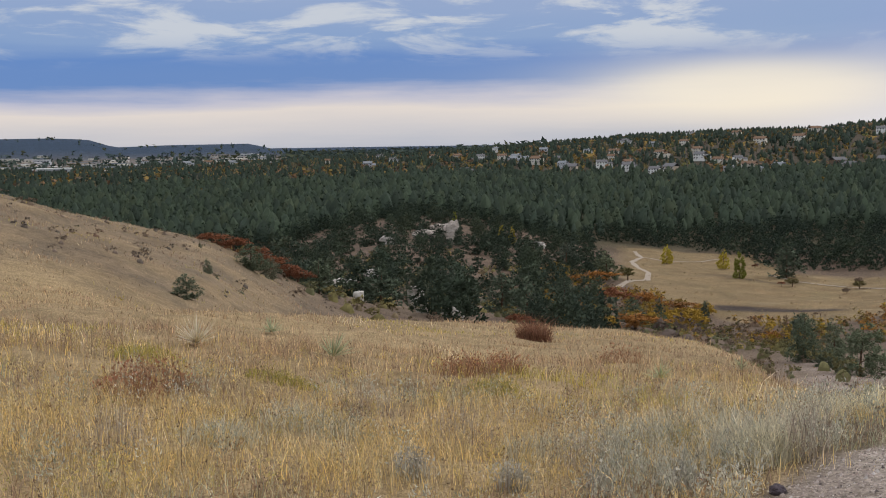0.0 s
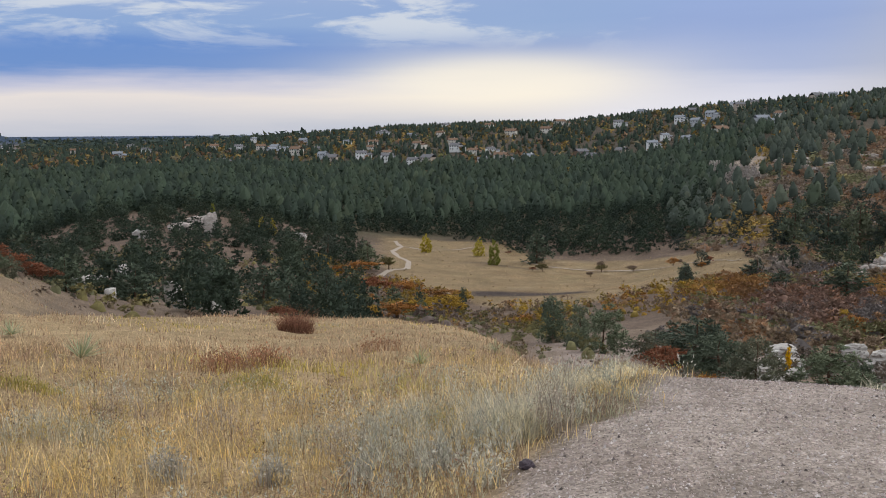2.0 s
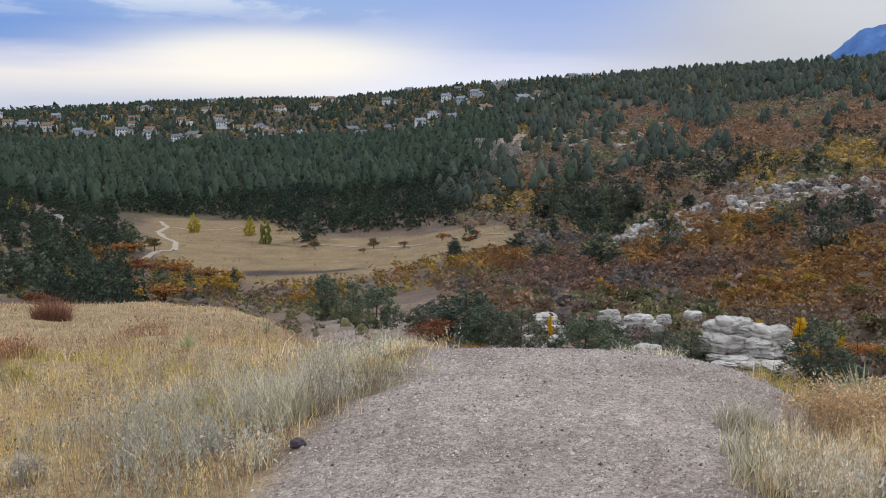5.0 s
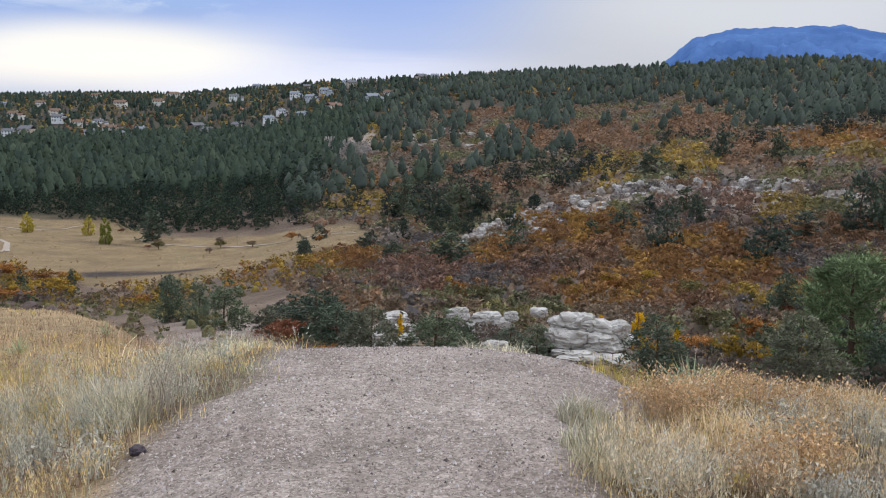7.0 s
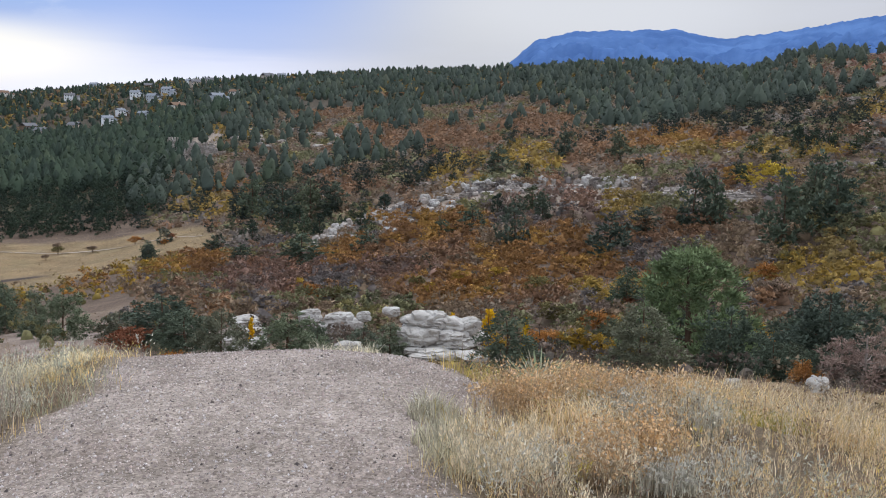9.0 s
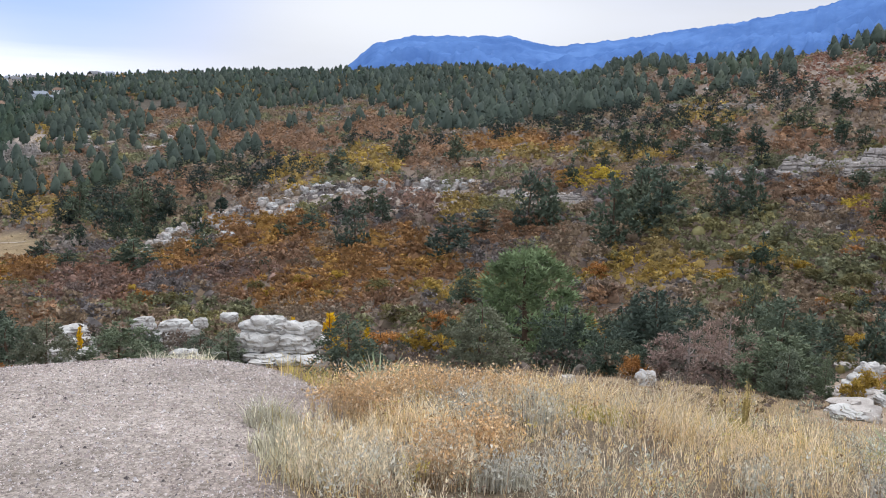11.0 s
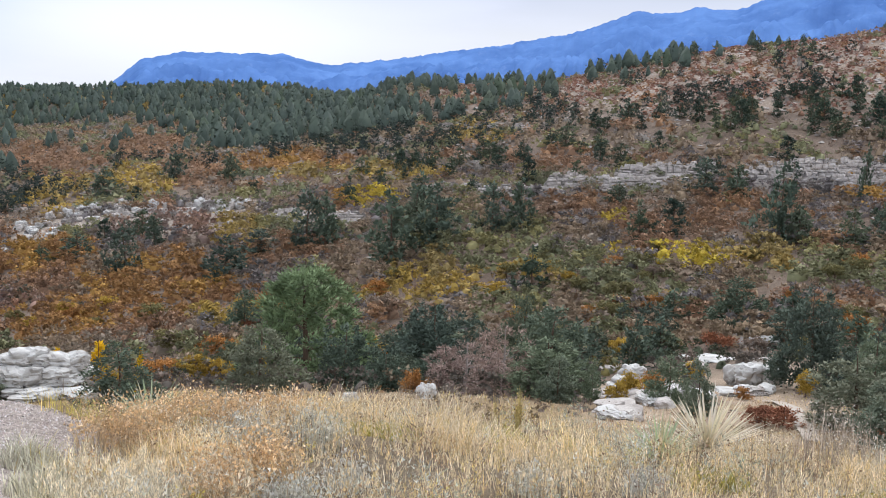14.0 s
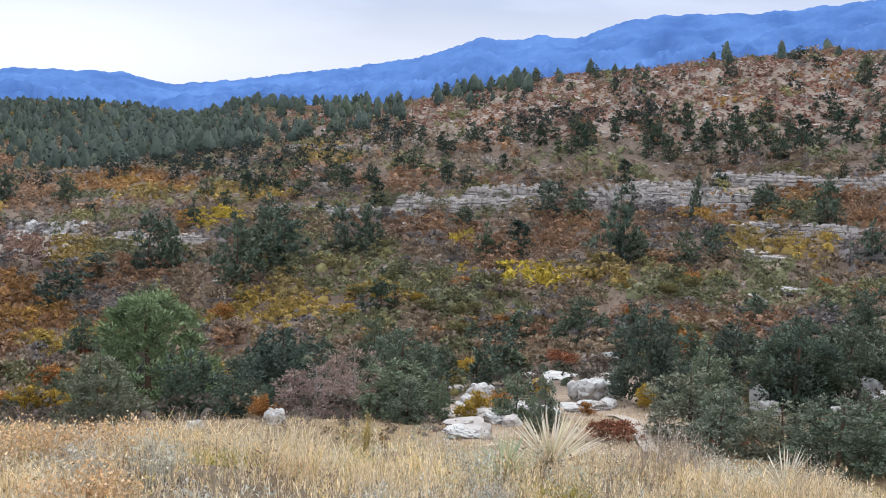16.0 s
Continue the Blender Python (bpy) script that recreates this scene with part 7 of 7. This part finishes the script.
for az, r, h, w in [(38.5, 8.3, 0.24, 0.30), (39.4, 8.2, 0.18, 0.35), (40.4, 8.3, 0.25, 0.30), (41.3, 8.2, 0.20, 0.25)]:
    bunch("bunch_grass", "sparse pale grass tuft at the end of the track", "grass", az, r, h, w, 110, PLUME, (0.15, 0.9), 0.005, 0, None, "pale bunch grass")
for az, r, h, w in [(48.5, 5.0, 0.20, 0.4), (50.5, 5.2, 0.22, 0.5), (52.5, 5.6, 0.30, 0.5), (54.5, 5.9, 0.32, 0.5), (59.5, 7.4, 0.40, 0.7), (61.5, 7.5, 0.44, 0.7), (63.5, 7.5, 0.44, 0.7), (65.5, 7.6, 0.40, 0.6), (68.5, 7.6, 0.46, 0.5), (67.5, 6.6, 0.36, 0.6), (71.0, 6.4, 0.34, 0.6), (76.0, 6.6, 0.32, 0.6), (86.0, 7.4, 0.30, 0.6), (93.0, 6.8, 0.30, 0.7), (98.0, 7.0, 0.32, 0.7)]:
    bunch("bunch_grass", "pale dry bunch grass on the brow", "grass", az, r, h, w, 420, PALE, (0.1, 0.7), 0.005, 0, None, "pale bunch grass")
STALK = [(0.48, 0.41, 0.32), (0.38, 0.31, 0.24)]
for az, r, h, w, k in [(90.0, 7.4, 0.62, 0.55, 90), (91.4, 7.2, 0.52, 0.5, 70), (68.3, 7.7, 0.55, 0.7, 60), (66.2, 7.8, 0.48, 0.5, 40), (97.5, 7.5, 0.42, 0.5, 50), (86.4, 7.4, 0.36, 0.5, 50), (20.8, 5.6, 0.5, 0.3, 44), (-19, 6.2, 0.45, 0.4, 40), (8.0, 6.0, 0.40, 0.4, 40), (-4.5, 8.0, 0.42, 0.5, 50), (1.0, 7.0, 0.42, 0.5, 40)]:
    bunch("dry_aster", "dry branching stalks with small withered heads", "plant", az, r, h, w, k + 40, STALK, (0.05, 0.35), 0.0045, k * 8, [(0.62, 0.56, 0.45), (0.46, 0.38, 0.28)], "dry stalks", 0.0075)
OLIVE_MAT = [(0.36, 0.31, 0.07), (0.42, 0.35, 0.09), (0.30, 0.28, 0.09)]
for az, r, w in [(13.2, 6.7, 0.5), (63.2, 7.0, 0.4), (71.5, 7.1, 0.5), (65.8, 6.6, 0.35), (84.0, 5.9, 0.5), (93.5, 5.6, 0.5), (75.5, 6.9, 0.4), (-9.5, 9.4, 0.7), (3.0, 9.8, 0.7), (-17, 10.5, 0.8)]:
    bunch("snakeweed", "low yellow-olive snakeweed cushion", "plant", az, r, 0.17, w, 420, OLIVE_MAT, (0.1, 0.6), 0.006, 200, OLIVE_MAT, "snakeweed cushions", 0.01)
for k, (az, h) in enumerate([(71.3, 0.40), (72.7, 0.42)]):
    bunch("mullein_stalk", "dry yellow mullein spike standing in grass", "plant", az, 7.7, h, 0.05, 70, [(0.42, 0.34, 0.15)], (0.02, 0.10), 0.006, 160, [(0.45, 0.36, 0.15), (0.36, 0.29, 0.12)], "mullein spikes", 0.008)


# ---- gravel ----
M_STONE = tinted("gravel stones", 0.3, 0.85, 0.0, 0.3)


def gravel():
    rng = np.random.RandomState(131)
    n = 95000
    r, a = np.sqrt(rng.uniform(2.6**2, 8.6**2, n)), np.radians(rng.uniform(4, 60, n))
    x, y = r * np.sin(a), r * np.cos(a)
    ok = on_path(x, y) > rng.uniform(0, 0.9, n)
    x, y = x[ok], y[ok]
    n = len(x)
    s = 0.0026 + 0.0045 * rng.uniform(0, 1, n) ** 2 + 0.013 * rng.uniform(0, 1, n) ** 11
    shape = np.array([(1, 0.1, -0.2), (-0.4, 0.9, -0.2), (-0.6, -0.8, -0.2), (0.05, 0, 0.75)], float)
    tri = np.array([(0, 1, 3), (1, 2, 3), (2, 0, 3)])
    t = rng.uniform(0, 2 * np.pi, n)
    c, q = np.cos(t)[:, None], np.sin(t)[:, None]
    o = shape[None] * rng.uniform(0.6, 1.4, (n, 4, 1))
    v = np.stack([o[..., 0] * c - o[..., 1] * q, o[..., 0] * q + o[..., 1] * c, o[..., 2]], -1) * s[:, None, None] + np.stack([x, y, height(x, y) + 0.001], 1)[:, None]
    tones = np.array([(0.54, 0.47, 0.42), (0.42, 0.35, 0.31), (0.64, 0.59, 0.55), (0.30, 0.25, 0.22), (0.48, 0.39, 0.34), (0.13, 0.11, 0.10)])
    col = tones[rng.choice(6, n, p=[0.30, 0.23, 0.16, 0.14, 0.12, 0.05])]
    col = col * (1 + 0.16 * wave(x, y, 1.7, 133))[:, None]
    faces = (tri[None] + 4 * np.arange(n)[:, None, None]).reshape(-1, 3)
    tagged(new("gravel", mesh_from("gravel", v.reshape(-1, 3), faces, M_STONE, np.repeat(col, 4, 0))), "loose pinkish-grey gravel on the track", "gravel", kind="stuff")


gravel()
M_DARK = surface("dark basalt", lambda g: g[2](noise_at(g, 9.0), (0.045, 0.035, 0.045), (0.12, 0.095, 0.11)), 0.8, lambda g: (noise_at(g, 40.0), 0.5, 0.01), 0.3)
dark = rock_mesh(371)
dark.materials.append(M_DARK)
p = place(19.3, 5.0)
stone = new("stone", dark)
stone.matrix_basis = pose(p.x, p.y, p.z, 0, 0, 20) @ Matrix.Diagonal((0.085, 0.07, 0.055, 1))
tagged(stone, "dark purple-grey stone at the edge of the track", "rock")

for proto in (*PROTOS, *HOUSES, *SHEDS):
    for o in (*proto.children_recursive, proto):
        bpy.data.objects.remove(o)
